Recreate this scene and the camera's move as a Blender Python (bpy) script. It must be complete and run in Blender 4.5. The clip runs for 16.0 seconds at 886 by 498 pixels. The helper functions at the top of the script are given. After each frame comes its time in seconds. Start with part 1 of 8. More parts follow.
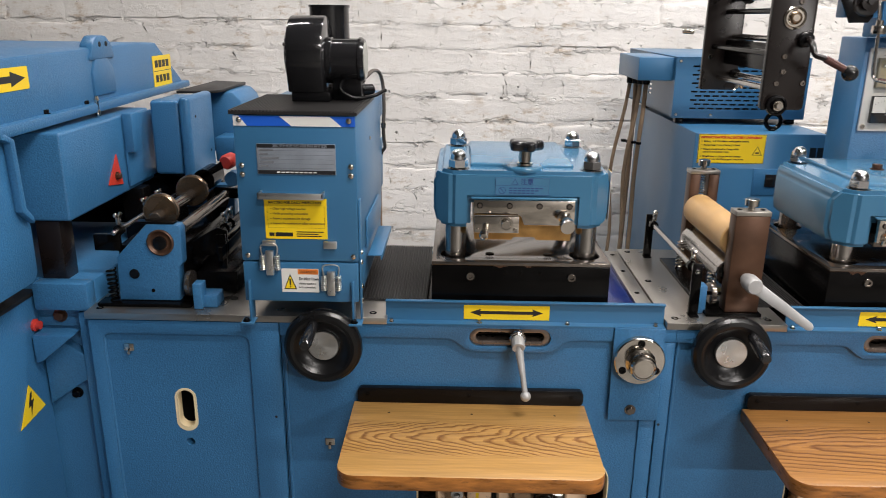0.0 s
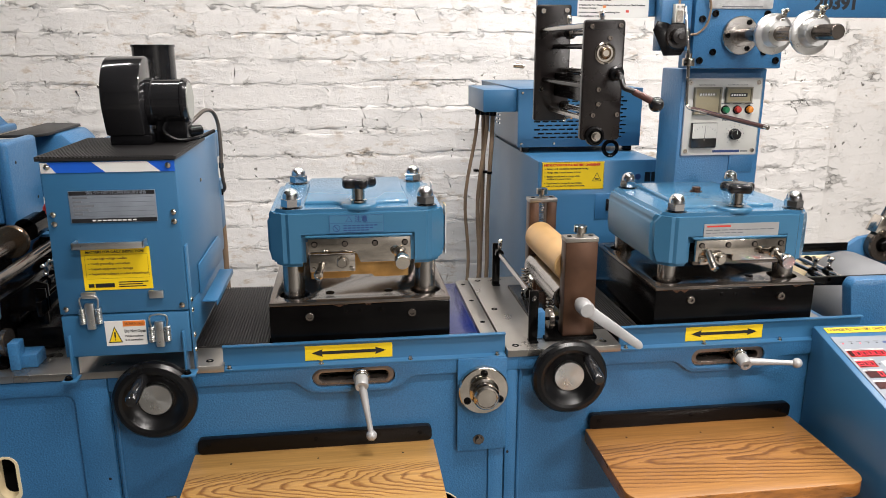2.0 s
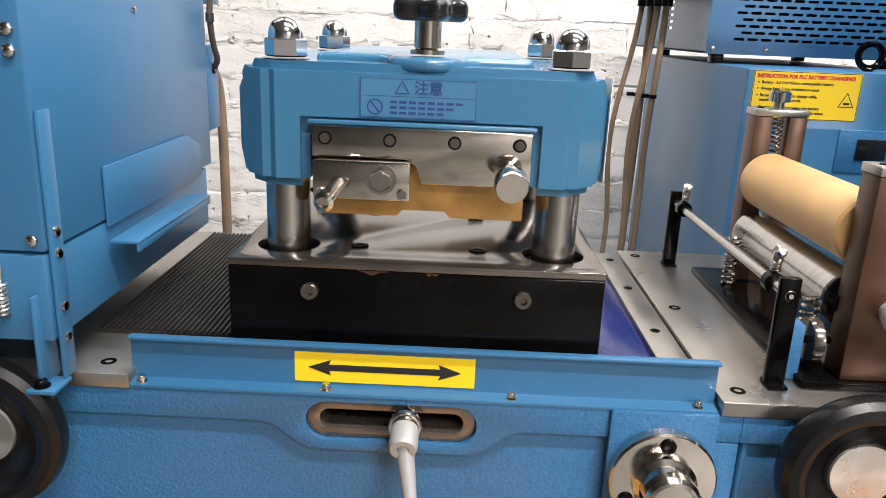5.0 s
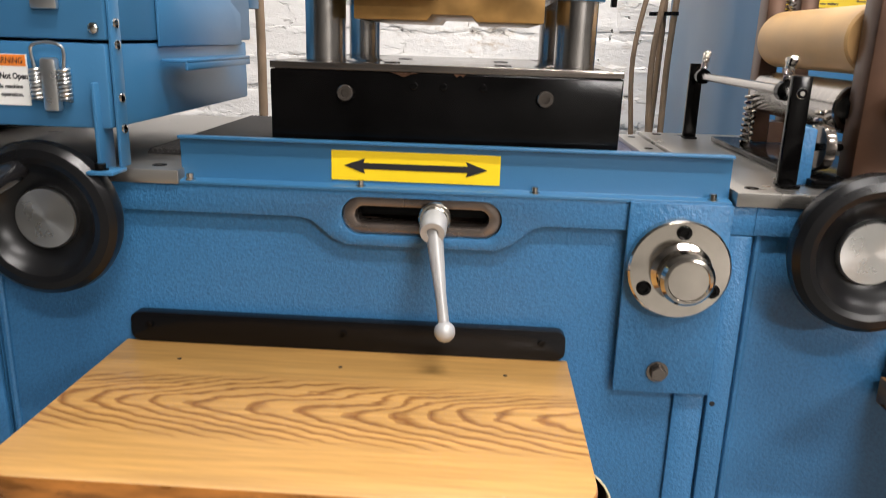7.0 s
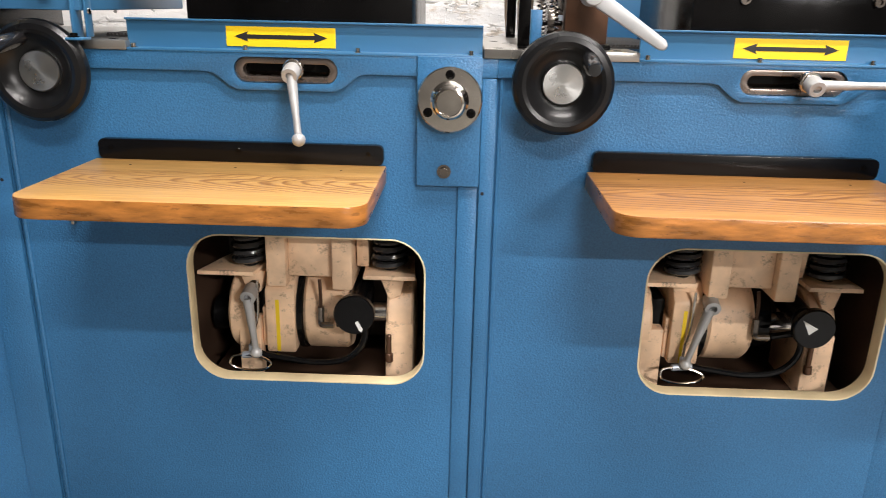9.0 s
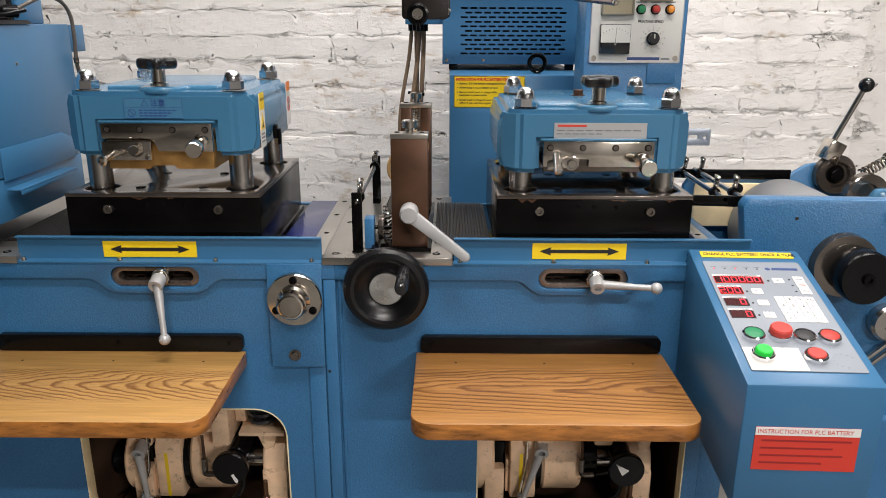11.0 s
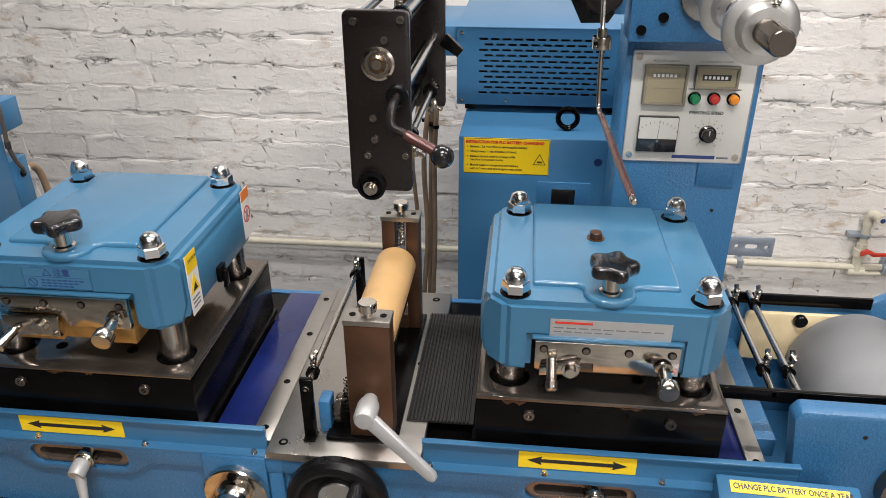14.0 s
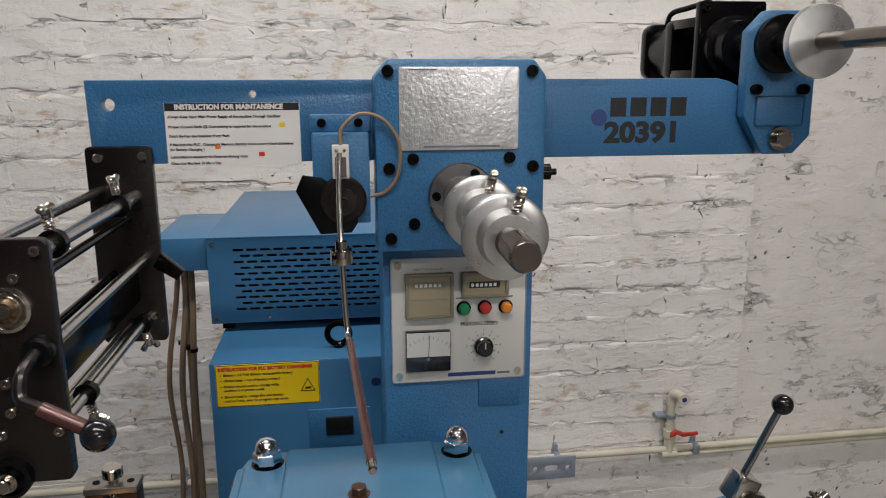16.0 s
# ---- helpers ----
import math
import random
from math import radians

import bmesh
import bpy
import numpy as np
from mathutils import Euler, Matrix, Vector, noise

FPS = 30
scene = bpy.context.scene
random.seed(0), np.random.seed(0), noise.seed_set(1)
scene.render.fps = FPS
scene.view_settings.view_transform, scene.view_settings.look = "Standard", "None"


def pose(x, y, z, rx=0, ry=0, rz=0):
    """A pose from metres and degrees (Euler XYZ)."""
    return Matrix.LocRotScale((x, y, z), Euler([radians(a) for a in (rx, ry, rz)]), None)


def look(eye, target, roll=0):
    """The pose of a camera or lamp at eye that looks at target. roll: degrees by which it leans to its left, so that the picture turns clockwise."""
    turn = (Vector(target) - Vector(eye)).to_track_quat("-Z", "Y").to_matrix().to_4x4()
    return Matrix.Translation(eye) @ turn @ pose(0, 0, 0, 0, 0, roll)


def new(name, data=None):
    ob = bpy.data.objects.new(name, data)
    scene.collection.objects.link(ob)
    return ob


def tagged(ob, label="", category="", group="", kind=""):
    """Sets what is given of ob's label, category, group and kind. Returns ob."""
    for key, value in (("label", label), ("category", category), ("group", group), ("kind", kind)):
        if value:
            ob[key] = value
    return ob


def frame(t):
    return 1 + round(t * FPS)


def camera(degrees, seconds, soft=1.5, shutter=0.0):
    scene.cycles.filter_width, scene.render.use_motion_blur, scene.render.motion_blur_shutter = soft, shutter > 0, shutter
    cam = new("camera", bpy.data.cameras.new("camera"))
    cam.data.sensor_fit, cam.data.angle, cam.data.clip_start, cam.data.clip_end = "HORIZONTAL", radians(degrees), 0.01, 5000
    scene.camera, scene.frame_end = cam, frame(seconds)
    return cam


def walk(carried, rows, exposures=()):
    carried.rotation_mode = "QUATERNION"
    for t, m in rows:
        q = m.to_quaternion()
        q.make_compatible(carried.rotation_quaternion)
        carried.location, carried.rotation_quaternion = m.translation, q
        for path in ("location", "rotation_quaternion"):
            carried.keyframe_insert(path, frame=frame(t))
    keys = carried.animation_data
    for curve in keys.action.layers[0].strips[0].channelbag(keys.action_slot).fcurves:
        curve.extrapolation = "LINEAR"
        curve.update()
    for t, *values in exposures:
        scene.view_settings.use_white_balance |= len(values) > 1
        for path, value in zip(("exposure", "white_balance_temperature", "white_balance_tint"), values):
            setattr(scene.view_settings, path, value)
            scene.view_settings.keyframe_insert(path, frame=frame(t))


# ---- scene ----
cam = camera(61.2, 16.0, soft=0.6, shutter=0.15)
PATH = [
    (0, (0.008, -0.025, 1.492), (-0.024, 1.885, 0.900), 0.68),
    (0.5, (0.042, -0.078, 1.477), (0.146, 1.844, 0.932), -0.15),
    (1, (0.076, -0.094, 1.504), (0.260, 1.818, 0.946), -0.01),
    (1.5, (0.102, -0.102, 1.496), (0.337, 1.820, 0.996), -0.22),
    (2, (0.119, -0.018, 1.507), (0.371, 1.897, 0.989), 0.02),
    (2.5, (0.160, 0.154, 1.474), (0.384, 2.071, 0.950), 0.13),
    (3, (0.172, 0.346, 1.410), (0.307, 2.260, 0.844), 0.12),
    (3.5, (0.165, 0.565, 1.323), (0.234, 2.486, 0.769), 0.15),
    (4, (0.175, 0.694, 1.293), (0.196, 2.606, 0.705), 1.10),
    (4.2, (0.179, 0.731, 1.275), (0.187, 2.640, 0.678), 1.64),
    (6.5, (0.161, 0.724, 1.154), (0.090, 2.663, 0.667), 1.94),
    (7, (0.183, 0.629, 1.051), (0.087, 2.552, 0.508), 1.76),
    (7.5, (0.212, 0.456, 0.941), (0.091, 2.366, 0.359), 1.66),
    (8, (0.211, 0.324, 0.905), (0.080, 2.225, 0.295), 1.60),
    (8.5, (0.252, 0.231, 0.948), (0.158, 2.133, 0.335), 1.17),
    (9, (0.409, 0.172, 0.979), (0.359, 2.071, 0.355), 1.31),
    (9.5, (0.539, 0.113, 1.024), (0.507, 2.020, 0.422), 0.88),
    (10, (0.595, 0.068, 1.086), (0.572, 1.999, 0.566), 0.38),
    (10.2, (0.610, 0.057, 1.131), (0.592, 1.995, 0.636), 0.43),
    (12.5, (0.717, 0.207, 1.659), (0.709, 2.011, 0.796), -0.34),
    (13, (0.720, 0.315, 1.722), (0.666, 2.107, 0.835), -0.52),
    (13.5, (0.761, 0.428, 1.729), (0.643, 2.209, 0.827), -0.60),
    (14, (0.803, 0.526, 1.714), (0.609, 2.294, 0.799), -0.22),
    (14.5, (0.833, 0.620, 1.681), (0.600, 2.381, 0.761), -0.60),
    (15, (0.869, 0.715, 1.677), (0.750, 2.564, 0.923), -0.94),
    (15.5, (0.895, 0.750, 1.685), (0.974, 2.666, 1.116), -0.44),
    (16, (0.922, 0.754, 1.695), (1.178, 2.687, 1.249), -0.17),
]
walk(cam, [(t, look(eye, target, roll)) for t, eye, target, roll in PATH],
     [(0, -0.18), (0.5, -0.18), (1.0, 0.0), (1.5, -0.05), (3.0, 0.05), (3.5, 0.27), (4.1, 0.1), (6.3, 1.0), (6.6, 0.9), (7.0, 0.33), (7.4, 0.25), (8.2, 0.66), (9.3, 0.53), (10.2, 0.0), (12.5, -0.3), (13.5, -0.28), (14.2, -0.25), (14.7, -0.3), (15.4, -0.7), (16, -1.05)])

# ---- world and light ----
world = bpy.data.worlds.new("room_air")
scene.world = world
world.use_nodes = True
world.node_tree.nodes["Background"].inputs[0].default_value = (0.9, 0.95, 1.0, 1)
world.node_tree.nodes["Background"].inputs[1].default_value = 0.007


def area_lamp(name, at, size_x, size_y, watts, colour=(1.0, 0.948, 0.915)):
    lamp = bpy.data.lights.new(name, "AREA")
    lamp.shape, lamp.size, lamp.size_y, lamp.energy, lamp.color = "RECTANGLE", size_x, size_y, watts, colour
    ob = new(name, lamp)
    ob.location = at
    return ob


for lx, ly, lz, w in ((0.8, 0.45, 3.2, 66), (2.4, 0.45, 3.2, 20), (1.0, -1.3, 3.2, 72), (2.8, -2.7, 2.4, 210), (-1.1, 2.05, 3.2, 19), (0.6, 2.05, 3.2, 36), (2.2, 2.05, 3.2, 43)):
    area_lamp("tube_light", (lx, ly, lz), 1.2, 0.09, w)


# ---- materials ----
def mat(name, colour, rough=0.5, metal=0.0, vary=0.06, vscale=6.0, grain=0.0, gscale=200.0, spec=0.5, coat=0.0, wear=0.0, wear_colour=(0.02, 0.015, 0.01), aniso=None, relief_shade=0.0):
    m = bpy.data.materials.new(name)
    m.use_nodes = True
    nt = m.node_tree
    b = nt.nodes["Principled BSDF"]
    b.inputs["Roughness"].default_value = rough
    b.inputs["Metallic"].default_value = metal
    b.inputs["Specular IOR Level"].default_value = spec
    b.inputs["Coat Weight"].default_value = coat
    tc = nt.nodes.new("ShaderNodeTexCoord")
    src = tc.outputs["Object"]
    if aniso:
        mp = nt.nodes.new("ShaderNodeMapping")
        mp.inputs["Scale"].default_value = aniso
        nt.links.new(src, mp.inputs["Vector"])
        src = mp.outputs["Vector"]
    n = nt.nodes.new("ShaderNodeTexNoise")
    n.inputs["Scale"].default_value, n.inputs["Detail"].default_value = vscale, 5.0
    nt.links.new(src, n.inputs["Vector"])
    ramp = nt.nodes.new("ShaderNodeMapRange")
    ramp.inputs["To Min"].default_value, ramp.inputs["To Max"].default_value = 1 - vary * 2, 1 + vary * 2
    ramp.inputs["From Min"].default_value, ramp.inputs["From Max"].default_value = 0.25, 0.75
    nt.links.new(n.outputs["Fac"], ramp.inputs["Value"])
    mul = nt.nodes.new("ShaderNodeVectorMath")
    mul.operation = "SCALE"
    mul.inputs[0].default_value = colour
    nt.links.new(ramp.outputs["Result"], mul.inputs["Scale"])
    out = mul.outputs["Vector"]
    # Fine shading of the hammered relief, multiplied into the base colour.
    if relief_shade:
        sn = nt.nodes.new("ShaderNodeTexNoise")
        sn.inputs["Scale"].default_value, sn.inputs["Detail"].default_value = 330.0, 2.0
        nt.links.new(src, sn.inputs["Vector"])
        sr = nt.nodes.new("ShaderNodeMapRange")
        sr.inputs["From Min"].default_value, sr.inputs["From Max"].default_value = 0.32, 0.62
        sr.inputs["To Min"].default_value, sr.inputs["To Max"].default_value = 1 - relief_shade, 1 + relief_shade * 0.4
        nt.links.new(sn.outputs["Fac"], sr.inputs["Value"])
        sp = nt.nodes.new("ShaderNodeVectorMath")
        sp.operation = "SCALE"
        nt.links.new(out, sp.inputs[0])
        nt.links.new(sr.outputs["Result"], sp.inputs["Scale"])
        out = sp.outputs["Vector"]
    if wear:
        wn = nt.nodes.new("ShaderNodeTexNoise")
        wn.inputs["Scale"].default_value, wn.inputs["Detail"].default_value, wn.inputs["Roughness"].default_value = 38.0, 8.0, 0.75
        nt.links.new(src, wn.inputs["Vector"])
        wr = nt.nodes.new("ShaderNodeMapRange")
        wr.inputs["From Min"].default_value, wr.inputs["From Max"].default_value = 0.74 - wear * 0.2, 0.8 - wear * 0.12
        wr.inputs["To Max"].default_value = 0.75
        nt.links.new(wn.outputs["Fac"], wr.inputs["Value"])
        mix = nt.nodes.new("ShaderNodeMix")
        mix.data_type = "RGBA"
        nt.links.new(wr.outputs["Result"], mix.inputs["Factor"])
        nt.links.new(out, mix.inputs[6])
        mix.inputs[7].default_value = (*wear_colour, 1)
        out = mix.outputs[2]
    nt.links.new(out, b.inputs["Base Color"])
    rr = nt.nodes.new("ShaderNodeMapRange")
    rr.inputs["To Min"].default_value, rr.inputs["To Max"].default_value = max(0.03, rough - 0.1), min(1, rough + 0.1)
    nt.links.new(n.outputs["Fac"], rr.inputs["Value"])
    nt.links.new(rr.outputs["Result"], b.inputs["Roughness"])
    if grain:
        g = nt.nodes.new("ShaderNodeTexNoise")
        g.inputs["Scale"].default_value, g.inputs["Detail"].default_value = gscale, 3.0
        nt.links.new(src, g.inputs["Vector"])
        bump = nt.nodes.new("ShaderNodeBump")
        bump.inputs["Strength"].default_value, bump.inputs["Distance"].default_value = grain, 0.002
        nt.links.new(g.outputs["Fac"], bump.inputs["Height"])
        nt.links.new(bump.outputs["Normal"], b.inputs["Normal"])
    return m


BLUE = mat("blue_machine_paint", (0.036, 0.146, 0.305), 0.31, vary=0.1, vscale=3, grain=0.6, gscale=260, wear=0.08, wear_colour=(0.02, 0.05, 0.09), relief_shade=0.16)
SHEET = mat("blue_sheet_paint", (0.035, 0.137, 0.27), 0.34, vary=0.04, vscale=4, grain=0.05, gscale=420)
HEAD = mat("blue_casting_paint", (0.045, 0.155, 0.272), 0.23, vary=0.05, vscale=5, grain=0.06, gscale=60, coat=0.2)
STEEL = mat("ground_steel", (0.50, 0.475, 0.45), 0.22, 1.0, vary=0.08, vscale=20, grain=0.03, gscale=300, aniso=(1, 8, 1))
PLATE = mat("bright_plate_steel", (0.40, 0.38, 0.35), 0.3, 0.92, vary=0.07, vscale=9, grain=0.03, gscale=500)
DULL = mat("dull_oiled_steel", (0.19, 0.165, 0.145), 0.17, 0.85, vary=0.16, vscale=14, wear=0.1, wear_colour=(0.05, 0.03, 0.02))
BLACKSTEEL = mat("blackened_steel", (0.0026, 0.0024, 0.0024), 0.17, 0.0, spec=0.15, vary=0.25, vscale=18, grain=0.04, gscale=260, wear=0.04, wear_colour=(0.05, 0.04, 0.034))
BLUED = mat("brown_black_blued_steel", (0.0085, 0.006, 0.0055), 0.27, 0.0, vary=0.3, vscale=9, grain=0.05, gscale=200, spec=0.5, wear=0.05, wear_colour=(0.05, 0.03, 0.025))
SLOTSTEEL = mat("worn_slot_steel", (0.22, 0.18, 0.155), 0.28, 0.8, vary=0.15, vscale=18, wear=0.3, wear_colour=(0.08, 0.05, 0.035))
DARKREDINK = mat("dark_red_ink", (0.26, 0.012, 0.012), 0.45, vary=0.04)
SPRINGBLACK = mat("black_spring_enamel", (0.03, 0.03, 0.032), 0.22, vary=0.1)
MOTORCAP = mat("grey_motor_end_label", (0.33, 0.33, 0.30), 0.4, vary=0.05)
BROWNINK = mat("faded_brown_ink", (0.22, 0.13, 0.02), 0.5, vary=0.05)
BLACK = mat("black_paint", (0.004, 0.004, 0.0045), 0.22, spec=0.22, vary=0.15, grain=0.03)
WHEEL = mat("satin_black_wheel", (0.005, 0.005, 0.0055), 0.28, spec=0.33, vary=0.15)
PLASTIC = mat("black_bakelite", (0.010, 0.010, 0.011), 0.14, vary=0.1, coat=0.3)
CHROME = mat("chrome", (0.78, 0.78, 0.8), 0.09, 1.0, vary=0.02)
NICKEL = mat("nickel_plate", (0.62, 0.57, 0.51), 0.13, 1.0, vary=0.08, vscale=30)
ALU = mat("turned_aluminium", (0.72, 0.72, 0.71), 0.3, 0.95, vary=0.05, vscale=40)
CAST = mat("silver_lever_paint", (0.42, 0.42, 0.42), 0.38, 0.25, vary=0.07, vscale=30, wear=0.05)
BRASS = mat("brass_block", (0.47, 0.27, 0.09), 0.35, 0.6, vary=0.2, vscale=25)
BROWN = mat("brown_blued_steel", (0.085, 0.042, 0.024), 0.34, 0.45, vary=0.2, vscale=14, grain=0.04, gscale=150, wear=0.06)
ROLLER = mat("tan_rubber_roller", (0.62, 0.38, 0.16), 0.42, vary=0.06, vscale=14)
CREAM = mat("cream_primer_paint", (0.80, 0.56, 0.37), 0.42, vary=0.22, vscale=11, wear=0.95, wear_colour=(0.07, 0.035, 0.02))
CREAMRIM = mat("cream_cut_edge", (0.76, 0.62, 0.38), 0.5, vary=0.1, vscale=12)
YELLOW = mat("yellow_sticker", (0.86, 0.60, 0.012), 0.38, vary=0.03)
WHITE = mat("white_sticker", (0.72, 0.71, 0.68), 0.4, vary=0.03)
INK = mat("black_ink", (0.012, 0.012, 0.014), 0.45, vary=0.02)
REDINK = mat("red_ink", (0.55, 0.035, 0.02), 0.4, vary=0.03)
ORANGE = mat("orange_ink", (0.72, 0.20, 0.03), 0.4, vary=0.03)
BLUEINK = mat("blue_ink", (0.01, 0.10, 0.55), 0.4, vary=0.03)
NAVY = mat("navy_ink", (0.02, 0.05, 0.18), 0.4, vary=0.03)
GREYINK = mat("grey_ink", (0.16, 0.17, 0.19), 0.5, vary=0.03)
PANELGREY = mat("grey_membrane_panel", (0.24, 0.265, 0.30), 0.55, vary=0.05)
PANELWHITE = mat("white_lacquered_panel", (0.60, 0.59, 0.55), 0.35, vary=0.03, vscale=10)
FOIL = mat("crumpled_foil", (0.74, 0.745, 0.75), 0.4, 0.75, vary=0.1, vscale=40, grain=0.8, gscale=190)
NAMEPLATE = mat("etched_nameplate", (0.33, 0.37, 0.43), 0.34, 0.45, vary=0.06, vscale=30)
GREENBTN = mat("green_button", (0.01, 0.20, 0.075), 0.45, vary=0.03)
REDBTN = mat("red_button", (0.47, 0.035, 0.025), 0.5, vary=0.04)
AMBER = mat("amber_lamp_cap", (0.75, 0.25, 0.02), 0.25, vary=0.03, coat=0.3)
SMOKED = mat("smoked_counter_window", (0.30, 0.26, 0.17), 0.12, vary=0.06, coat=0.5)
BEIGE = mat("beige_counter_case", (0.20, 0.18, 0.13), 0.4, vary=0.05)
FILM = mat("dark_blue_film", (0.006, 0.012, 0.075), 0.16, vary=0.2, vscale=12, grain=0.12, gscale=30)
RUBBER = mat("black_ribbed_rubber", (0.013, 0.012, 0.012), 0.5, vary=0.15, grain=0.1, gscale=300)
PAPER = mat("grey_backed_paper_roll", (0.21, 0.215, 0.225), 0.55, vary=0.04, vscale=8, grain=0.06, gscale=700)
PVC = mat("cream_pvc_pipe", (0.66, 0.62, 0.50), 0.38, vary=0.07, vscale=10, wear=0.05)
DARKCABLE = mat("grey_black_cable", (0.075, 0.062, 0.052), 0.4, vary=0.1, vscale=20)
CABLE = mat("brown_cable_sheath", (0.24, 0.165, 0.105), 0.5, vary=0.12, vscale=20)
COPPER = mat("brown_glass_rod", (0.085, 0.038, 0.034), 0.2, 0.3, vary=0.1)
# Black that stands in for the shade inside holes and slots.
HOLESHADE = mat("hole_shade_black", (0.006, 0.005, 0.005), 0.7, vary=0.2)
INNER = mat("oily_brown_interior", (0.055, 0.031, 0.02), 0.42, vary=0.35, vscale=9)
TRIMRED = mat("red_reflector", (0.58, 0.05, 0.03), 0.25, vary=0.04)
CEILING = mat("grey_ceiling_paint", (0.26, 0.26, 0.255), 0.8, vary=0.04, vscale=2)


HUBCAP = mat("radially_turned_steel", (0.68, 0.68, 0.67), 0.3, 1.0, vary=0.03, vscale=40)
turned = HUBCAP.node_tree.nodes.new("ShaderNodeTangent")
turned.direction_type, turned.axis = "RADIAL", "Y"
HUBCAP.node_tree.links.new(turned.outputs["Tangent"], HUBCAP.node_tree.nodes["Principled BSDF"].inputs["Tangent"])
HUBCAP.node_tree.nodes["Principled BSDF"].inputs["Anisotropic"].default_value = 0.75


def led(name, colour, power):
    m = bpy.data.materials.new(name)
    m.use_nodes = True
    b = m.node_tree.nodes["Principled BSDF"]
    b.inputs["Base Color"].default_value = (*[c * 0.5 for c in colour], 1)
    b.inputs["Emission Color"].default_value = (*colour, 1)
    b.inputs["Emission Strength"].default_value = power
    return m


LED = led("red_led_segment", (1.0, 0.02, 0.05), 0.95)
GREENLIT = led("lit_green_button", (0.02, 0.9, 0.08), 0.25)


def link(nt, a, b):
    nt.links.new(a, b)


def wood_material(name, centre, along, across, half, pale, dark):
    """Three glued planks: the middle one flat-sawn with nested chevrons that point to -x, the outer ones nearly plain."""
    m = bpy.data.materials.new(name)
    m.use_nodes = True
    nt = m.node_tree
    b = nt.nodes["Principled BSDF"]

    def maths(op, a, c):
        n = nt.nodes.new("ShaderNodeMath")
        n.operation = op
        for k, v in ((0, a), (1, c)):
            if isinstance(v, (int, float)):
                n.inputs[k].default_value = v
            else:
                link(nt, v, n.inputs[k])
        return n.outputs[0]

    tc = nt.nodes.new("ShaderNodeTexCoord")
    warp = nt.nodes.new("ShaderNodeTexNoise")
    warp.inputs["Scale"].default_value, warp.inputs["Detail"].default_value = 7.0, 4.0
    mpw = nt.nodes.new("ShaderNodeMapping")
    mpw.inputs["Scale"].default_value = (0.6, 2.2, 2.2)
    link(nt, tc.outputs["Object"], mpw.inputs["Vector"])
    link(nt, mpw.outputs["Vector"], warp.inputs["Vector"])
    sep = nt.nodes.new("ShaderNodeSeparateXYZ")
    link(nt, tc.outputs["Object"], sep.inputs[0])
    dy = maths("ADD", maths("SUBTRACT", sep.outputs["Y"], centre), maths("MULTIPLY", maths("SUBTRACT", warp.outputs["Fac"], 0.5), 0.03))
    side = maths("SQRT", maths("ADD", maths("MULTIPLY", dy, dy), 0.0003), 0)
    ripple = nt.nodes.new("ShaderNodeTexNoise")
    ripple.inputs["Scale"].default_value, ripple.inputs["Detail"].default_value = 34.0, 2.0
    link(nt, tc.outputs["Object"], ripple.inputs["Vector"])
    loose = min(1.0, along / 20.0)
    field = maths("SUBTRACT", maths("MULTIPLY", side, across), maths("MULTIPLY", sep.outputs["X"], along))
    field = maths("ADD", field, maths("MULTIPLY", warp.outputs["Fac"], 1.5 + 3.0 * loose))
    field = maths("ADD", field, maths("MULTIPLY", ripple.outputs["Fac"], 0.2 + 0.6 * loose))
    saw = maths("FRACT", field, 0)
    calm = nt.nodes.new("ShaderNodeMapRange")
    calm.inputs["From Min"].default_value, calm.inputs["From Max"].default_value = half * 0.75, half
    calm.inputs["To Min"].default_value, calm.inputs["To Max"].default_value = 1.0, 0.5
    link(nt, side, calm.inputs["Value"])
    saw = maths("MULTIPLY", saw, calm.outputs["Result"])
    mp2 = nt.nodes.new("ShaderNodeMapping")
    mp2.inputs["Scale"].default_value = (9.0, 190.0, 60.0)
    link(nt, tc.outputs["Object"], mp2.inputs["Vector"])
    pores = nt.nodes.new("ShaderNodeTexNoise")
    pores.inputs["Scale"].default_value, pores.inputs["Detail"].default_value = 1.0, 5.0
    link(nt, mp2.outputs["Vector"], pores.inputs["Vector"])
    cr = nt.nodes.new("ShaderNodeValToRGB")
    cr.color_ramp.elements[0].color = (*pale, 1)
    cr.color_ramp.elements[1].color = (*[p * 0.55 + d * 0.45 for p, d in zip(pale, dark)], 1)
    el = cr.color_ramp.elements.new(0.5)
    el.color = (*[p * 0.93 + d * 0.07 for p, d in zip(pale, dark)], 1)
    el = cr.color_ramp.elements.new(0.82)
    el.color = (*dark, 1)
    link(nt, saw, cr.inputs["Fac"])
    pr = nt.nodes.new("ShaderNodeMapRange")
    pr.inputs["From Min"].default_value, pr.inputs["From Max"].default_value = 0.3, 0.7
    pr.inputs["To Min"].default_value, pr.inputs["To Max"].default_value = 0.8, 1.14
    link(nt, pores.outputs["Fac"], pr.inputs["Value"])
    sc = nt.nodes.new("ShaderNodeVectorMath")
    sc.operation = "SCALE"
    link(nt, cr.outputs["Color"], sc.inputs[0])
    link(nt, pr.outputs["Result"], sc.inputs["Scale"])
    st = nt.nodes.new("ShaderNodeTexNoise")
    st.inputs["Scale"].default_value, st.inputs["Detail"].default_value, st.inputs["Roughness"].default_value = 22.0, 9.0, 0.85
    link(nt, tc.outputs["Object"], st.inputs["Vector"])
    sr = nt.nodes.new("ShaderNodeMapRange")
    sr.inputs["From Min"].default_value, sr.inputs["From Max"].default_value, sr.inputs["To Max"].default_value = 0.64, 0.76, 0.7
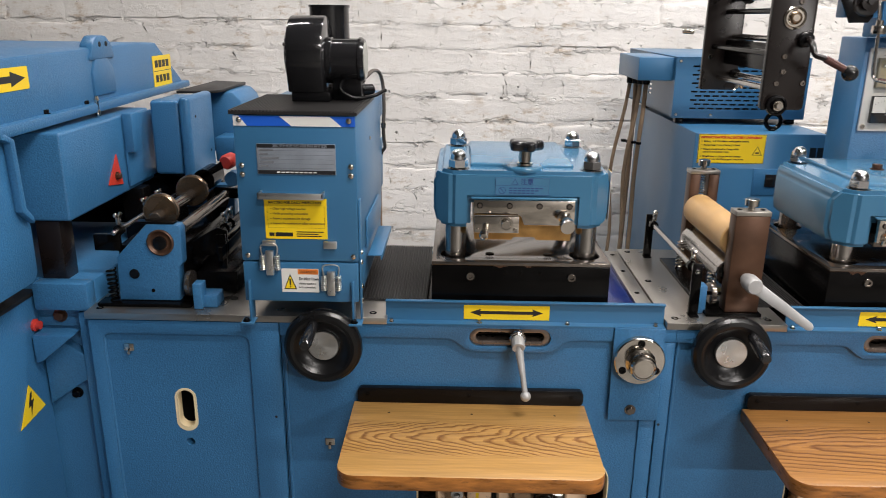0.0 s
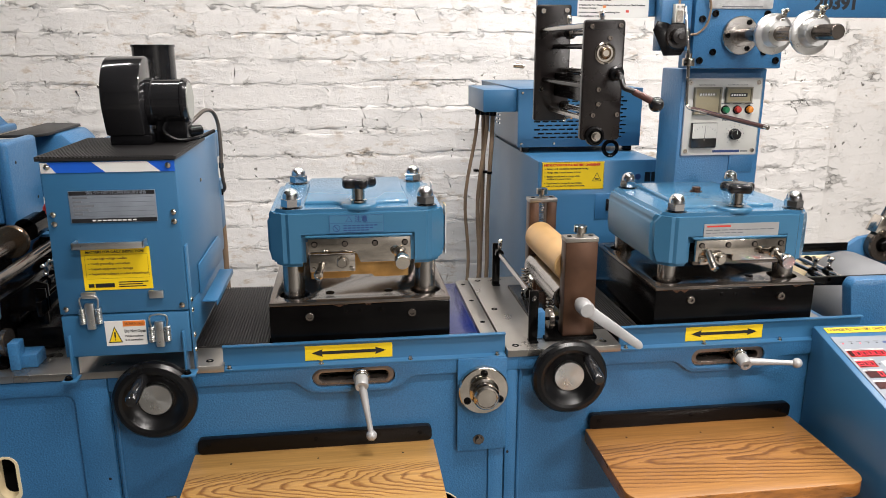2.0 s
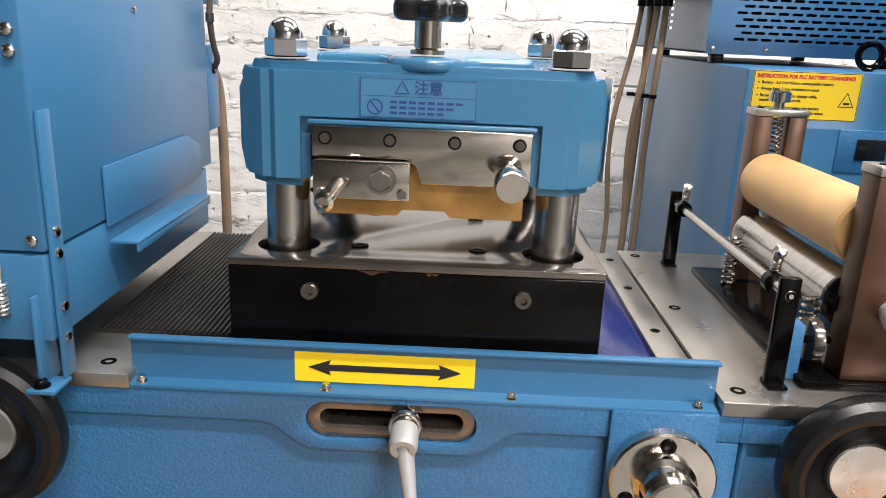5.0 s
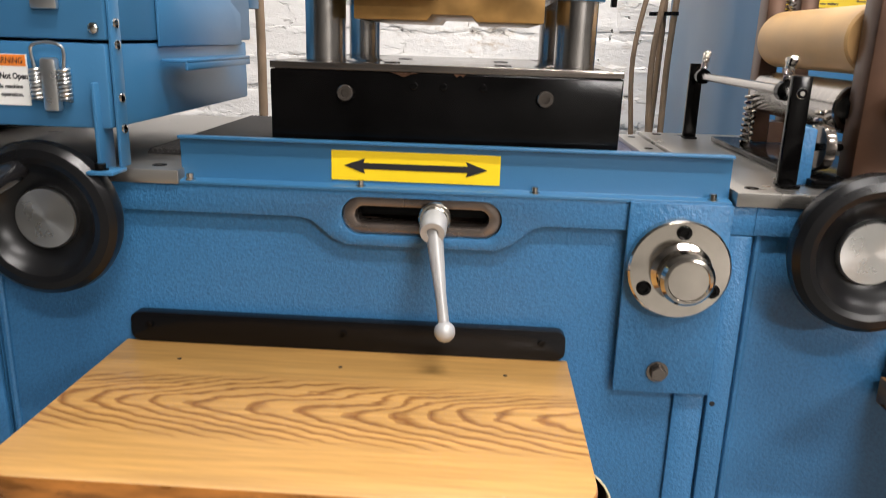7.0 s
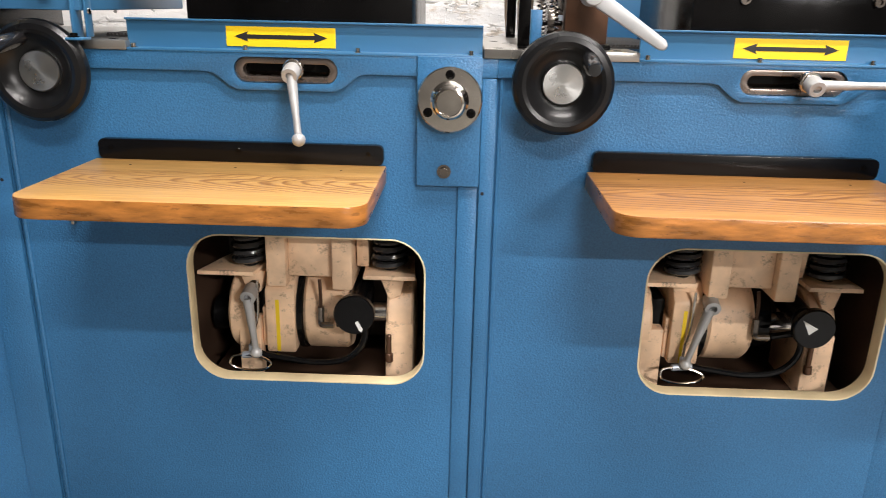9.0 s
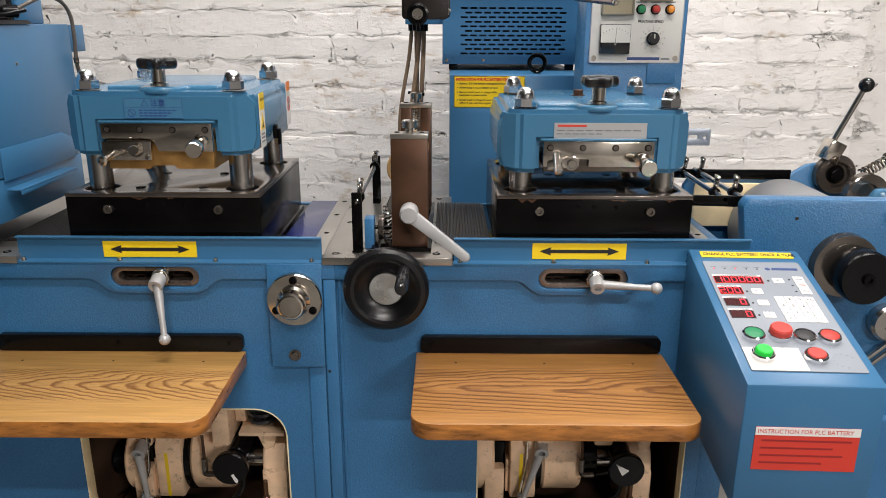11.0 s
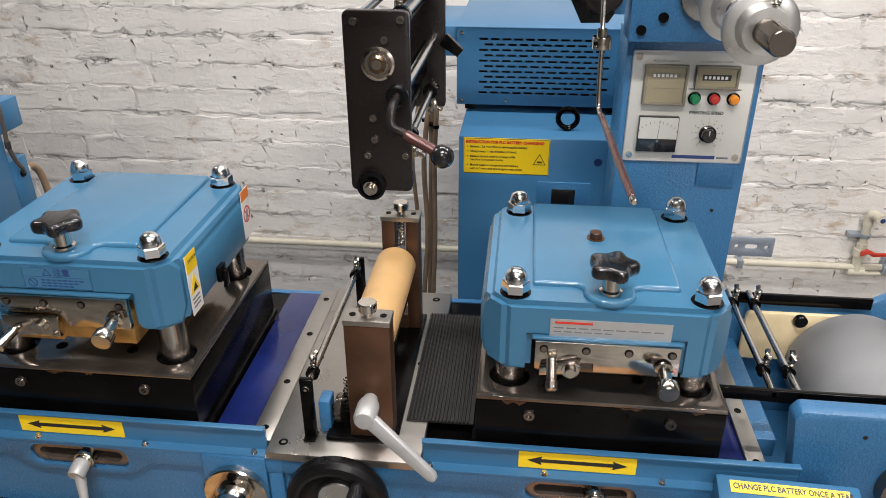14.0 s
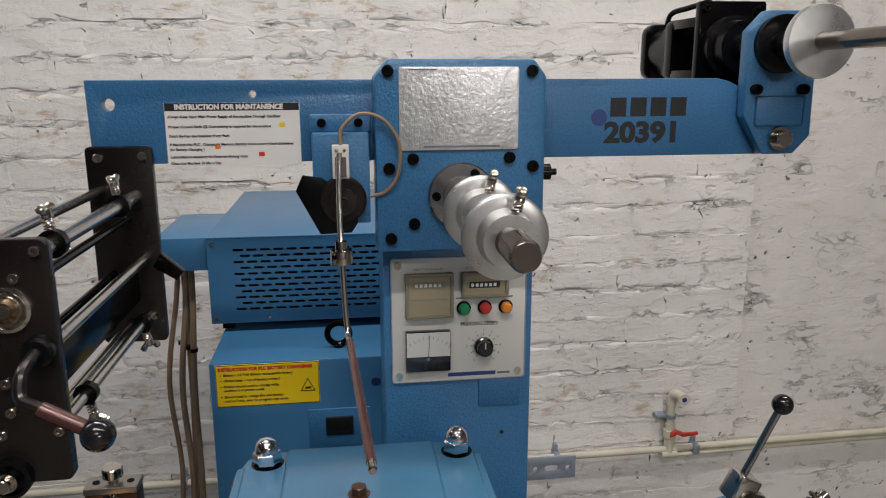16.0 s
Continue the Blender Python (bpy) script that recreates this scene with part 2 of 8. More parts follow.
    link(nt, st.outputs["Fac"], sr.inputs["Value"])
    mix = nt.nodes.new("ShaderNodeMix")
    mix.data_type = "RGBA"
    link(nt, sr.outputs["Result"], mix.inputs["Factor"])
    link(nt, sc.outputs["Vector"], mix.inputs[6])
    mix.inputs[7].default_value = (0.09, 0.04, 0.018, 1)
    link(nt, mix.outputs[2], b.inputs["Base Color"])
    b.inputs["Roughness"].default_value = 0.36
    bump = nt.nodes.new("ShaderNodeBump")
    bump.inputs["Strength"].default_value, bump.inputs["Distance"].default_value = 0.15, 0.001
    link(nt, pores.outputs["Fac"], bump.inputs["Height"])
    link(nt, bump.outputs["Normal"], b.inputs["Normal"])
    return m


WOOD_A = wood_material("varnished_ash_wood", -0.138, 27.0, 105.0, 0.066, (0.43, 0.238, 0.072), (0.185, 0.075, 0.018))
WOOD_B = wood_material("varnished_oak_wood", -0.15, 8.0, 88.0, 0.09, (0.35, 0.163, 0.045), (0.155, 0.06, 0.016))
WOOD_EDGE = mat("varnished_board_edge", (0.34, 0.13, 0.027), 0.3, vary=0.3, vscale=34, grain=0.35, gscale=90, aniso=(0.6, 0.6, 2.4), wear=0.95, wear_colour=(0.065, 0.026, 0.011))


def wall_material(name, base, flake, coarse, course=0.0, seam=0.0):
    """Thick old paint: broad stains, lumps, and torn fissures that gather along the bed joints of each course."""
    m = bpy.data.materials.new(name)
    m.use_nodes = True
    nt = m.node_tree
    b = nt.nodes["Principled BSDF"]
    pos = nt.nodes.new("ShaderNodeNewGeometry").outputs["Position"]

    def noise(scale, detail, rough, stretch=None):
        n = nt.nodes.new("ShaderNodeTexNoise")
        n.inputs["Scale"].default_value, n.inputs["Detail"].default_value, n.inputs["Roughness"].default_value = scale, detail, rough
        if stretch:
            mp = nt.nodes.new("ShaderNodeMapping")
            mp.inputs["Scale"].default_value = stretch
            link(nt, pos, mp.inputs["Vector"])
            link(nt, mp.outputs["Vector"], n.inputs["Vector"])
        else:
            link(nt, pos, n.inputs["Vector"])
        return n.outputs["Fac"]

    def maths(op, a, c=0.0):
        n = nt.nodes.new("ShaderNodeMath")
        n.operation = op
        for k, v in ((0, a), (1, c)):
            if isinstance(v, (int, float)):
                n.inputs[k].default_value = v
            else:
                link(nt, v, n.inputs[k])
        return n.outputs[0]

    def ranged(v, a, c, lo=0.0, hi=1.0):
        n = nt.nodes.new("ShaderNodeMapRange")
        n.interpolation_type = "SMOOTHSTEP"
        for k, w in (("From Min", a), ("From Max", c), ("To Min", lo), ("To Max", hi)):
            n.inputs[k].default_value = w
        link(nt, v, n.inputs["Value"])
        return n.outputs["Result"]

    def blend(fac, a, colour):
        n = nt.nodes.new("ShaderNodeMix")
        n.data_type = "RGBA"
        link(nt, fac, n.inputs["Factor"])
        link(nt, a, n.inputs[6])
        n.inputs[7].default_value = (*colour, 1)
        return n.outputs[2]

    big = noise(2.2, 5.0, 0.6)
    fine = noise(60.0, 6.0, 0.7)
    lump = noise(1.0, 5.0, 0.6, (13.0, 13.0, 22.0))
    torn = noise(1.0, 7.0, 0.66, (8.0, 8.0, 17.0))
    dirt = noise(1.6, 9.0, 0.7, (9.0, 9.0, 20.0))
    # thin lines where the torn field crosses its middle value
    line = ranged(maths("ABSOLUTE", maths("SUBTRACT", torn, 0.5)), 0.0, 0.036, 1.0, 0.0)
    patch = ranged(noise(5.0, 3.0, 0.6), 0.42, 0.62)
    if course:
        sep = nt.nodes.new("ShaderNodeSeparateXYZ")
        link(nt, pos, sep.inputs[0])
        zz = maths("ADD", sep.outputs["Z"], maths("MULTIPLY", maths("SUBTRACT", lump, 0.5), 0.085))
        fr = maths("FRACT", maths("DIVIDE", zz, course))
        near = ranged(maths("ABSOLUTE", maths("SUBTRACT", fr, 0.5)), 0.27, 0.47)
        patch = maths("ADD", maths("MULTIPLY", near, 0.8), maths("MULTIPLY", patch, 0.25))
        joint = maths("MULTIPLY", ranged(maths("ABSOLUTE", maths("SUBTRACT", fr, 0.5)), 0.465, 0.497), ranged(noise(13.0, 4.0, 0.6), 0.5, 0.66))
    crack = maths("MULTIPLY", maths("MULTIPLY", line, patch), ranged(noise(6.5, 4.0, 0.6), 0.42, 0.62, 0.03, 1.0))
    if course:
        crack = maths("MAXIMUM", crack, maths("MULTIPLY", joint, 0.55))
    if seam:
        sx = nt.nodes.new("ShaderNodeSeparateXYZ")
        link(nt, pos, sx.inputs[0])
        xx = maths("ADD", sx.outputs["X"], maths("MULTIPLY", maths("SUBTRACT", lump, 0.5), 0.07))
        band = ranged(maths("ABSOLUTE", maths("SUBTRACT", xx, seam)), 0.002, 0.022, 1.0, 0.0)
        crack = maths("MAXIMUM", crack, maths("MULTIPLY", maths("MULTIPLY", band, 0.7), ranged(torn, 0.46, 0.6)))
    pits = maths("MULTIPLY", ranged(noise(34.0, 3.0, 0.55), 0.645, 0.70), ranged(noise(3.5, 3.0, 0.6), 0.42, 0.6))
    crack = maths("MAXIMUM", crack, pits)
    sc = nt.nodes.new("ShaderNodeVectorMath")
    sc.operation = "SCALE"
    sc.inputs[0].default_value = base
    link(nt, ranged(big, 0.3, 0.7, 0.93, 1.05), sc.inputs["Scale"])
    col = blend(maths("MULTIPLY", ranged(dirt, 0.5, 0.68, 0.0, flake), ranged(noise(2.7, 3.0, 0.6), 0.45, 0.62)), sc.outputs["Vector"], (0.50, 0.38, 0.26))
    # Grime and crevice shade of cracks and pits, both put into the colour.
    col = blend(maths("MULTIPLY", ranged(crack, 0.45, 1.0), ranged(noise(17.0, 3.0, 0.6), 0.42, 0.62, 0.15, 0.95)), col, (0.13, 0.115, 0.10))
    link(nt, col, b.inputs["Base Color"])
    b.inputs["Roughness"].default_value = 0.6
    h = maths("ADD", maths("MULTIPLY", lump, 0.4), maths("MULTIPLY", fine, 0.2))
    h = maths("ADD", h, maths("MULTIPLY", ranged(torn, 0.44, 0.56), 0.1))
    h = maths("ADD", h, maths("MULTIPLY", maths("MULTIPLY", noise(26.0, 5.0, 0.65), patch), 0.3))
    h = maths("SUBTRACT", h, maths("MULTIPLY", crack, 0.62))
    bump = nt.nodes.new("ShaderNodeBump")
    bump.inputs["Strength"].default_value, bump.inputs["Distance"].default_value = 0.9, coarse
    link(nt, h, bump.inputs["Height"])
    link(nt, bump.outputs["Normal"], b.inputs["Normal"])
    return m


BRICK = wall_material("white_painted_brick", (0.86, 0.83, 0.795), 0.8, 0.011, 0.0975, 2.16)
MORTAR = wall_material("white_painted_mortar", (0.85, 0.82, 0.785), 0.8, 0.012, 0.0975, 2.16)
PLASTER = wall_material("white_painted_plaster", (0.82, 0.79, 0.755), 0.5, 0.009)
ROOMPAINT = wall_material("grey_workshop_wall_paint", (0.15, 0.147, 0.14), 0.3, 0.004)
CONCRETE = mat("grey_concrete", (0.14, 0.134, 0.122), 0.5, vary=0.32, vscale=3, grain=0.3, gscale=90, wear=0.5, wear_colour=(0.09, 0.085, 0.075))
BRONZE = mat("oily_bronze", (0.18, 0.125, 0.08), 0.24, 0.85, vary=0.15, vscale=20)

# ---- mesh helpers ----
ORG = {}


def root(name, at, label, category, group="", kind=""):
    ob = new(name)
    ob.empty_display_size = 0.05
    ob.location = at
    ORG[ob] = Vector(at)
    return tagged(ob, label, category, group, kind)


def part(name, bm, material, parent=None, label="", smooth=True):
    me = bpy.data.meshes.new(name)
    if parent is not None:
        bmesh.ops.translate(bm, vec=-ORG[parent], verts=bm.verts)
    bmesh.ops.recalc_face_normals(bm, faces=bm.faces)
    bm.to_mesh(me)
    bm.free()
    me.materials.append(material)
    if smooth:
        me.shade_smooth()
        me.set_sharp_from_angle(angle=radians(32))
    ob = new(name, me)
    if parent is not None:
        ob.parent = parent
        ORG[ob] = ORG[parent]
    else:
        ORG[ob] = Vector((0, 0, 0))
    if label:
        tagged(ob, label)
    return ob


def structure(name, bm, material, label, category):
    return tagged(part(name, bm, material), label, category, "", "structure")


def join(*bms):
    out = bmesh.new()
    for b in bms:
        me = bpy.data.meshes.new("tmp")
        b.to_mesh(me)
        out.from_mesh(me)
        b.free()
        bpy.data.meshes.remove(me)
    return out


def box(x0, x1, y0, y1, z0, z1, bevel=0.0, seg=2):
    bm = bmesh.new()
    bmesh.ops.create_cube(bm, size=1)
    bmesh.ops.scale(bm, vec=(x1 - x0, y1 - y0, z1 - z0), verts=bm.verts)
    bmesh.ops.translate(bm, vec=((x0 + x1) / 2, (y0 + y1) / 2, (z0 + z1) / 2), verts=bm.verts)
    if bevel:
        bmesh.ops.bevel(bm, geom=bm.edges[:], offset=bevel, segments=seg, affect="EDGES", profile=0.5)
    return bm


AXES = {"x": lambda a, b, d: (d, a, b), "y": lambda a, b, d: (a, d, b), "z": lambda a, b, d: (a, b, d)}


def prism(outline, axis, d0, d1, bevel=0.0, holes=(), seg=2):
    """A flat outline (two coordinates, in the order of the axes left) drawn out along an axis, with holes through it."""
    put = AXES[axis]
    bm = bmesh.new()
    edges = []
    for loop in (outline, *holes):
        vs = [bm.verts.new(put(a, b, d0)) for a, b in loop]
        edges += [bm.edges.new((vs[i], vs[(i + 1) % len(vs)])) for i in range(len(vs))]
    if holes:
        bmesh.ops.triangle_fill(bm, use_beauty=True, use_dissolve=True, edges=edges)
    else:
        bm.faces.new([v for v in bm.verts])
    got = bmesh.ops.extrude_face_region(bm, geom=bm.faces[:])
    moved = [v for v in got["geom"] if isinstance(v, bmesh.types.BMVert)]
    shift = Vector(put(0, 0, d1)) - Vector(put(0, 0, d0))
    bmesh.ops.translate(bm, vec=shift, verts=moved)
    bmesh.ops.recalc_face_normals(bm, faces=bm.faces)
    if bevel:
        sharp = [e for e in bm.edges if len(e.link_faces) == 2 and e.calc_face_angle() > 0.5]
        bmesh.ops.bevel(bm, geom=sharp, offset=bevel, segments=seg, affect="EDGES", profile=0.5, clamp_overlap=True)
    return bm


def rrect(a0, a1, b0, b1, r, n=6):
    pts = []
    for ca, cb, start in ((a1 - r, b1 - r, 0), (a0 + r, b1 - r, 90), (a0 + r, b0 + r, 180), (a1 - r, b0 + r, 270)):
        for i in range(n + 1):
            an = radians(start + 90 * i / n)
            pts.append((ca + r * math.cos(an), cb + r * math.sin(an)))
    return pts


def circle(a, b, r, n=24):
    return [(a + r * math.cos(2 * math.pi * i / n), b + r * math.sin(2 * math.pi * i / n)) for i in range(n)]


def aim(bm, p0, p1):
    d = Vector(p1) - Vector(p0)
    bmesh.ops.transform(bm, matrix=Matrix.Translation(p0) @ d.to_track_quat("Z", "Y").to_matrix().to_4x4(), verts=bm.verts)
    return bm


def lathe(profile, p0, p1, seg=32):
    """Rings of (radius, distance from p0) turned round the line from p0 to p1."""
    bm = bmesh.new()
    rings = []
    for r, h in profile:
        if r < 1e-6:
            rings.append([bm.verts.new((0, 0, h))])
        else:
            rings.append([bm.verts.new((r * math.cos(2 * math.pi * i / seg), r * math.sin(2 * math.pi * i / seg), h)) for i in range(seg)])
    for a, b in zip(rings, rings[1:]):
        for i in range(seg):
            j = (i + 1) % seg
            if len(a) == 1 and len(b) == 1:
                continue
            if len(a) == 1:
                bm.faces.new((a[0], b[i], b[j]))
            elif len(b) == 1:
                bm.faces.new((a[i], a[j], b[0]))
            else:
                bm.faces.new((a[i], a[j], b[j], b[i]))
    for ring in (rings[0], rings[-1]):
        if len(ring) > 1 and rings[0] is not rings[-1]:
            bm.faces.new(ring)
    return aim(bm, p0, p1)


def rod(p0, p1, r, seg=20, bevel=0.0015):
    h = (Vector(p1) - Vector(p0)).length
    b = min(bevel, r * 0.4, h * 0.3)
    return lathe(((0, 0), (r - b, 0), (r, b), (r, h - b), (r - b, h), (0, h)), p0, p1, seg)


def hexbolt(p0, p1, r):
    """A hexagon-headed bolt on a washer, standing from p0 towards p1."""
    h = (Vector(p1) - Vector(p0)).length
    w = lathe(((0, 0), (r * 1.35, 0), (r * 1.35, h * 0.2), (0, h * 0.2)), p0, p1, 18)
    k = bmesh.new()
    bmesh.ops.create_cone(k, cap_ends=True, segments=6, radius1=r, radius2=r, depth=h * 0.8)
    bmesh.ops.translate(k, vec=(0, 0, h * 0.6), verts=k.verts)
    bmesh.ops.bevel(k, geom=k.edges[:], offset=r * 0.1, segments=1, affect="EDGES")
    aim(k, p0, p1)
    return join(w, k)


def socket(p0, p1, r):
    """A socket-head cap screw with its recess."""
    h = (Vector(p1) - Vector(p0)).length
    return lathe(((0, 0), (r, 0), (r, h * 0.85), (r * 0.9, h), (r * 0.5, h), (r * 0.5, h * 0.4), (0, h * 0.4)), p0, p1, 12)


def tube(points, r, seg=10, closed=False, steps=6):
    """A round tube along a smooth line through the points."""
    pts = [Vector(p) for p in points]
    fine = []
    n = len(pts)
    last = n if closed else n - 1
    for i in range(last):
        if closed:
            p0, p1, p2, p3 = pts[(i - 1) % n], pts[i], pts[(i + 1) % n], pts[(i + 2) % n]
        else:
            p1, p2 = pts[i], pts[i + 1]
            p0 = pts[i - 1] if i else p1 * 2 - p2
            p3 = pts[i + 2] if i + 2 < n else p2 * 2 - p1
        for s in range(steps):
            t = s / steps
            fine.append(0.5 * (2 * p1 + (p2 - p0) * t + (2 * p0 - 5 * p1 + 4 * p2 - p3) * t * t + (3 * p1 - p0 - 3 * p2 + p3) * t ** 3))
    if not closed:
        fine.append(pts[-1])
    bm = bmesh.new()
    rings = []
    up = Vector((0.13, 0.21, 0.97)).normalized()
    m = len(fine)
    for i, p in enumerate(fine):
        a = fine[(i - 1) % m] if closed or i else p
        b = fine[(i + 1) % m] if closed or i + 1 < m else p
        d = (b - a).normalized()
        u = (up - d * up.dot(d)).normalized()
        v = d.cross(u)
        up = u
        rings.append([bm.verts.new(p + (u * math.cos(2 * math.pi * k / seg) + v * math.sin(2 * math.pi * k / seg)) * r) for k in range(seg)])
    pairs = list(zip(rings, rings[1:])) + ([(rings[-1], rings[0])] if closed else [])
    for a, b in pairs:
        for k in range(seg):
            bm.faces.new((a[k], a[(k + 1) % seg], b[(k + 1) % seg], b[k]))
    if not closed:
        bm.faces.new(rings[0])
        bm.faces.new(rings[-1])
    return bm


def spring(p0, p1, r, wire, turns):
    p0, p1 = Vector(p0), Vector(p1)
    d = (p1 - p0).normalized()
    u = d.orthogonal().normalized()
    v = d.cross(u)
    n = int(turns * 8)
    return tube([p0 + (p1 - p0) * (i / n) + (u * math.cos(2 * math.pi * i / 8) + v * math.sin(2 * math.pi * i / 8)) * r for i in range(n + 1)], wire, 6, steps=2)


def ball(c, r, seg=20):
    bm = bmesh.new()
    bmesh.ops.create_uvsphere(bm, u_segments=seg, v_segments=seg // 2 + 2, radius=r)
    bmesh.ops.translate(bm, vec=c, verts=bm.verts)
    return bm


def words(name, text, height, at, material, parent, label="", turn=(90, 0, 0), align="LEFT", bold=0.0, squeeze=1.0):
    """Lettering in the built-in font, lying flat; at is the left end of the base line."""
    cu = bpy.data.curves.new(name, "FONT")
    cu.body, cu.size, cu.align_x, cu.extrude, cu.offset, cu.resolution_u = text, height * 1.38, align, 0.00012, bold, 3
    ob = bpy.data.objects.new(name, cu)
    me = bpy.data.meshes.new_from_object(ob)
    bpy.data.objects.remove(ob)
    bpy.data.curves.remove(cu)
    me.name = name
    me.materials.clear()
    me.materials.append(material)
    o = new(name, me)
    o.parent = parent
    m = Matrix.LocRotScale(Vector(at) - ORG[parent], Euler([radians(a) for a in turn]), (squeeze, 1, 1))
    o.matrix_basis = m
    ORG[o] = ORG[parent]
    if label:
        tagged(o, label)
    return o

# ---- the room ----
WALL_Y = 3.15
structure("floor", box(-5, 6, -4, 3.4, -0.12, 0, 0), CONCRETE, "worn grey concrete workshop floor", "floor")
structure("ceiling", box(-5, 6, -4, 3.4, 3.3, 3.4, 0), CEILING, "plain grey workshop ceiling", "ceiling")
structure("wall_south", box(-5, 6, -4.15, -4.0, 0, 3.3, 0), ROOMPAINT, "plain grey painted wall", "wall")
structure("wall_west", box(-5.15, -5.0, -4, 3.4, 0, 3.3, 0), ROOMPAINT, "plain grey painted wall", "wall")
structure("wall_east", box(6.0, 6.15, -4, 3.4, 0, 3.3, 0), ROOMPAINT, "plain grey painted wall", "wall")
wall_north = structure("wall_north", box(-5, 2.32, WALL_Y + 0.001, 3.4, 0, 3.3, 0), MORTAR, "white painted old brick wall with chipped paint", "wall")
structure("wall_north_bay", box(2.32, 6, WALL_Y + 0.022, 3.4, 0, 3.3, 0), PLASTER, "smooth white painted wall bay beside brickwork", "wall")

# ---- machine bed ----
D = 0.793        # pitch from the first press unit to the second
YF = 1.381       # face of the recessed front sheets
BED = 0.898


def oval(a0, a1, b0, b1, n=8):
    return rrect(a0, a1, b0, b1, min(a1 - a0, b1 - b0) / 2 - 1e-4, n)


def bed_unit(ox, x0, x1, lip0, lip1, name):
    r = root(name, (ox + 0.1, 1.6, 0), "blue painted cast machine bed unit with window and lever slot", "machine bed", "machine bed units")
    hole = rrect(ox - 0.067, ox + 0.348, 0.320, 0.596, 0.062, 8)
    slot = oval(ox + 0.040, ox + 0.205, 0.852, 0.892)
    part("front_sheet", prism([(x0, 0.0), (x1, 0.0), (x1, BED - 0.002), (x0, BED - 0.002)], "y", YF, YF + 0.022, 0, [hole, slot]), BLUE, r)
    part("opening_edge", prism(rrect(ox - 0.0675, ox + 0.3485, 0.3195, 0.5965, 0.0625, 8), "y", YF - 0.0006, YF + 0.028, 0.0008, [rrect(ox - 0.0645, ox + 0.3455, 0.3225, 0.5935, 0.0595, 8)]), CREAMRIM, r, "bare cream edge of the cut window")
    bump = [(x0, BED), (x0, 0.869), (ox - 0.205, 0.869), (ox - 0.005, 0.869), (ox + 0.008, 0.866), (ox + 0.018, 0.858), (ox + 0.030, 0.848), (ox + 0.045, 0.841), (ox + 0.20, 0.841), (ox + 0.215, 0.848), (ox + 0.227, 0.858), (ox + 0.237, 0.866), (ox + 0.25, 0.869), (x1, 0.869), (x1, BED)]
    part("top_rail", prism(bump, "y", YF - 0.008, YF - 0.0005, 0.003, [slot]), BLUE, r)
    part("slot_liner", prism(oval(ox + 0.0405, ox + 0.2045, 0.8525, 0.8915), "y", YF - 0.003, YF + 0.03, 0.001, [oval(ox + 0.053, ox + 0.192, 0.862, 0.882)]), SLOTSTEEL, r, "worn brown steel slot liner")
    part("slot_back", box(ox + 0.03, ox + 0.215, YF + 0.05, YF + 0.055, 0.845, 0.897), INNER, r)
    if x1 < 1.0:
        part("stile", box(ox + 0.399, ox + 0.431, YF - 0.0055, YF - 0.0005, 0.0, 0.6925, 0.002), BLUE, r)
        part("stile_strip", box(ox + 0.4335, x1, YF - 0.008, YF - 0.0005, 0.0, 0.868, 0.002), BLUE, r)
    else:
        part("end_strip", box(x1 - 0.006, 1.2195, YF - 0.001, YF + 0.02, 0.0, BED - 0.004, 0.002), BLUE, r)
    for hx, hy in ((x0 - 0.018, YF - 0.0084), (x1 - 0.0175, YF - 0.0084)) if x0 < 0 else ():
        part("screw_hole", rod((hx, hy + 0.002, 0.682), (hx, hy, 0.682), 0.0032), HOLESHADE, r)
    part("weld_bead", tube([(x0 + 0.006, YF - 0.001, 0.0), (x0 + 0.0075, YF - 0.001, 0.3), (x0 + 0.006, YF - 0.001, 0.6), (x0 + 0.007, YF - 0.001, 0.87)], 0.004, 8), BLUE, r)
    part("side_plate", box(x0, x0 + 0.012, YF + 0.023, 1.87, 0.0, BED - 0.004), BLUE, r)
    part("side_plate", box(x1 - 0.012, x1, YF + 0.023, 1.87, 0.0, BED - 0.004), BLUE, r)
    part("back_plate", box(x0, x1, 1.872, 1.885, 0.0, BED - 0.004), BLUE, r)
    part("deck", box(x0, x1, YF + 0.023, 1.871, BED - 0.03, BED - 0.006), BLACKSTEEL, r, "black oily deck under the press")
    for wx in (ox - 0.094, ox + 0.362):
        part("inner_wall", box(wx, wx + 0.012, YF + 0.03, 1.66, 0.25, 0.86), INNER, r, "oily brown inner wall")
    part("floor_pan", box(x0 + 0.013, x1 - 0.013, YF + 0.024, 1.87, 0.24, 0.25), INNER, r)
    lip = part("guard_lip", prism([(1.3715, BED), (1.391, BED), (1.391, 0.942), (1.3895, 0.947), (1.379, 0.9472), (1.379, 0.944), (1.386, 0.943), (1.386, BED + 0.005), (1.3715, BED + 0.004)], "x", lip0, lip1, 0.0008), SHEET, r)
    for i in range(4):
        sx = lip0 + 0.012 + (lip1 - lip0 - 0.03) * i / 3
        part("screw", hexbolt((sx, 1.378, BED + 0.004), (sx, 1.378, BED + 0.011), 0.004), NICKEL, lip)
    st = part("arrow_sticker", box(ox + 0.028, ox + 0.201, 1.3852, 1.386, 0.907, 0.9375), YELLOW, lip, "yellow sticker with a black double arrow")
    zc, xa, xb = 0.9222, ox + 0.041, ox + 0.188
    part("arrow", prism([(xa, zc), (xa + 0.022, zc + 0.008), (xa + 0.020, zc + 0.0032), (xb - 0.020, zc + 0.0032), (xb - 0.022, zc + 0.008), (xb, zc), (xb - 0.022, zc - 0.008), (xb - 0.020, zc - 0.0032), (xa + 0.020, zc - 0.0032), (xa + 0.022, zc - 0.008)], "y", 1.3846, 1.3851), INK, st)
    return r


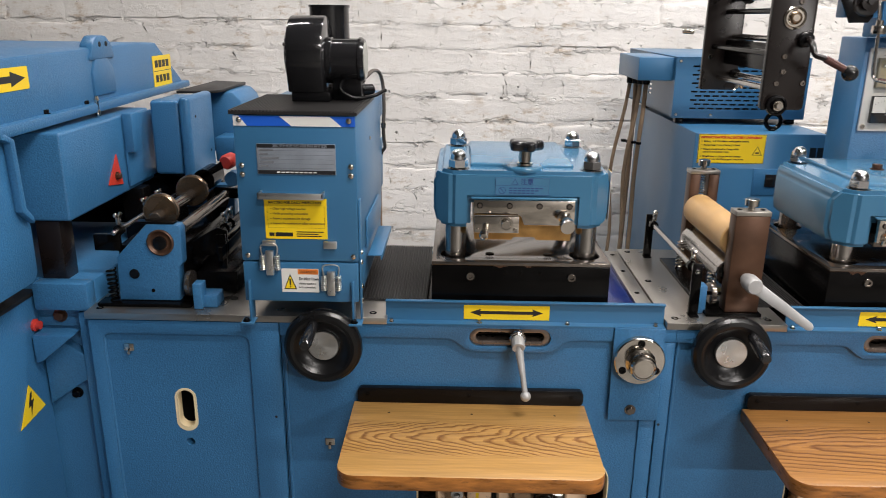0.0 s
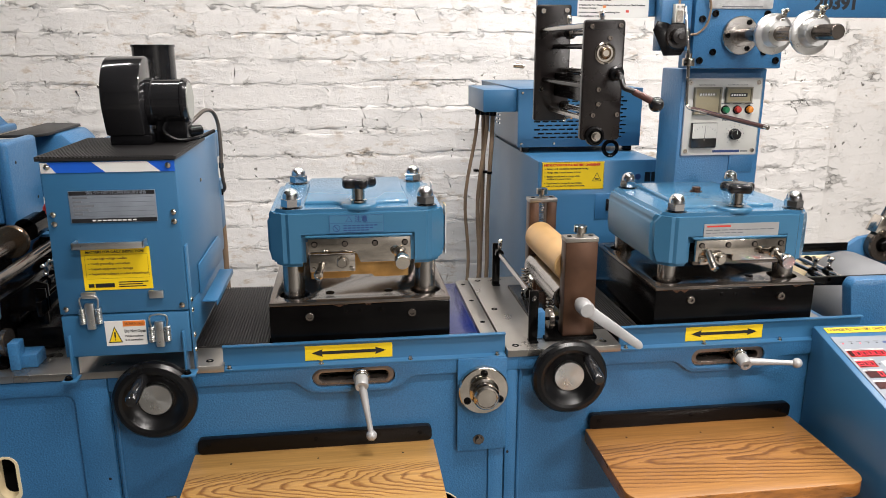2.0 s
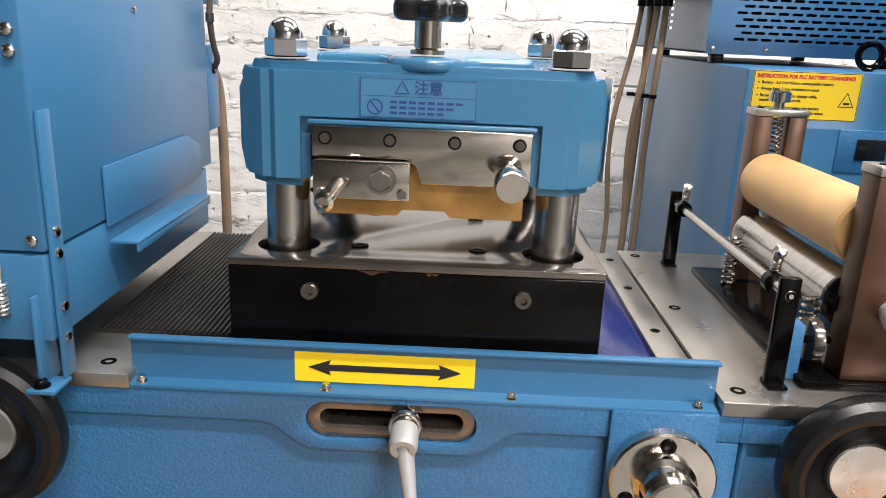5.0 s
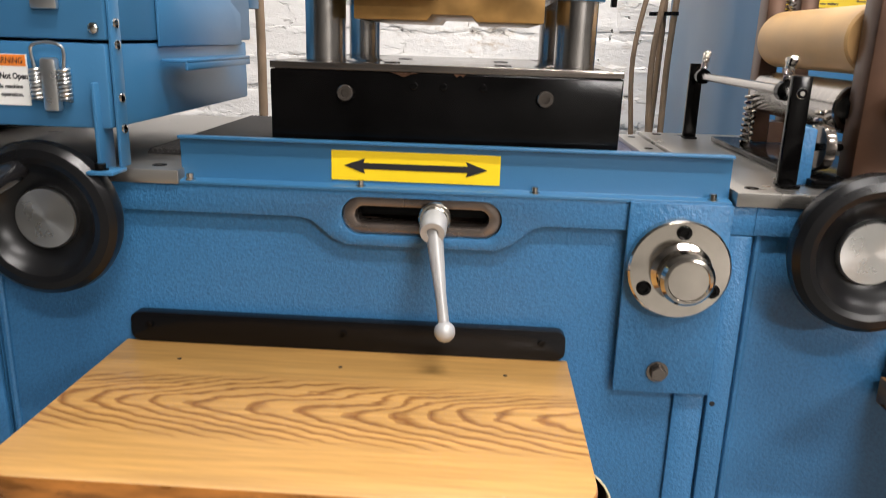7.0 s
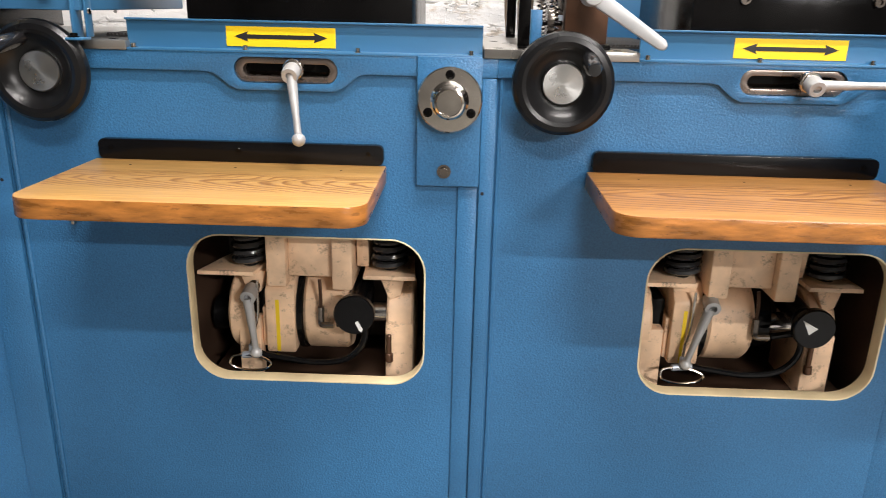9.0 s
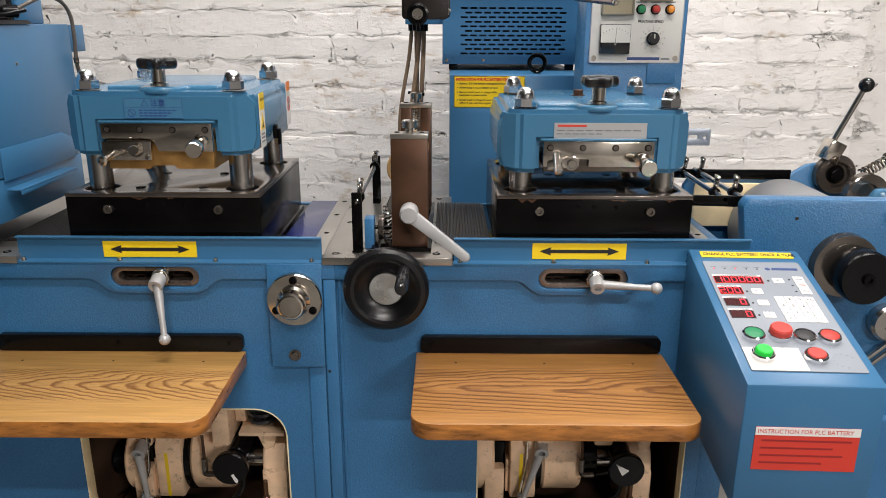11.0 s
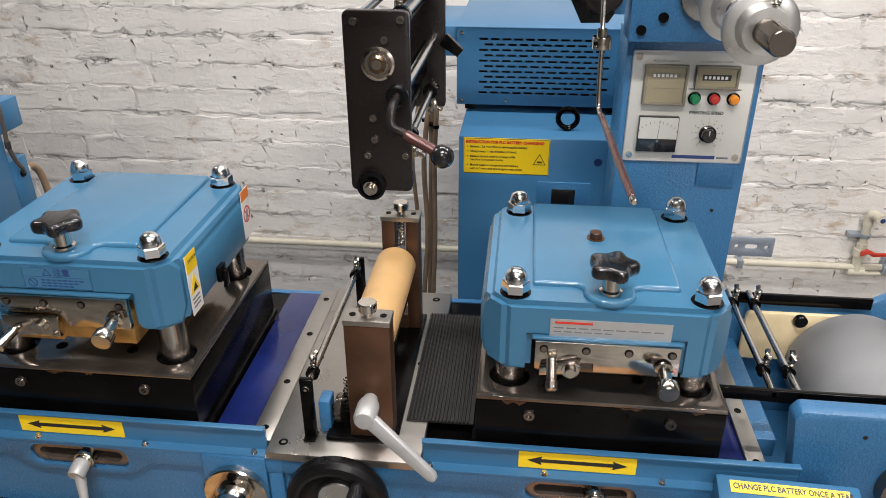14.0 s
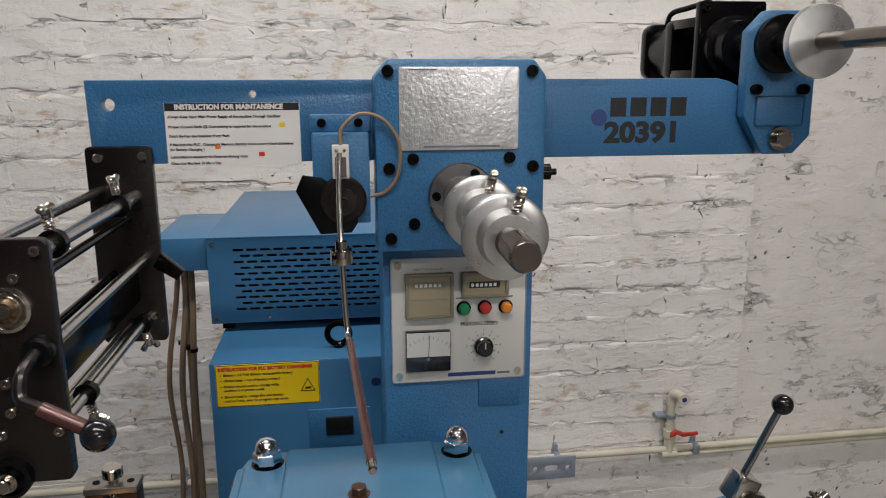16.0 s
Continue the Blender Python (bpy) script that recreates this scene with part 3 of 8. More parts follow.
unit_a = bed_unit(0.0, -0.345, 0.457, -0.13, 0.432, "bed_unit")
unit_b = bed_unit(D, 0.4573, 1.176, 0.676, 1.222, "bed_unit")

inlet = root("infeed_bed", (-0.55, 1.6, 0), "blue painted infeed bed with an inset front panel", "machine bed", "machine bed units")
part("front_frame", prism([(-0.738, 0), (-0.3475, 0), (-0.3475, BED - 0.002), (-0.738, BED - 0.002)], "y", YF - 0.008, YF - 0.0005, 0.0025, [rrect(-0.711, -0.410, 0.03, 0.866, 0.018, 4)]), BLUE, inlet)
part("front_sheet", prism([(-0.738, 0), (-0.3475, 0), (-0.3475, BED - 0.004), (-0.738, BED - 0.004)], "y", YF, YF + 0.02, 0, [oval(-0.575, -0.535, 0.643, 0.738), circle(-0.553, 0.613, 0.009), oval(-0.561, -0.521, 0.181, 0.272), circle(-0.534, 0.153, 0.010)]), BLUE, inlet)
part("oval_edge", prism(oval(-0.578, -0.532, 0.640, 0.741), "y", YF - 0.001, YF + 0.022, 0, [oval(-0.572, -0.538, 0.650, 0.736)]), CREAMRIM, inlet, "bare cream edge of the oval hole")
part("oval_edge", prism(oval(-0.564, -0.518, 0.178, 0.275), "y", YF - 0.001, YF + 0.022, 0, [oval(-0.558, -0.524, 0.188, 0.269)]), CREAMRIM, inlet, "bare cream edge of the oval hole")
# Black sheets in place of the shade behind the oval holes.
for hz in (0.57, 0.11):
    part("hole_shade_sheet", box(-0.62, -0.49, YF + 0.08, YF + 0.085, hz, hz + 0.19), HOLESHADE, inlet)
for clip_x, clip_z, owner in ((-0.661, 0.826, inlet), (-0.252, 0.614, unit_a)):
    part("cable_clip", join(box(clip_x - 0.010, clip_x + 0.010, YF - 0.004, YF, clip_z, clip_z + 0.016, 0.001), box(clip_x - 0.003, clip_x + 0.003, YF - 0.010, YF, clip_z - 0.006, clip_z + 0.004, 0.001)), NICKEL, owner, "small nickel clip")
part("side_plate", box(-0.738, -0.726, YF + 0.021, 1.87, 0, BED - 0.004), BLUE, inlet)
part("back_plate", box(-0.738, -0.3475, 1.872, 1.885, 0, BED - 0.004), BLUE, inlet)
part("weld_bead", tube([(-0.7105, YF - 0.002, 0.03), (-0.7095, YF - 0.002, 0.4), (-0.7105, YF - 0.002, 0.86)], 0.003, 8), BLUE, inlet)


def pads(ox):
    r = root("bearing_flange", (ox + 0.382, YF, 0.83), "round nickel bearing flange on a blue pad", "machine part", "bearing flanges")
    part("pad", box(ox + 0.331, ox + 0.433, YF - 0.014, YF - 0.0085, 0.694, 0.9, 0.002), BLUE, r)
    y = YF - 0.014
    part("flange", lathe(((0, 0), (0.049, 0), (0.051, 0.002), (0.051, 0.013), (0.049, 0.015), (0.03, 0.0155), (0.03, 0.022), (0.0255, 0.026), (0.0235, 0.034), (0.026, 0.037), (0.026, 0.046), (0.023, 0.05), (0.02, 0.051), (0.019, 0.0495), (0, 0.0495)), (ox + 0.383, y, 0.835), (ox + 0.383, y - 0.06, 0.835), 40), NICKEL, r)
    for an in (90, 210, 330):
        c = (ox + 0.383 + 0.039 * math.cos(radians(an)), y - 0.0145, 0.835 + 0.039 * math.sin(radians(an)))
        part("screw", socket(c, (c[0], c[1] - 0.003, c[2]), 0.0075), BLACKSTEEL, r)
    part("bolt", hexbolt((ox + 0.376, y, 0.719), (ox + 0.376, y - 0.009, 0.719), 0.0085), DULL, r, "dull hexagon bolt")
    return r


pads(0.0)


def plate_with_bolts(name, x0, x1, label):
    r = root(name, ((x0 + x1) / 2, 1.6, BED), label, "machine part", "steel bed plates")
    part("plate", box(x0, x1, 1.369, 1.872, BED + 0.0005, 0.913, 0.0012), PLATE, r)
    for px in (x0 + 0.022, x1 - 0.03):
        for py in (1.395, 1.62, 1.845):
            part("screw", socket((px, py, 0.9125), (px, py, 0.9137), 0.0075), BLACKSTEEL, r)
    return r


plate_with_bolts("infeed_plate", -0.741, -0.127, "ground steel bed plate under the infeed rollers")
plate_with_bolts("middle_plate", 0.4345, 0.674, "ground steel bed plate between the presses")


def strip(x0, x1, name):
    r = root(name, ((x0 + x1) / 2, 1.6, BED), "narrow steel guide strip with screws", "machine part", "guide strips")
    part("bar", box(x0, x1, 1.4, 1.865, BED - 0.005, 0.909, 0.001), PLATE, r)
    for py in (1.43, 1.55, 1.7, 1.83):
        part("screw", socket(((x0 + x1) / 2, py, 0.9085), ((x0 + x1) / 2, py, 0.9098), 0.006), BLACKSTEEL, r)


strip(0.398, 0.4325, "guide_strip")
strip(1.165, 1.1925, "guide_strip")
tagged(part("blue_film_web", box(0.331, 0.3975, 1.395, 1.86, 0.9, 0.9035, 0.001), FILM), "glossy dark blue film web beside the press", "film")
tagged(part("blue_film_web", box(0.331 + D, 1.164, 1.395, 1.86, 0.9, 0.9035, 0.001), FILM), "glossy dark blue film web beside the press", "film")


def rubber_mat(x0, x1, y0, y1, z):
    r = root("rubber_mat", ((x0 + x1) / 2, (y0 + y1) / 2, z), "black ribbed rubber mat on the bed", "mat", "rubber mats")
    part("sheet", box(x0, x1, y0, y1, z, z + 0.003), RUBBER, r)
    ribs = bmesh.new()
    n = int((x1 - x0) / 0.006)
    for i in range(n):
        x = x0 + 0.001 + i * 0.006
        vs = [ribs.verts.new(p) for p in ((x, y1, z + 0.003), (x, y0, z + 0.003), (x + 0.001, y0, z + 0.006), (x + 0.001, y1, z + 0.006), (x + 0.003, y0, z + 0.006), (x + 0.003, y1, z + 0.006), (x + 0.004, y0, z + 0.003), (x + 0.004, y1, z + 0.003))]
        for f in ((0, 1, 2, 3), (3, 2, 4, 5), (5, 4, 6, 7), (0, 3, 5, 7), (1, 6, 4, 2)):
            ribs.faces.new([vs[k] for k in f])
    tagged(part("ribs", ribs, RUBBER, r, smooth=False), kind="stuff")
    return r


rubber_mat(-0.2, -0.05, 1.463, 1.85, 0.9135)
rubber_mat(0.64, 0.7475, 1.463, 1.784, 0.9135)


# ---- presses ----
def dome_nut(name, x, y, z, r, sub=None):
    part("washer_seat", lathe(((0, 0), (0.0222, 0), (0.0216, 0.0008), (0.0, 0.0008)), (x, y, z), (x, y, z + 1), 24), BLACKSTEEL, r)
    k = bmesh.new()
    bmesh.ops.create_cone(k, cap_ends=True, segments=6, radius1=0.0195, radius2=0.0195, depth=0.0165)
    bmesh.ops.bevel(k, geom=[e for e in k.edges if abs(e.verts[0].co.z - e.verts[1].co.z) < 1e-4], offset=0.0014, segments=1, affect="EDGES")
    bmesh.ops.rotate(k, cent=(0, 0, 0), matrix=Matrix.Rotation(0.6 + 9 * x, 3, "Z"), verts=k.verts)
    bmesh.ops.translate(k, vec=(x, y, z + 0.0105), verts=k.verts)
    dome = lathe(((0.0162, 0), (0.0162, 0.004), (0.0154, 0.0085), (0.0132, 0.0135), (0.0096, 0.017), (0.005, 0.0192), (0, 0.0198)), (x, y, z + 0.0185), (x, y, z + 1), 28)
    part("dome_nut", join(k, dome), CHROME, r, "chromed dome nut")


def star_knob(x, y, z, r):
    part("knob_stem", lathe(((0, 0), (0.016, 0), (0.016, 0.004), (0.0125, 0.006), (0.0125, 0.03), (0.0, 0.03)), (x, y, z), (x, y, z + 1), 24), NICKEL, r)
    pts = []
    for i in range(60):
        a = 2 * math.pi * i / 60
        rad = 0.0315 + 0.0045 * math.cos(5 * a)
        pts.append((x + rad * math.cos(a), y + rad * math.sin(a)))
    part("star_knob", prism(pts, "z", z + 0.029, z + 0.049, 0.007, seg=3), PLASTIC, r, "black bakelite star knob")


def press(ox, dz, first):
    r = root("hot_stamping_press", (ox + 0.138, 1.585, 0.9), "blue press head on four steel columns over a black base" if first else "blue press head lowered on four steel columns over a black base", "press", "press units")
    cx = ox + 0.138
    b0, b1, f0, f1 = ox - 0.038, ox + 0.320, 1.402, 1.780
    part("foot_plate", box(b0 - 0.008, b1 + 0.006, f0 - 0.006, f1, 0.9, 0.912, 0.001), BLACKSTEEL, r)
    part("base_block", box(b0, b1, f0, f1, 0.9125, 1.016, 0.002), BLACKSTEEL, r, "black oiled steel base block")
    cols = [(ox + 0.009, 1.457), (ox + 0.275, 1.457), (ox + 0.009, 1.720), (ox + 0.275, 1.720)]
    part("base_top", prism([(b0, f0), (b1, f0), (b1, f1), (b0, f1)], "z", 1.0165, 1.0235, 0.0008, [circle(x, y, 0.031, 28) for x, y in cols]), DULL, r, "worn bright steel top plate")
    for x, y in cols:
        part("column", lathe(((0, 0), (0.0215, 0), (0.0215, 0.185 + dz), (0, 0.185 + dz)), (x, y, 0.9165 + 0.1), (x, y, 2), 28), STEEL, r, "polished steel guide column")
    for bx, bz in ((0.04, 0.994), (0.243, 0.994)):
        part("bolt", socket((ox + bx, f0, bz), (ox + bx, f0 - 0.006, bz), 0.0085), DULL, r)
    for bx in (0.14, 0.11, 0.18):
        part("dimple", socket((ox + bx, f0 + 0.0005, 1.003), (ox + bx, f0 - 0.001, 1.003), 0.004), BLACKSTEEL, r)
    for bx, by in ((0.08, 1.46), (0.2, 1.46), (0.08, 1.6), (0.2, 1.6)):
        part("bolt_hole", socket((ox + bx, by, 1.0235), (ox + bx, by, 1.0245), 0.009), BLACKSTEEL, r)
    for bx, w, h in ((0.085, 0.03, 0.004), (0.15, 0.012, 0.003)) if first else ((0.0, 0.034, 0.007), (0.17, 0.03, 0.003), (0.27, 0.018, 0.004)):
        edge = [(ox + bx + w * i / 8, 1.0155 - h * (0.55 + 0.45 * math.sin(1.2 * i + 40 * bx)) * min(1, i / 2, (8 - i) / 2)) for i in range(9)]
        part("worn_patch", prism([(ox + bx + w, 1.0157), (ox + bx, 1.0157)] + edge[1:-1], "y", f0 - 0.0006, f0 + 0.001), BROWN, r, "brown worn patch")
    # head: a U-shaped casting with cut corners and a raised top
    zt, zb, zn = 1.2145 + dz, 1.1 + dz, 1.158 + dz
    h0, h1, g0, g1 = ox - 0.037, ox + 0.317, 1.415, 1.757
    head = prism([(h0 + 0.008, zb), (ox + 0.038, zb), (ox + 0.038, zn), (ox + 0.243, zn), (ox + 0.243, zb), (h1 - 0.008, zb), (h1, zb + 0.03), (h1, zt - 0.02), (h1 - 0.012, zt), (h0 + 0.012, zt), (h0, zt - 0.02), (h0, zb + 0.03)], "y", g0, g1)
    cut = 0.036
    for sx, sy in ((-1, -1), (1, -1), (-1, 1), (1, 1)):
        px, py = (h0 if sx < 0 else h1), (g0 if sy < 0 else g1)
        got = bmesh.ops.bisect_plane(head, geom=head.verts[:] + head.edges[:] + head.faces[:], plane_co=(px - sx * cut, py, 0), plane_no=(sx, sy, 0), clear_outer=True)
        bmesh.ops.contextual_create(head, geom=[e for e in got["geom_cut"] if isinstance(e, bmesh.types.BMEdge)])
    bmesh.ops.recalc_face_normals(head, faces=head.faces)
    sharp = [e for e in head.edges if len(e.link_faces) == 2 and e.calc_face_angle() > 0.3]
    bmesh.ops.bevel(head, geom=sharp, offset=0.008, segments=4, affect="EDGES", clamp_overlap=True)
    hd = part("head", head, HEAD, r, "glossy blue painted cast press head")
    ra, rb = cx - 0.102, cx + 0.106
    raised = [(ra, 1.745), (ra, 1.464), (cx + 0.005 - 0.046, 1.464), (cx + 0.005 - 0.036, 1.458), (cx + 0.005 - 0.036, 1.441), (cx + 0.005 - 0.03, 1.427), (cx + 0.005 - 0.016, 1.419), (cx + 0.005, 1.416), (cx + 0.005 + 0.016, 1.419), (cx + 0.005 + 0.03, 1.427), (cx + 0.005 + 0.036, 1.441), (cx + 0.005 + 0.036, 1.458), (cx + 0.005 + 0.046, 1.464), (rb, 1.464), (rb, 1.745)]
    part("raised_top", prism(raised, "z", zt - 0.006, zt + 0.0075, 0.0078, seg=4), HEAD, hd)
    for i, (x, y) in enumerate(cols):
        dome_nut("dome_nut", ox + (0.012 if i % 2 == 0 else 0.2755), 1.4445 if i < 2 else 1.7205, zt, r)
    star_knob(cx + 0.005, 1.441, zt + 0.0095, r)
    if first:
        part("grease_hole", lathe(((0, 0), (0.006, 0), (0.006, 0.0012), (0, 0.0012)), (cx + 0.005, 1.61, zt + 0.0058), (cx + 0.005, 1.61, 2), 12), HOLESHADE, hd)
    else:
        part("hex_plug", hexbolt((cx - 0.003, 1.612, zt + 0.006), (cx - 0.003, 1.612, zt + 0.019), 0.0105), BROWN, hd, "rusty brown hexagon plug")
    part("plate_lip", box(ox + 0.038, ox + 0.246, 1.4065, 1.416, zn + 0.0025, zn + 0.0065, 0.0015), HEAD, hd)
    # clamp plate, latch, brass block
    cp = part("clamp_plate", prism([(ox + 0.043, zn + 0.002), (ox + 0.242, zn + 0.002), (ox + 0.242, zn - 0.048), (ox + 0.143, zn - 0.048), (ox + 0.137, zn - 0.031), (ox + 0.128, zn - 0.026), (ox + 0.043, zn - 0.026)] if first else [(ox + 0.043, zn + 0.002), (ox + 0.242, zn + 0.002), (ox + 0.242, zn - 0.044), (ox + 0.125, zn - 0.044), (ox + 0.125, zn - 0.03), (ox + 0.108, zn - 0.03), (ox + 0.108, zn - 0.044), (ox + 0.043, zn - 0.044)], "y", 1.403, 1.4135, 0.0012), NICKEL, r, "bright nickel clamp plate")
    for i in range(4):
        x = ox + 0.055 + 0.0585 * i
        sc = part("screw", socket((x, 1.403, zn - 0.009), (x, 1.4015, zn - 0.009), 0.0062), BLACKSTEEL, cp)
        part("screw_rim", lathe(((0.0027, 0), (0.0047, 0), (0.0045, 0.0012), (0.0029, 0.0012)), (x, 1.4015, zn - 0.009), (x, 0, zn - 0.009), 16), DULL, sc)
    part("knurled_pin", lathe(((0, 0), (0.0125, 0), (0.0125, 0.004), (0.0085, 0.006), (0.0085, 0.03), (0.0145, 0.032), (0.015, 0.046), (0.0135, 0.049), (0, 0.049)), (ox + 0.221, 1.402, zn - 0.029), (ox + 0.224, 1.295, zn - 0.05), 22), NICKEL, r)
    if first:
        la = part("latch", box(ox + 0.045, ox + 0.133, 1.395, 1.407, zn - 0.063, zn - 0.029, 0.0015), NICKEL, r)
        part("latch_pin", lathe(((0, 0), (0.0066, 0), (0.0066, 0.032), (0.0088, 0.034), (0.009, 0.044), (0.0055, 0.046), (0.0045, 0.042), (0, 0.042)), (ox + 0.068, 1.395, zn - 0.049), (ox + 0.06, 1.335, zn - 0.06), 18), NICKEL, la)
        part("latch_bolt", hexbolt((ox + 0.107, 1.395, zn - 0.043), (ox + 0.107, 1.383, zn - 0.043), 0.0105), NICKEL, la)
        for sx in (0.052, 0.126):
            part("screw", socket((ox + sx, 1.395, zn - 0.057), (ox + sx, 1.392, zn - 0.057), 0.0045), NICKEL, la)
    else:
        la = part("latch", prism([(ox + 0.05, zn - 0.036), (ox + 0.098, zn - 0.022), (ox + 0.108, zn - 0.03), (ox + 0.09, zn - 0.043), (ox + 0.05, zn - 0.048)], "y", 1.393, 1.4025, 0.001), NICKEL, r)
        part("latch_pin", lathe(((0, 0), (0.0072, 0), (0.0072, 0.03), (0.009, 0.032), (0.009, 0.043), (0.0055, 0.045), (0.0045, 0.041), (0, 0.041)), (ox + 0.066, 1.395, zn - 0.02), (ox + 0.068, 1.335, zn - 0.075), 18), NICKEL, la)
        part("latch_bolt", hexbolt((ox + 0.093, 1.3925, zn - 0.036), (ox + 0.093, 1.384, zn - 0.036), 0.009), NICKEL, la)
    part("die_block", prism([(ox + 0.046, zn - 0.03), (ox + 0.238, zn - 0.03), (ox + 0.238, zn - 0.082), (ox + 0.17, zn - 0.082), (ox + 0.165, zn - 0.076), (ox + 0.125, zn - 0.076), (ox + 0.12, zn - 0.082), (ox + 0.046, zn - 0.082)] if first else [(ox + 0.046, zn - 0.03), (ox + 0.238, zn - 0.03), (ox + 0.238, zn - 0.055), (ox + 0.046, zn - 0.055)], "y", 1.416, 1.70, 0.001), BRASS if first else DULL, r, "worn brass die block" if first else "")
    part("side_clip", join(box(h1 + 0.0005, h1 + 0.008, 1.55, 1.575, zb + 0.012, zb + 0.038, 0.001), box(h1 + 0.008, h1 + 0.014, 1.556, 1.569, zb + 0.0, zb + 0.03, 0.001)), BLACKSTEEL, r)
    return r, zt, zb


press_a, ZA, _ = press(0.0, -0.009, True)
press_b, ZB, _ = press(D, -0.038, False)


# ---- shelves ----
def shelf(x0, x1, skew, material, label):
    r = root("wooden_shelf", ((x0 + x1) / 2, 1.37, 0.72), label, "shelf", "work shelves")
    y0, y1, rr = 1.105, 1.372, 0.035
    w0, w1 = x0 + skew[0], x1 + skew[1]
    pts = [(x1, y1), (x0, y1)]
    for (cxx, cyy, st) in ((w0 + rr, y0 + rr, 180), (w1 - rr, y0 + rr, 270)):
        for i in range(9):
            a = radians(st + 90 * i / 8)
            pts.append((cxx + rr * math.cos(a), cyy + rr * math.sin(a)))
    bo = part("board", prism(pts, "z", 0.695, 0.7245, 0.0025, seg=2), material, r)
    bo.data.materials.append(WOOD_EDGE)
    for p in bo.data.polygons:
        p.material_index = 1 if abs(p.normal.z) < 0.6 else 0
    bz = part("back_bracket", prism(rrect(x0 + 0.008, x1 - 0.004, 0.725, 0.758, 0.01, 4), "y", 1.3655, 1.3805, 0.001), BLACK, r, "black angle bracket")
    for k in (0.06, 0.5, 0.94):
        bx = x0 + (x1 - x0) * k
        part("screw", socket((bx, 1.3655, 0.7445), (bx, 1.363, 0.7445), 0.004), BLACKSTEEL, bz)
    for k in (0.16, 0.51, 0.86):
        bx = x0 + (x1 - x0) * k
        part("nail_hole", lathe(((0, 0), (0.0026, 0), (0.0018, 0.0004), (0, 0.0004)), (bx, 1.3225 + 0.003 * math.sin(90 * k), 0.7244), (bx, 1.3225, 2), 9), HOLESHADE, r)
    part("under_bolt", hexbolt((x0 + 0.065, 1.16, 0.695), (x0 + 0.065, 1.16, 0.681), 0.009), NICKEL, r)
    return r


shelf(-0.197, 0.282, (0.0, 0.0), WOOD_A, "varnished ash shelf with cathedral grain on a black bracket")
shelf(0.6065, 1.072, (0.0, 0.0), WOOD_B, "varnished oak shelf with fine straight grain and worn edge")


# ---- hand wheels ----
def handwheel(x, z, an, y=1.379):
    r = root("handwheel", (x, y, z), "black bakelite handwheel with bright steel hub", "handwheel", "handwheels")
    yb = y
    part("shaft", rod((x, yb + 0.012, z), (x, yb - 0.03, z), 0.016), STEEL, r)
    prof = ((0.018, 0.0), (0.055, 0.004), (0.066, 0.002), (0.0755, 0.006), (0.078, 0.014), (0.0765, 0.023), (0.071, 0.029), (0.063, 0.031), (0.057, 0.029), (0.053, 0.024), (0.046, 0.016), (0.035, 0.011), (0.032, 0.010), (0.018, 0.008))
    part("rim", lathe(prof, (x, yb - 0.03, z), (x, yb - 1, z), 56), WHEEL, r)
    part("hub_cap", lathe(((0, 0), (0.0315, 0), (0.0315, 0.008), (0.030, 0.0098), (0, 0.0098)), (x, yb - 0.038, z), (x, yb - 1, z), 40), HUBCAP, r, "turned steel hub cap")
    px, pz = x + 0.053 * math.cos(radians(an)), z + 0.053 * math.sin(radians(an))
    part("grip", lathe(((0, 0), (0.0085, 0), (0.0085, 0.006), (0.0105, 0.008), (0.0118, 0.03), (0.0118, 0.076), (0.009, 0.084), (0, 0.085)), (px, yb - 0.05, pz), (px - 0.004, yb - 0.2, pz - 0.022), 20), PLASTIC, r, "black grip")
    return r


handwheel(-0.25, 0.866, 108)
handwheel(0.5545, 0.866, 50)


# ---- clamp levers in the slots ----
def slot_lever(x, z, end, y=1.372):
    r = root("clamp_lever", (x, y, z), "silver clamp lever with ball end in a slot", "lever", "clamp levers")
    part("stud", rod((x, y + 0.03, z), (x, y - 0.014, z), 0.013), NICKEL, r)
    part("washer", rod((x, y - 0.004, z), (x, y - 0.012, z), 0.0165), NICKEL, r)
    hub = part("hub", lathe(((0, 0), (0.0125, 0), (0.0135, 0.004), (0.0135, 0.022), (0.012, 0.026), (0.006, 0.026), (0.006, 0.018), (0, 0.018)), (x, y - 0.013, z), (x, y - 0.05, z - 0.012), 24), CAST, r)
    ex, ez = end
    p0, p1 = Vector((x, y - 0.026, z - 0.003)), Vector((ex, y - 0.06, ez))
    ln = (p1 - p0).length
    part("arm", lathe(((0.009, 0), (0.0078, ln * 0.25), (0.0055, ln * 0.65), (0.0055, ln)), p0, p1, 16), CAST, r)
    part("ball_end", ball(p1, 0.0105, 18), CAST, r)
    return r


slot_lever(0.137, 0.875, (0.153, 0.774))
slot_lever(0.936, 0.875, (1.034, 0.877))


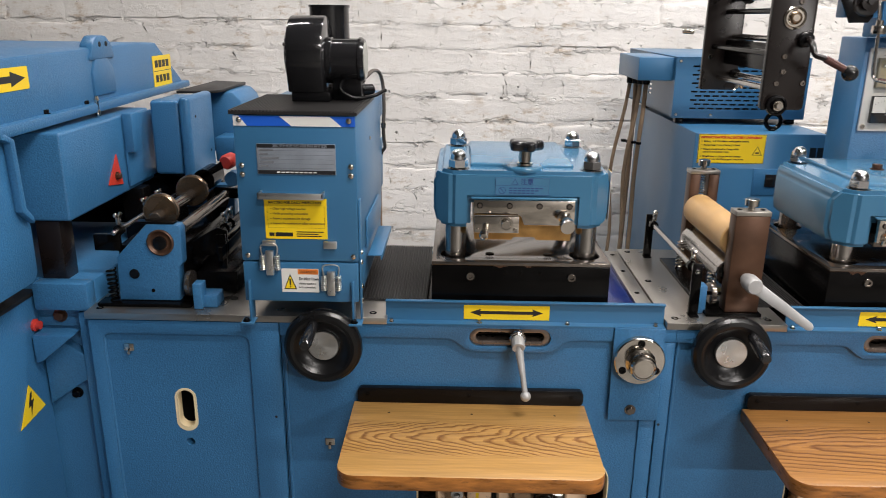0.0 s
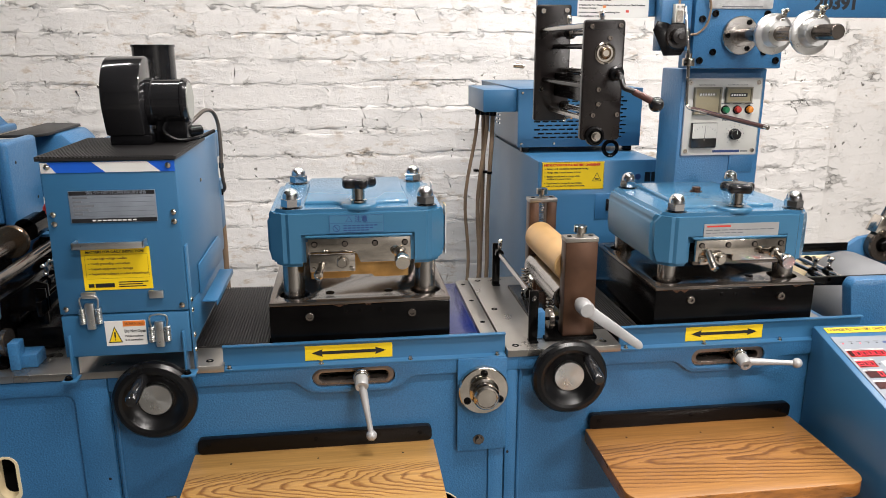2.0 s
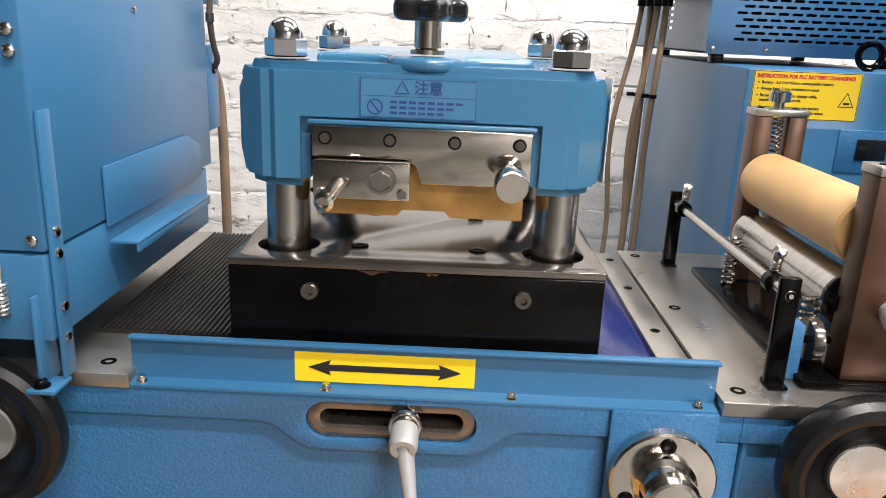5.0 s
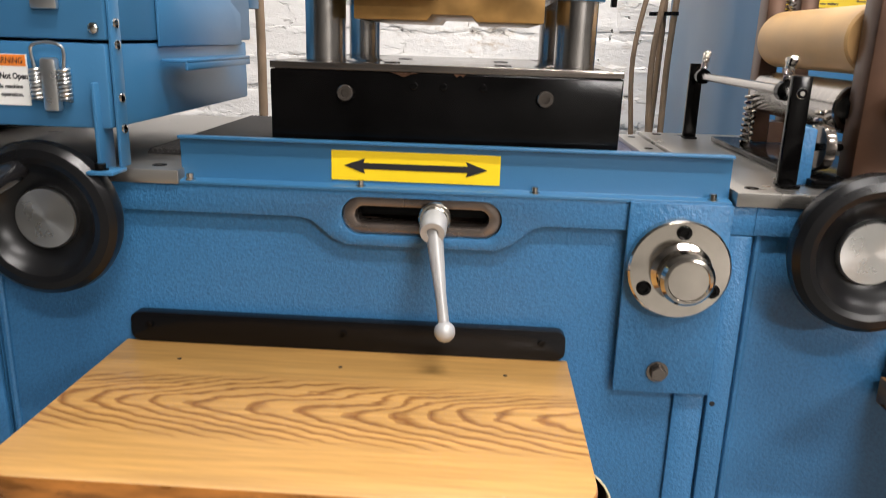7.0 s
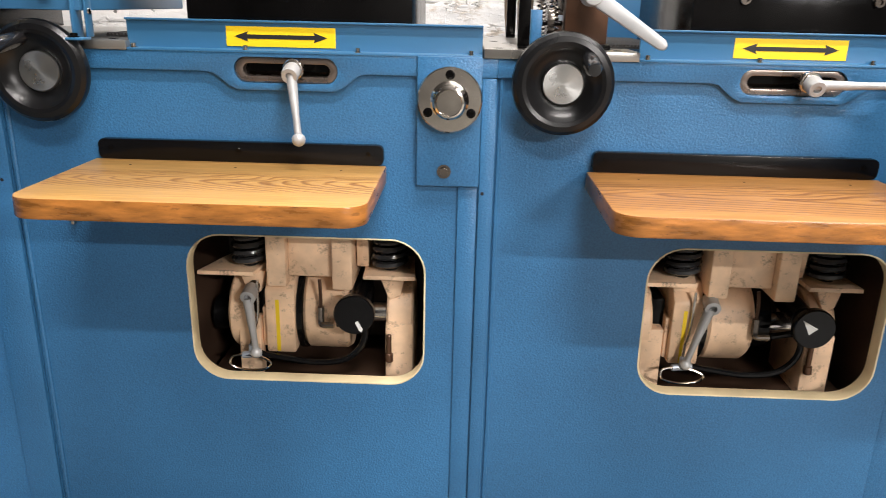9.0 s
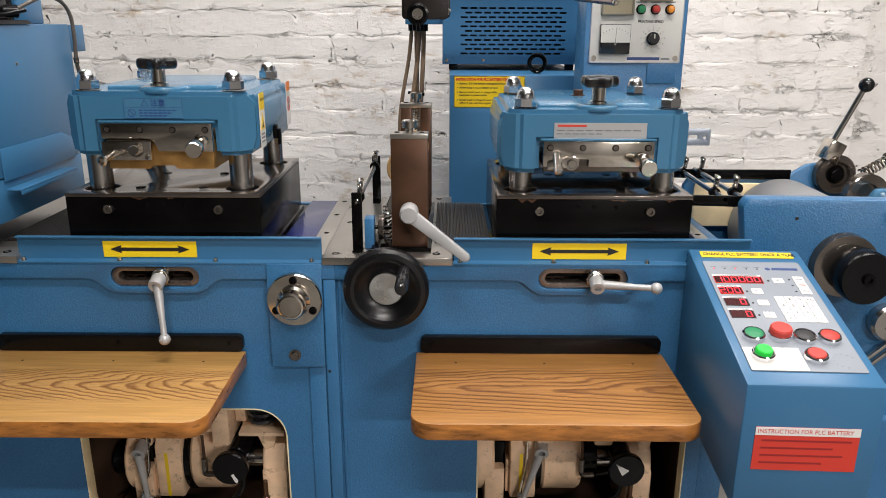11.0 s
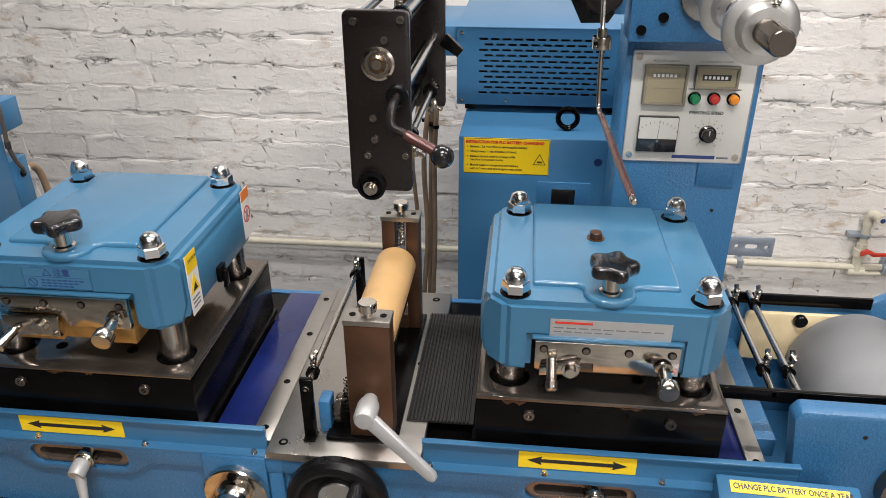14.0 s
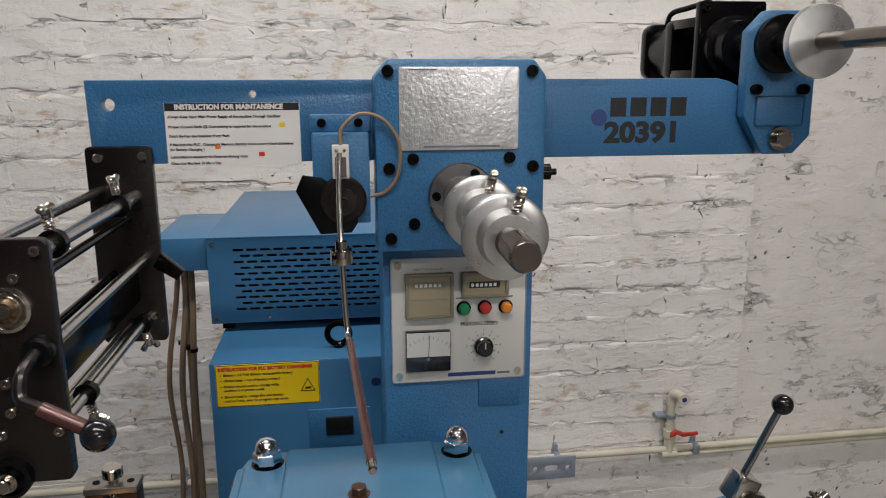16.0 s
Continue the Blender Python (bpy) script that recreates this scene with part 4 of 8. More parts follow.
# ---- small shared parts ----
def wing_nut(c, parent, up=(0, 0, 1), material=None, size=1.0):
    """A wing nut on a sprung stud, standing on c."""
    m = material or NICKEL
    c, up = Vector(c), Vector(up).normalized()
    s = size
    bm = join(rod(c, c + up * 0.022 * s, 0.0028 * s, 10), spring(c + up * 0.001, c + up * 0.012 * s, 0.0045 * s, 0.0011 * s, 4), lathe(((0, 0), (0.006 * s, 0), (0.0045 * s, 0.008 * s), (0, 0.008 * s)), c + up * 0.013 * s, c + up, 12))
    side = up.orthogonal().normalized()
    side = (side + up.cross(side) * 0.8).normalized()
    for k in (-1, 1):
        w = lathe(((0, 0), (0.0032 * s, 0.001), (0.0045 * s, 0.007 * s), (0.0042 * s, 0.011 * s), (0, 0.013 * s)), c + up * 0.016 * s + side * k * 0.003 * s, c + up * 0.026 * s + side * k * 0.013 * s, 8)
        bm = join(bm, w)
    return part("wing_nut", bm, m, parent, "bright wing nut on a spring")


def collar(x, y, z, parent, up=(0, 0, 1), r=0.011):
    k = part("collar", lathe(((0.004, 0), (r, 0), (r, 0.011), (0.004, 0.011)), (x, y - 0.0055, z), (x, y + 1, z), 18), BLACKSTEEL, parent)
    wing_nut(Vector((x, y, z)) + Vector(up).normalized() * r * 0.9, parent, up)
    return k


def bars(parent, x0, x1, y, z_top, n, pitch, h, material, name="print_bar", ends=(1.0, 0.8, 0.92, 0.7, 0.85, 0.6)):
    """Lines of print too small to read, as flat bars on a face that looks along -y."""
    for i in range(n):
        part(name, box(x0, x0 + (x1 - x0) * ends[i % len(ends)], y - 0.0002, y, z_top - i * pitch - h, z_top - i * pitch), material, parent, smooth=False)


# ---- static eliminator box with blower ----
def eliminator():
    r = root("static_eliminator_cabinet", (-0.298, 1.55, 0.913), "blue sheet metal cabinet with latches, labels and ribbed rubber top", "cabinet")
    x0, x1, y0, y1 = -0.402, -0.177, 1.342, 1.79
    part("body", box(x0, x1, y0, y1, 1.039, 1.318, 0.0025), SHEET, r)
    part("drawer", box(x0 + 0.001, x1 - 0.001, y0 - 0.001, y1 - 0.02, 0.956, 1.036, 0.0025), SHEET, r)
    top = part("top_mat", box(x0 - 0.006, x1 + 0.003, y0 - 0.004, 1.63, 1.319, 1.3245), RUBBER, r, "black ribbed rubber mat")
    ribs = bmesh.new()
    for i in range(37):
        b = box(x0 - 0.006 + i * 0.0063, x0 - 0.003 + i * 0.0063, y0 - 0.004, 1.63, 1.3245, 1.3268)
        ribs = join(ribs, b)
    tagged(part("mat_ribs", ribs, RUBBER, top, smooth=False), kind="stuff")
    st = part("stripe_sticker", box(x0 + 0.001, x1 - 0.001, y0 - 0.0012, y0 - 0.0002, 1.298, 1.3165), BLUEINK, r, "blue and white hazard stripe")
    for a, b, s0, s1 in ((0.086, 0.178, 0.0, 0.022),):
        part("white_stripe", prism([(x0 + a, 1.3163), (x0 + b, 1.3163), (x0 + b + s1, 1.2982), (x0 + a + s1, 1.2982)], "y", y0 - 0.0016, y0 - 0.0012), WHITE, st)
    part("white_stripe", prism([(x0 + 0.0012, 1.3163), (x0 + 0.012, 1.3163), (x0 + 0.026, 1.2982), (x0 + 0.0012, 1.2982)], "y", y0 - 0.0016, y0 - 0.0012), WHITE, st)
    for sx, sz in ((x0 + 0.012, 1.309), (x1 - 0.012, 1.309), (x0 + 0.012, 1.225), (x0 + 0.012, 1.208), (x1 - 0.010, 1.225), (x1 - 0.010, 1.208), (x0 + 0.012, 1.05), (x1 - 0.01, 1.05)):
        part("screw", lathe(((0, 0), (0.0055, 0), (0.005, 0.002), (0.003, 0.0035), (0, 0.004)), (sx, y0 - 0.0015, sz), (sx, y0 - 1, sz), 14), NICKEL, r)
    pl = part("nameplate", box(x0 + 0.041, x0 + 0.187, y0 - 0.0018, y0 - 0.0002, 1.209, 1.266, 0.0004), NAMEPLATE, r, "etched metal nameplate")
    for z0, z1 in ((1.2585, 1.2655), (1.2095, 1.2165)):
        b = part("black_band", box(x0 + 0.042, x0 + 0.186, y0 - 0.0022, y0 - 0.0018, z0, z1), INK, pl)
    words("plate_title", "紫外硬化用照射器", 0.0058, (x0 + 0.07, y0 - 0.0023, 1.2598), NAMEPLATE, pl, squeeze=1.6)
    for i in range(9):
        part("print_bar", box(x0 + 0.077 + i * 0.0085, x0 + 0.083 + i * 0.0085, y0 - 0.0026, y0 - 0.0022, 1.2118, 1.2142), WHITE, pl, smooth=False)
    for i in range(5):
        part("ruling", box(x0 + 0.045, x0 + 0.183, y0 - 0.0021, y0 - 0.0018, 1.2205 + i * 0.0082, 1.221 + i * 0.0082), GREYINK, pl, smooth=False)
        part("print_bar", box(x0 + 0.047, x0 + 0.062 + 0.01 * (i % 3), y0 - 0.0021, y0 - 0.0018, 1.223 + i * 0.0074, 1.2265 + i * 0.0074), GREYINK, pl, smooth=False)
    part("handle", join(box(x0 + 0.043, x0 + 0.165, y0 - 0.026, y0 - 0.022, 1.168, 1.178, 0.001), box(x0 + 0.043, x0 + 0.047, y0 - 0.026, y0, 1.168, 1.178, 0.001), box(x0 + 0.161, x0 + 0.165, y0 - 0.026, y0, 1.168, 1.178, 0.001), box(x0 + 0.043, x0 + 0.165, y0 - 0.026, y0, 1.166, 1.169, 0.001)), ALU, r, "plain bent metal handle")
    lab = part("inspection_label", box(x0 + 0.049, x0 + 0.167, y0 - 0.0014, y0 - 0.0002, 1.084, 1.163), YELLOW, r, "yellow inspection label with black print")
    words("label_title", "MATTERS FOR DAILY INSPECTION", 0.0048, (x0 + 0.057, y0 - 0.0016, 1.153), INK, lab, squeeze=0.98, bold=0.0002)
    for i, t in enumerate(("Clean high voltage needles", "Verify grounding connection", "Inspect equipment for damage", "Inspect for moisture or other contaminants")):
        part("print_dot", box(x0 + 0.0595, x0 + 0.0615, y0 - 0.0018, y0 - 0.0014, 1.1418 - i * 0.0095, 1.1438 - i * 0.0095), BROWNINK, lab, smooth=False)
        words("label_text", t, 0.0042, (x0 + 0.0645, y0 - 0.0016, 1.1412 - i * 0.0095), BROWNINK, lab, squeeze=1.0 if i < 3 else 0.96, bold=0.0002)
    part("label_border", prism([(x0 + 0.0545, 1.1055), (x0 + 0.1625, 1.1055), (x0 + 0.1625, 1.1500), (x0 + 0.0545, 1.1500)], "y", y0 - 0.0017, y0 - 0.0014, 0, [[(x0 + 0.0549, 1.1059), (x0 + 0.1621, 1.1059), (x0 + 0.1621, 1.1496), (x0 + 0.0549, 1.1496)]]), BROWNINK, lab)
    part("maker_mark", box(x0 + 0.056, x0 + 0.066, y0 - 0.0018, y0 - 0.0014, 1.0895, 1.096, 0), INK, lab, smooth=False)
    part("maker_bar", box(x0 + 0.068, x0 + 0.101, y0 - 0.0018, y0 - 0.0014, 1.089, 1.0965, 0), INK, lab, smooth=False)
    bars(lab, x0 + 0.108, x0 + 0.16, y0 - 0.0014, 1.099, 3, 0.0042, 0.002, INK)
    wl = part("warning_label", box(x0 + 0.075, x0 + 0.147, y0 - 0.0024, y0 - 0.0012, 0.976, 1.024), WHITE, r, "white and orange warning label")
    part("orange_band", box(x0 + 0.107, x0 + 0.146, y0 - 0.0028, y0 - 0.0024, 1.013, 1.0235), ORANGE, wl)
    words("warning_word", "WARNING", 0.0058, (x0 + 0.1105, y0 - 0.003, 1.0155), INK, wl, squeeze=0.85)
    words("warning_text", "Do Not Open", 0.0058, (x0 + 0.1085, y0 - 0.0026, 1.001), INK, wl, squeeze=0.82, bold=0.00025)
    words("warning_text", "While machine", 0.0042, (x0 + 0.1085, y0 - 0.0026, 0.992), INK, wl, squeeze=0.92, bold=0.00015)
    words("warning_text", "is in operation.", 0.0042, (x0 + 0.1085, y0 - 0.0026, 0.9845), INK, wl, squeeze=0.92, bold=0.00015)
    part("warning_triangle", prism([(x0 + 0.079, 0.982), (x0 + 0.104, 0.982), (x0 + 0.0915, 1.014)], "y", y0 - 0.0028, y0 - 0.0024), INK, wl)
    part("triangle_field", prism([(x0 + 0.0815, 0.984), (x0 + 0.1015, 0.984), (x0 + 0.0915, 1.0095)], "y", y0 - 0.0031, y0 - 0.0028), YELLOW, wl)
    part("exclamation", join(prism([(x0 + 0.0905, 0.991), (x0 + 0.0925, 0.991), (x0 + 0.0932, 1.003), (x0 + 0.0898, 1.003)], "y", y0 - 0.0034, y0 - 0.0031), box(x0 + 0.0905, x0 + 0.0925, y0 - 0.0034, y0 - 0.0031, 0.9865, 0.9888)), INK, wl)
    for lx, lz in ((x0 + 0.055, 1.04), (x0 + 0.172, 1.0)):
        la = part("toggle_latch", box(lx - 0.008, lx + 0.008, y0 - 0.012, y0 - 0.002, lz - 0.028, lz + 0.022, 0.003), ALU, r, "sprung steel toggle latch")
        part("latch_hook", box(lx - 0.013, lx + 0.013, y0 - 0.008, y0 - 0.002, lz + 0.03 if lz > 1.02 else 1.066, lz + 0.042 if lz > 1.02 else 1.081, 0.002), ALU, r)
        for sgn in (-1, 1):
            part("latch_spring", spring((lx + sgn * 0.014, y0 - 0.008, lz - 0.018), (lx + sgn * 0.014, y0 - 0.008, lz + 0.012), 0.0048, 0.0015, 8), ALU, la)
        part("latch_wire", tube([(lx - 0.014, y0 - 0.008, lz + 0.01), (lx - 0.014, y0 - 0.009, lz + 0.033), (lx + 0.014, y0 - 0.009, lz + 0.033), (lx + 0.014, y0 - 0.008, lz + 0.01)], 0.0016, 6), ALU, la)
    for fx in (x0 - 0.006, x1 - 0.02):
        ft = part("foot", join(box(fx, fx + 0.026, y0 - 0.022, y0 + 0.01, 0.9135, 0.9175, 0.001), box(fx + (0.016 if fx < -0.3 else 0.006), fx + (0.02 if fx < -0.3 else 0.01), y0 - 0.01, y0 + 0.02, 0.915, 1.0, 0.001)), SHEET, r)
        part("foot_bolt", hexbolt((fx + 0.01, y0 - 0.012, 0.9175), (fx + 0.01, y0 - 0.012, 0.924), 0.0055), BLACKSTEEL, ft)
    part("side_post", box(x1 + 0.0005, x1 + 0.004, y0 + 0.004, y0 + 0.024, 0.9175, 1.16, 0.001), SHEET, r)
    for pz in (0.955, 0.985, 1.035, 1.055):
        part("screw", lathe(((0, 0), (0.005, 0), (0.0045, 0.002), (0, 0.0035)), (x1 + 0.004, y0 + 0.014, pz), (x1 + 1, y0 + 0.014, pz), 12), NICKEL, r)
    part("side_screw", lathe(((0, 0), (0.004, 0), (0.0035, 0.002), (0, 0.003)), (x1, 1.56, 1.245), (x1 + 1, 1.56, 1.245), 12), NICKEL, r)
    part("side_flap", prism([(1.455, 1.033), (1.455, 1.094), (1.685, 1.094), (1.735, 1.075), (1.735, 1.033)], "x", x1 + 0.001, x1 + 0.004, 0.0006), SHEET, r)
    part("tray_lip", box(x1 + 0.004, x1 + 0.034, 1.452, 1.675, 1.016, 1.0195, 0.001), SHEET, r)
    part("tray_edge", box(x1 + 0.031, x1 + 0.034, 1.452, 1.675, 1.008, 1.016, 0.001), SHEET, r)
    part("cable", tube([(-0.262, 1.60, 1.36), (-0.25, 1.605, 1.338), (-0.222, 1.63, 1.338), (-0.197, 1.68, 1.362), (-0.186, 1.72, 1.373), (-0.176, 1.765, 1.366), (-0.170, 1.79, 1.335), (-0.168, 1.79, 1.28), (-0.170, 1.79, 1.24), (-0.170, 1.80, 1.205), (-0.169, 1.812, 1.184), (-0.176, 1.82, 1.172)], 0.0042, 10), DARKCABLE, r, "dark grey blower cable")
    part("cable_clip", lathe(((0.0043, 0), (0.0058, 0), (0.0058, 0.012), (0.0043, 0.012)), (-0.170, 1.79, 1.234), (-0.170, 1.79, 2), 16), DULL, r)
    part("rear_housing", box(x0 + 0.02, x1 - 0.002, y1 + 0.0005, 1.862, 1.258, 1.316, 0.002), SHEET, r)
    jb = part("junction_box", box(x1 - 0.075, x1 - 0.0005, y1 + 0.0005, 1.842, 1.085, 1.203, 0.002), SHEET, r, "blue junction box with cable grommet")
    part("grommet", lathe(((0.004, 0), (0.008, 0), (0.007, 0.003), (0.004, 0.003)), (x1 - 0.0005, 1.82, 1.171), (x1 + 1, 1.82, 1.171), 18), BLACK, jb)
    part("gland", rod((x1 - 0.02, 1.842, 1.165), (x1 - 0.02, 1.858, 1.165), 0.012), PVC, jb, "cream cable gland")
    part("conduit", tube([(x1 - 0.02, 1.856, 1.165), (x1 - 0.02, 1.88, 1.162), (x1 - 0.019, 1.9, 1.13), (x1 - 0.018, 1.906, 1.05), (x1 - 0.018, 1.906, 0.9), (x1 - 0.02, 1.905, 0.6)], 0.0075, 12), CABLE, jb, "brown flexible conduit")
    part("back_duct", box(x0 + 0.05, x1 - 0.05, 1.68, 1.785, 1.3185, 1.375, 0.003), SHEET, r)
    return r


eliminator()


def blower():
    r = root("exhaust_blower", (-0.32, 1.6, 1.3268), "black scroll blower with motor on the cabinet top", "blower")
    x0, x1, yc, zc = -0.329, -0.257, 1.547, 1.416
    pts = []
    for i in range(34):
        a = radians(-60 + 265 * i / 33)
        rad = 0.068 + 0.014 * i / 33
        pts.append((yc + rad * math.cos(a), zc + rad * math.sin(a)))
    pts += [(yc - 0.062, 1.345), (yc + 0.034, 1.345)]
    part("scroll", prism(pts, "x", x0, x1, 0.004), PLASTIC, r)
    part("inlet_ring", lathe(((0.03, 0), (0.052, 0), (0.05, 0.008), (0.034, 0.008)), (x0, yc, zc), (x0 - 1, yc, zc), 30), BLACK, r)
    for an in (40, 160, 280):
        part("screw", hexbolt((x0 - 0.001, yc + 0.062 * math.cos(radians(an)), zc + 0.062 * math.sin(radians(an))), (x0 - 0.007, yc + 0.062 * math.cos(radians(an)), zc + 0.062 * math.sin(radians(an))), 0.004), NICKEL, r)
    part("mounting_foot", box(x0 + 0.006, x1 + 0.01, yc - 0.06, yc + 0.04, 1.327, 1.346, 0.002), BLACK, r)
    mo = part("motor", lathe(((0, 0), (0.04, 0), (0.046, 0.003), (0.046, 0.012), (0.0435, 0.014), (0.0435, 0.065), (0.046, 0.067), (0.046, 0.072), (0.041, 0.078), (0, 0.078)), (x1 - 0.002, yc - 0.005, 1.405), (x1 + 1, yc - 0.005, 1.405), 44), PLASTIC, r, "glossy black motor casing")
    part("motor_cap", lathe(((0, 0), (0.036, 0), (0.036, 0.0015), (0, 0.0015)), (x1 + 0.076, yc - 0.005, 1.405), (x1 + 1, yc - 0.005, 1.405), 36), MOTORCAP, mo, "grey motor end label")
    part("motor_foot", box(x1 + 0.012, x1 + 0.07, yc - 0.03, yc + 0.03, 1.327, 1.374, 0.003), BLACK, r)
    part("capacitor", rod((x1 + 0.02, yc - 0.01, 1.343), (x1 + 0.085, yc + 0.04, 1.343), 0.012), BLACK, r)
    part("outlet_pipe", lathe(((0.034, 0), (0.043, 0), (0.043, 0.182), (0.045, 0.182), (0.045, 0.187), (0.0405, 0.187), (0.0405, 0.02), (0.034, 0.02)), (-0.276, 1.69, 1.3269), (-0.276, 1.69, 2), 32), PLASTIC, r, "black upright outlet pipe")
    part("power_lead", tube([(x1 + 0.04, yc - 0.02, 1.378), (x1 + 0.03, yc - 0.045, 1.352), (x1 + 0.055, yc - 0.05, 1.335), (x1 + 0.09, yc - 0.03, 1.336), (x1 + 0.115, yc + 0.01, 1.345)], 0.004, 8), BLACK, r)
    return r


blower()


# ---- infeed roller unit ----
def infeed():
    r = root("infeed_roller_unit", (-0.62, 1.6, 0.913), "infeed roller stand with blue cheek plates and oily steel shafts", "roller stand")
    part("base_rail", box(-0.742, -0.548, 1.402, 1.44, 0.9135, 0.9205, 0.001), BLACKSTEEL, r)
    for y in (1.42, 1.80):
        ch = part("cheek_plate", prism([(-0.702, 0.9215), (-0.576, 0.9215), (-0.572, 0.995), (-0.565, 1.002), (-0.562, 1.075), (-0.567, 1.085), (-0.632, 1.085), (-0.699, 1.015)], "y", y, y + 0.03, 0.003), BLUE, r, "blue painted cheek plate")
        part("bearing", lathe(((0.019, 0.0), (0.0275, 0), (0.0275, 0.004), (0.025, 0.0055), (0.019, 0.001), (0.016, 0.001), (0.016, 0.0025), (0.0, 0.003)), (-0.605, y, 1.048), (-0.605, y - 1, 1.048), 30), BROWN, ch, "oily bronze bearing")
        part("shaft_end", lathe(((0, 0), (0.014, 0), (0.014, 0.004), (0.012, 0.005), (0, 0.005)), (-0.605, y - 0.0026, 1.048), (-0.605, y - 1, 1.048), 24), BLACK, ch)
        part("plug", rod((-0.665, y, 0.98), (-0.665, y - 0.004, 0.98), 0.0105), BLACK, ch)
        part("set_screw", socket((-0.63, y, 0.944), (-0.63, y - 0.001, 0.944), 0.004), BLACKSTEEL, ch)
    part("bearing_clip", box(-0.655, -0.575, 1.422, 1.446, 1.0855, 1.09, 0.001), BLACKSTEEL, r)
    shaft = part("main_shaft", rod((-0.62, 1.44, 1.093), (-0.62, 1.82, 1.093), 0.012), DULL, r)
    for y in (1.47, 1.66):
        part("guide_wheel", lathe(((0.012, 0), (0.034, 0), (0.037, 0.003), (0.037, 0.012), (0.031, 0.014), (0.029, 0.008), (0.016, 0.008), (0.016, 0.02), (0.012, 0.02)), (-0.62, y, 1.1), (-0.62, y + 1, 1.1), 36), BRONZE, r, "worn steel guide wheel")
    part("second_shaft", rod((-0.572, 1.45, 1.07), (-0.572, 1.83, 1.07), 0.012), DULL, r)
    part("web_bar", rod((-0.705, 1.43, 1.062), (-0.705, 1.78, 1.062), 0.005), STEEL, r)
    for y in (1.46, 1.60, 1.68):
        collar(-0.705, y, 1.062, r)
    part("guide_bar", rod((-0.505, 1.5, 1.05), (-0.505, 1.82, 1.05), 0.007), BLACKSTEEL, r)
    for y in (1.53, 1.57, 1.70):
        collar(-0.505, y, 1.05, r)
    part("cross_bar", box(-0.56, -0.54, 1.47, 1.83, 0.985, 1.0, 0.001), BLACKSTEEL, r)
    part("cross_bar", box(-0.50, -0.49, 1.45, 1.83, 1.0, 1.03, 0.001), BLACKSTEEL, r)
    part("end_bracket", prism([(-0.565, 1.0), (-0.49, 1.0), (-0.49, 1.055), (-0.51, 1.062), (-0.565, 1.03)], "y", 1.488, 1.496, 0.001), BLACKSTEEL, r)
    part("end_bracket", box(-0.51, -0.49, 1.475, 1.482, 0.975, 1.05, 0.001), BLACKSTEEL, r)
    # Black block added to fill the dark region between the cheek plates.
    part("dark_filler", box(-0.71, -0.572, 1.455, 1.795, 0.922, 1.03, 0.003), BLACKSTEEL, r)
    part("drip_tray", box(-0.565, -0.478, 1.50, 1.83, 0.915, 0.96, 0.002), BLACK, r)
    part("rear_bracket", box(-0.60, -0.50, 1.76, 1.772, 1.06, 1.085, 0.001), BLACKSTEEL, r)
    part("yoke", lathe(((0.009, 0), (0.018, 0), (0.018, 0.03), (0.009, 0.03)), (-0.548, 1.74, 1.112), (-0.548, 1.85, 1.112), 24), BLUE, r)
    part("rear_roller", rod((-0.61, 1.72, 1.113), (-0.61, 1.80, 1.113), 0.026), BLACKSTEEL, r)
    arm = part("pull_arm", prism([(-0.64, 1.10), (-0.63, 1.118), (-0.545, 1.172), (-0.535, 1.155)], "y", 1.72, 1.734, 0.002), BLACK, r)
    part("red_knob", lathe(((0, 0), (0.016, 0), (0.018, 0.004), (0.018, 0.03), (0.014, 0.037), (0, 0.038)), (-0.548, 1.755, 1.158), (-0.575, 1.6, 1.15), 26), REDBTN, arm, "red push knob")
    part("spring", spring((-0.721, 1.435, 0.921), (-0.721, 1.435, 0.985), 0.009, 0.002, 7), BLACKSTEEL, r)
    part("front_arm", box(-0.755, -0.70, 1.445, 1.455, 1.02, 1.055, 0.002), BLACKSTEEL, r)
    part("shaft_disc", lathe(((0, 0), (0.026, 0), (0.0275, 0.003), (0.0275, 0.01), (0.012, 0.011), (0, 0.011)), (-0.560, 1.43, 0.958), (-0.548, 1.43, 0.958), 30), DULL, r)
    st = part("stop_block", join(box(-0.540, -0.521, 1.395, 1.425, 0.9135, 0.968, 0.002), box(-0.540, -0.494, 1.405, 1.45, 0.9135, 0.94, 0.002)), BLUE, r, "blue painted stop block")
    r.location.x += 0.015
    return r


infeed()


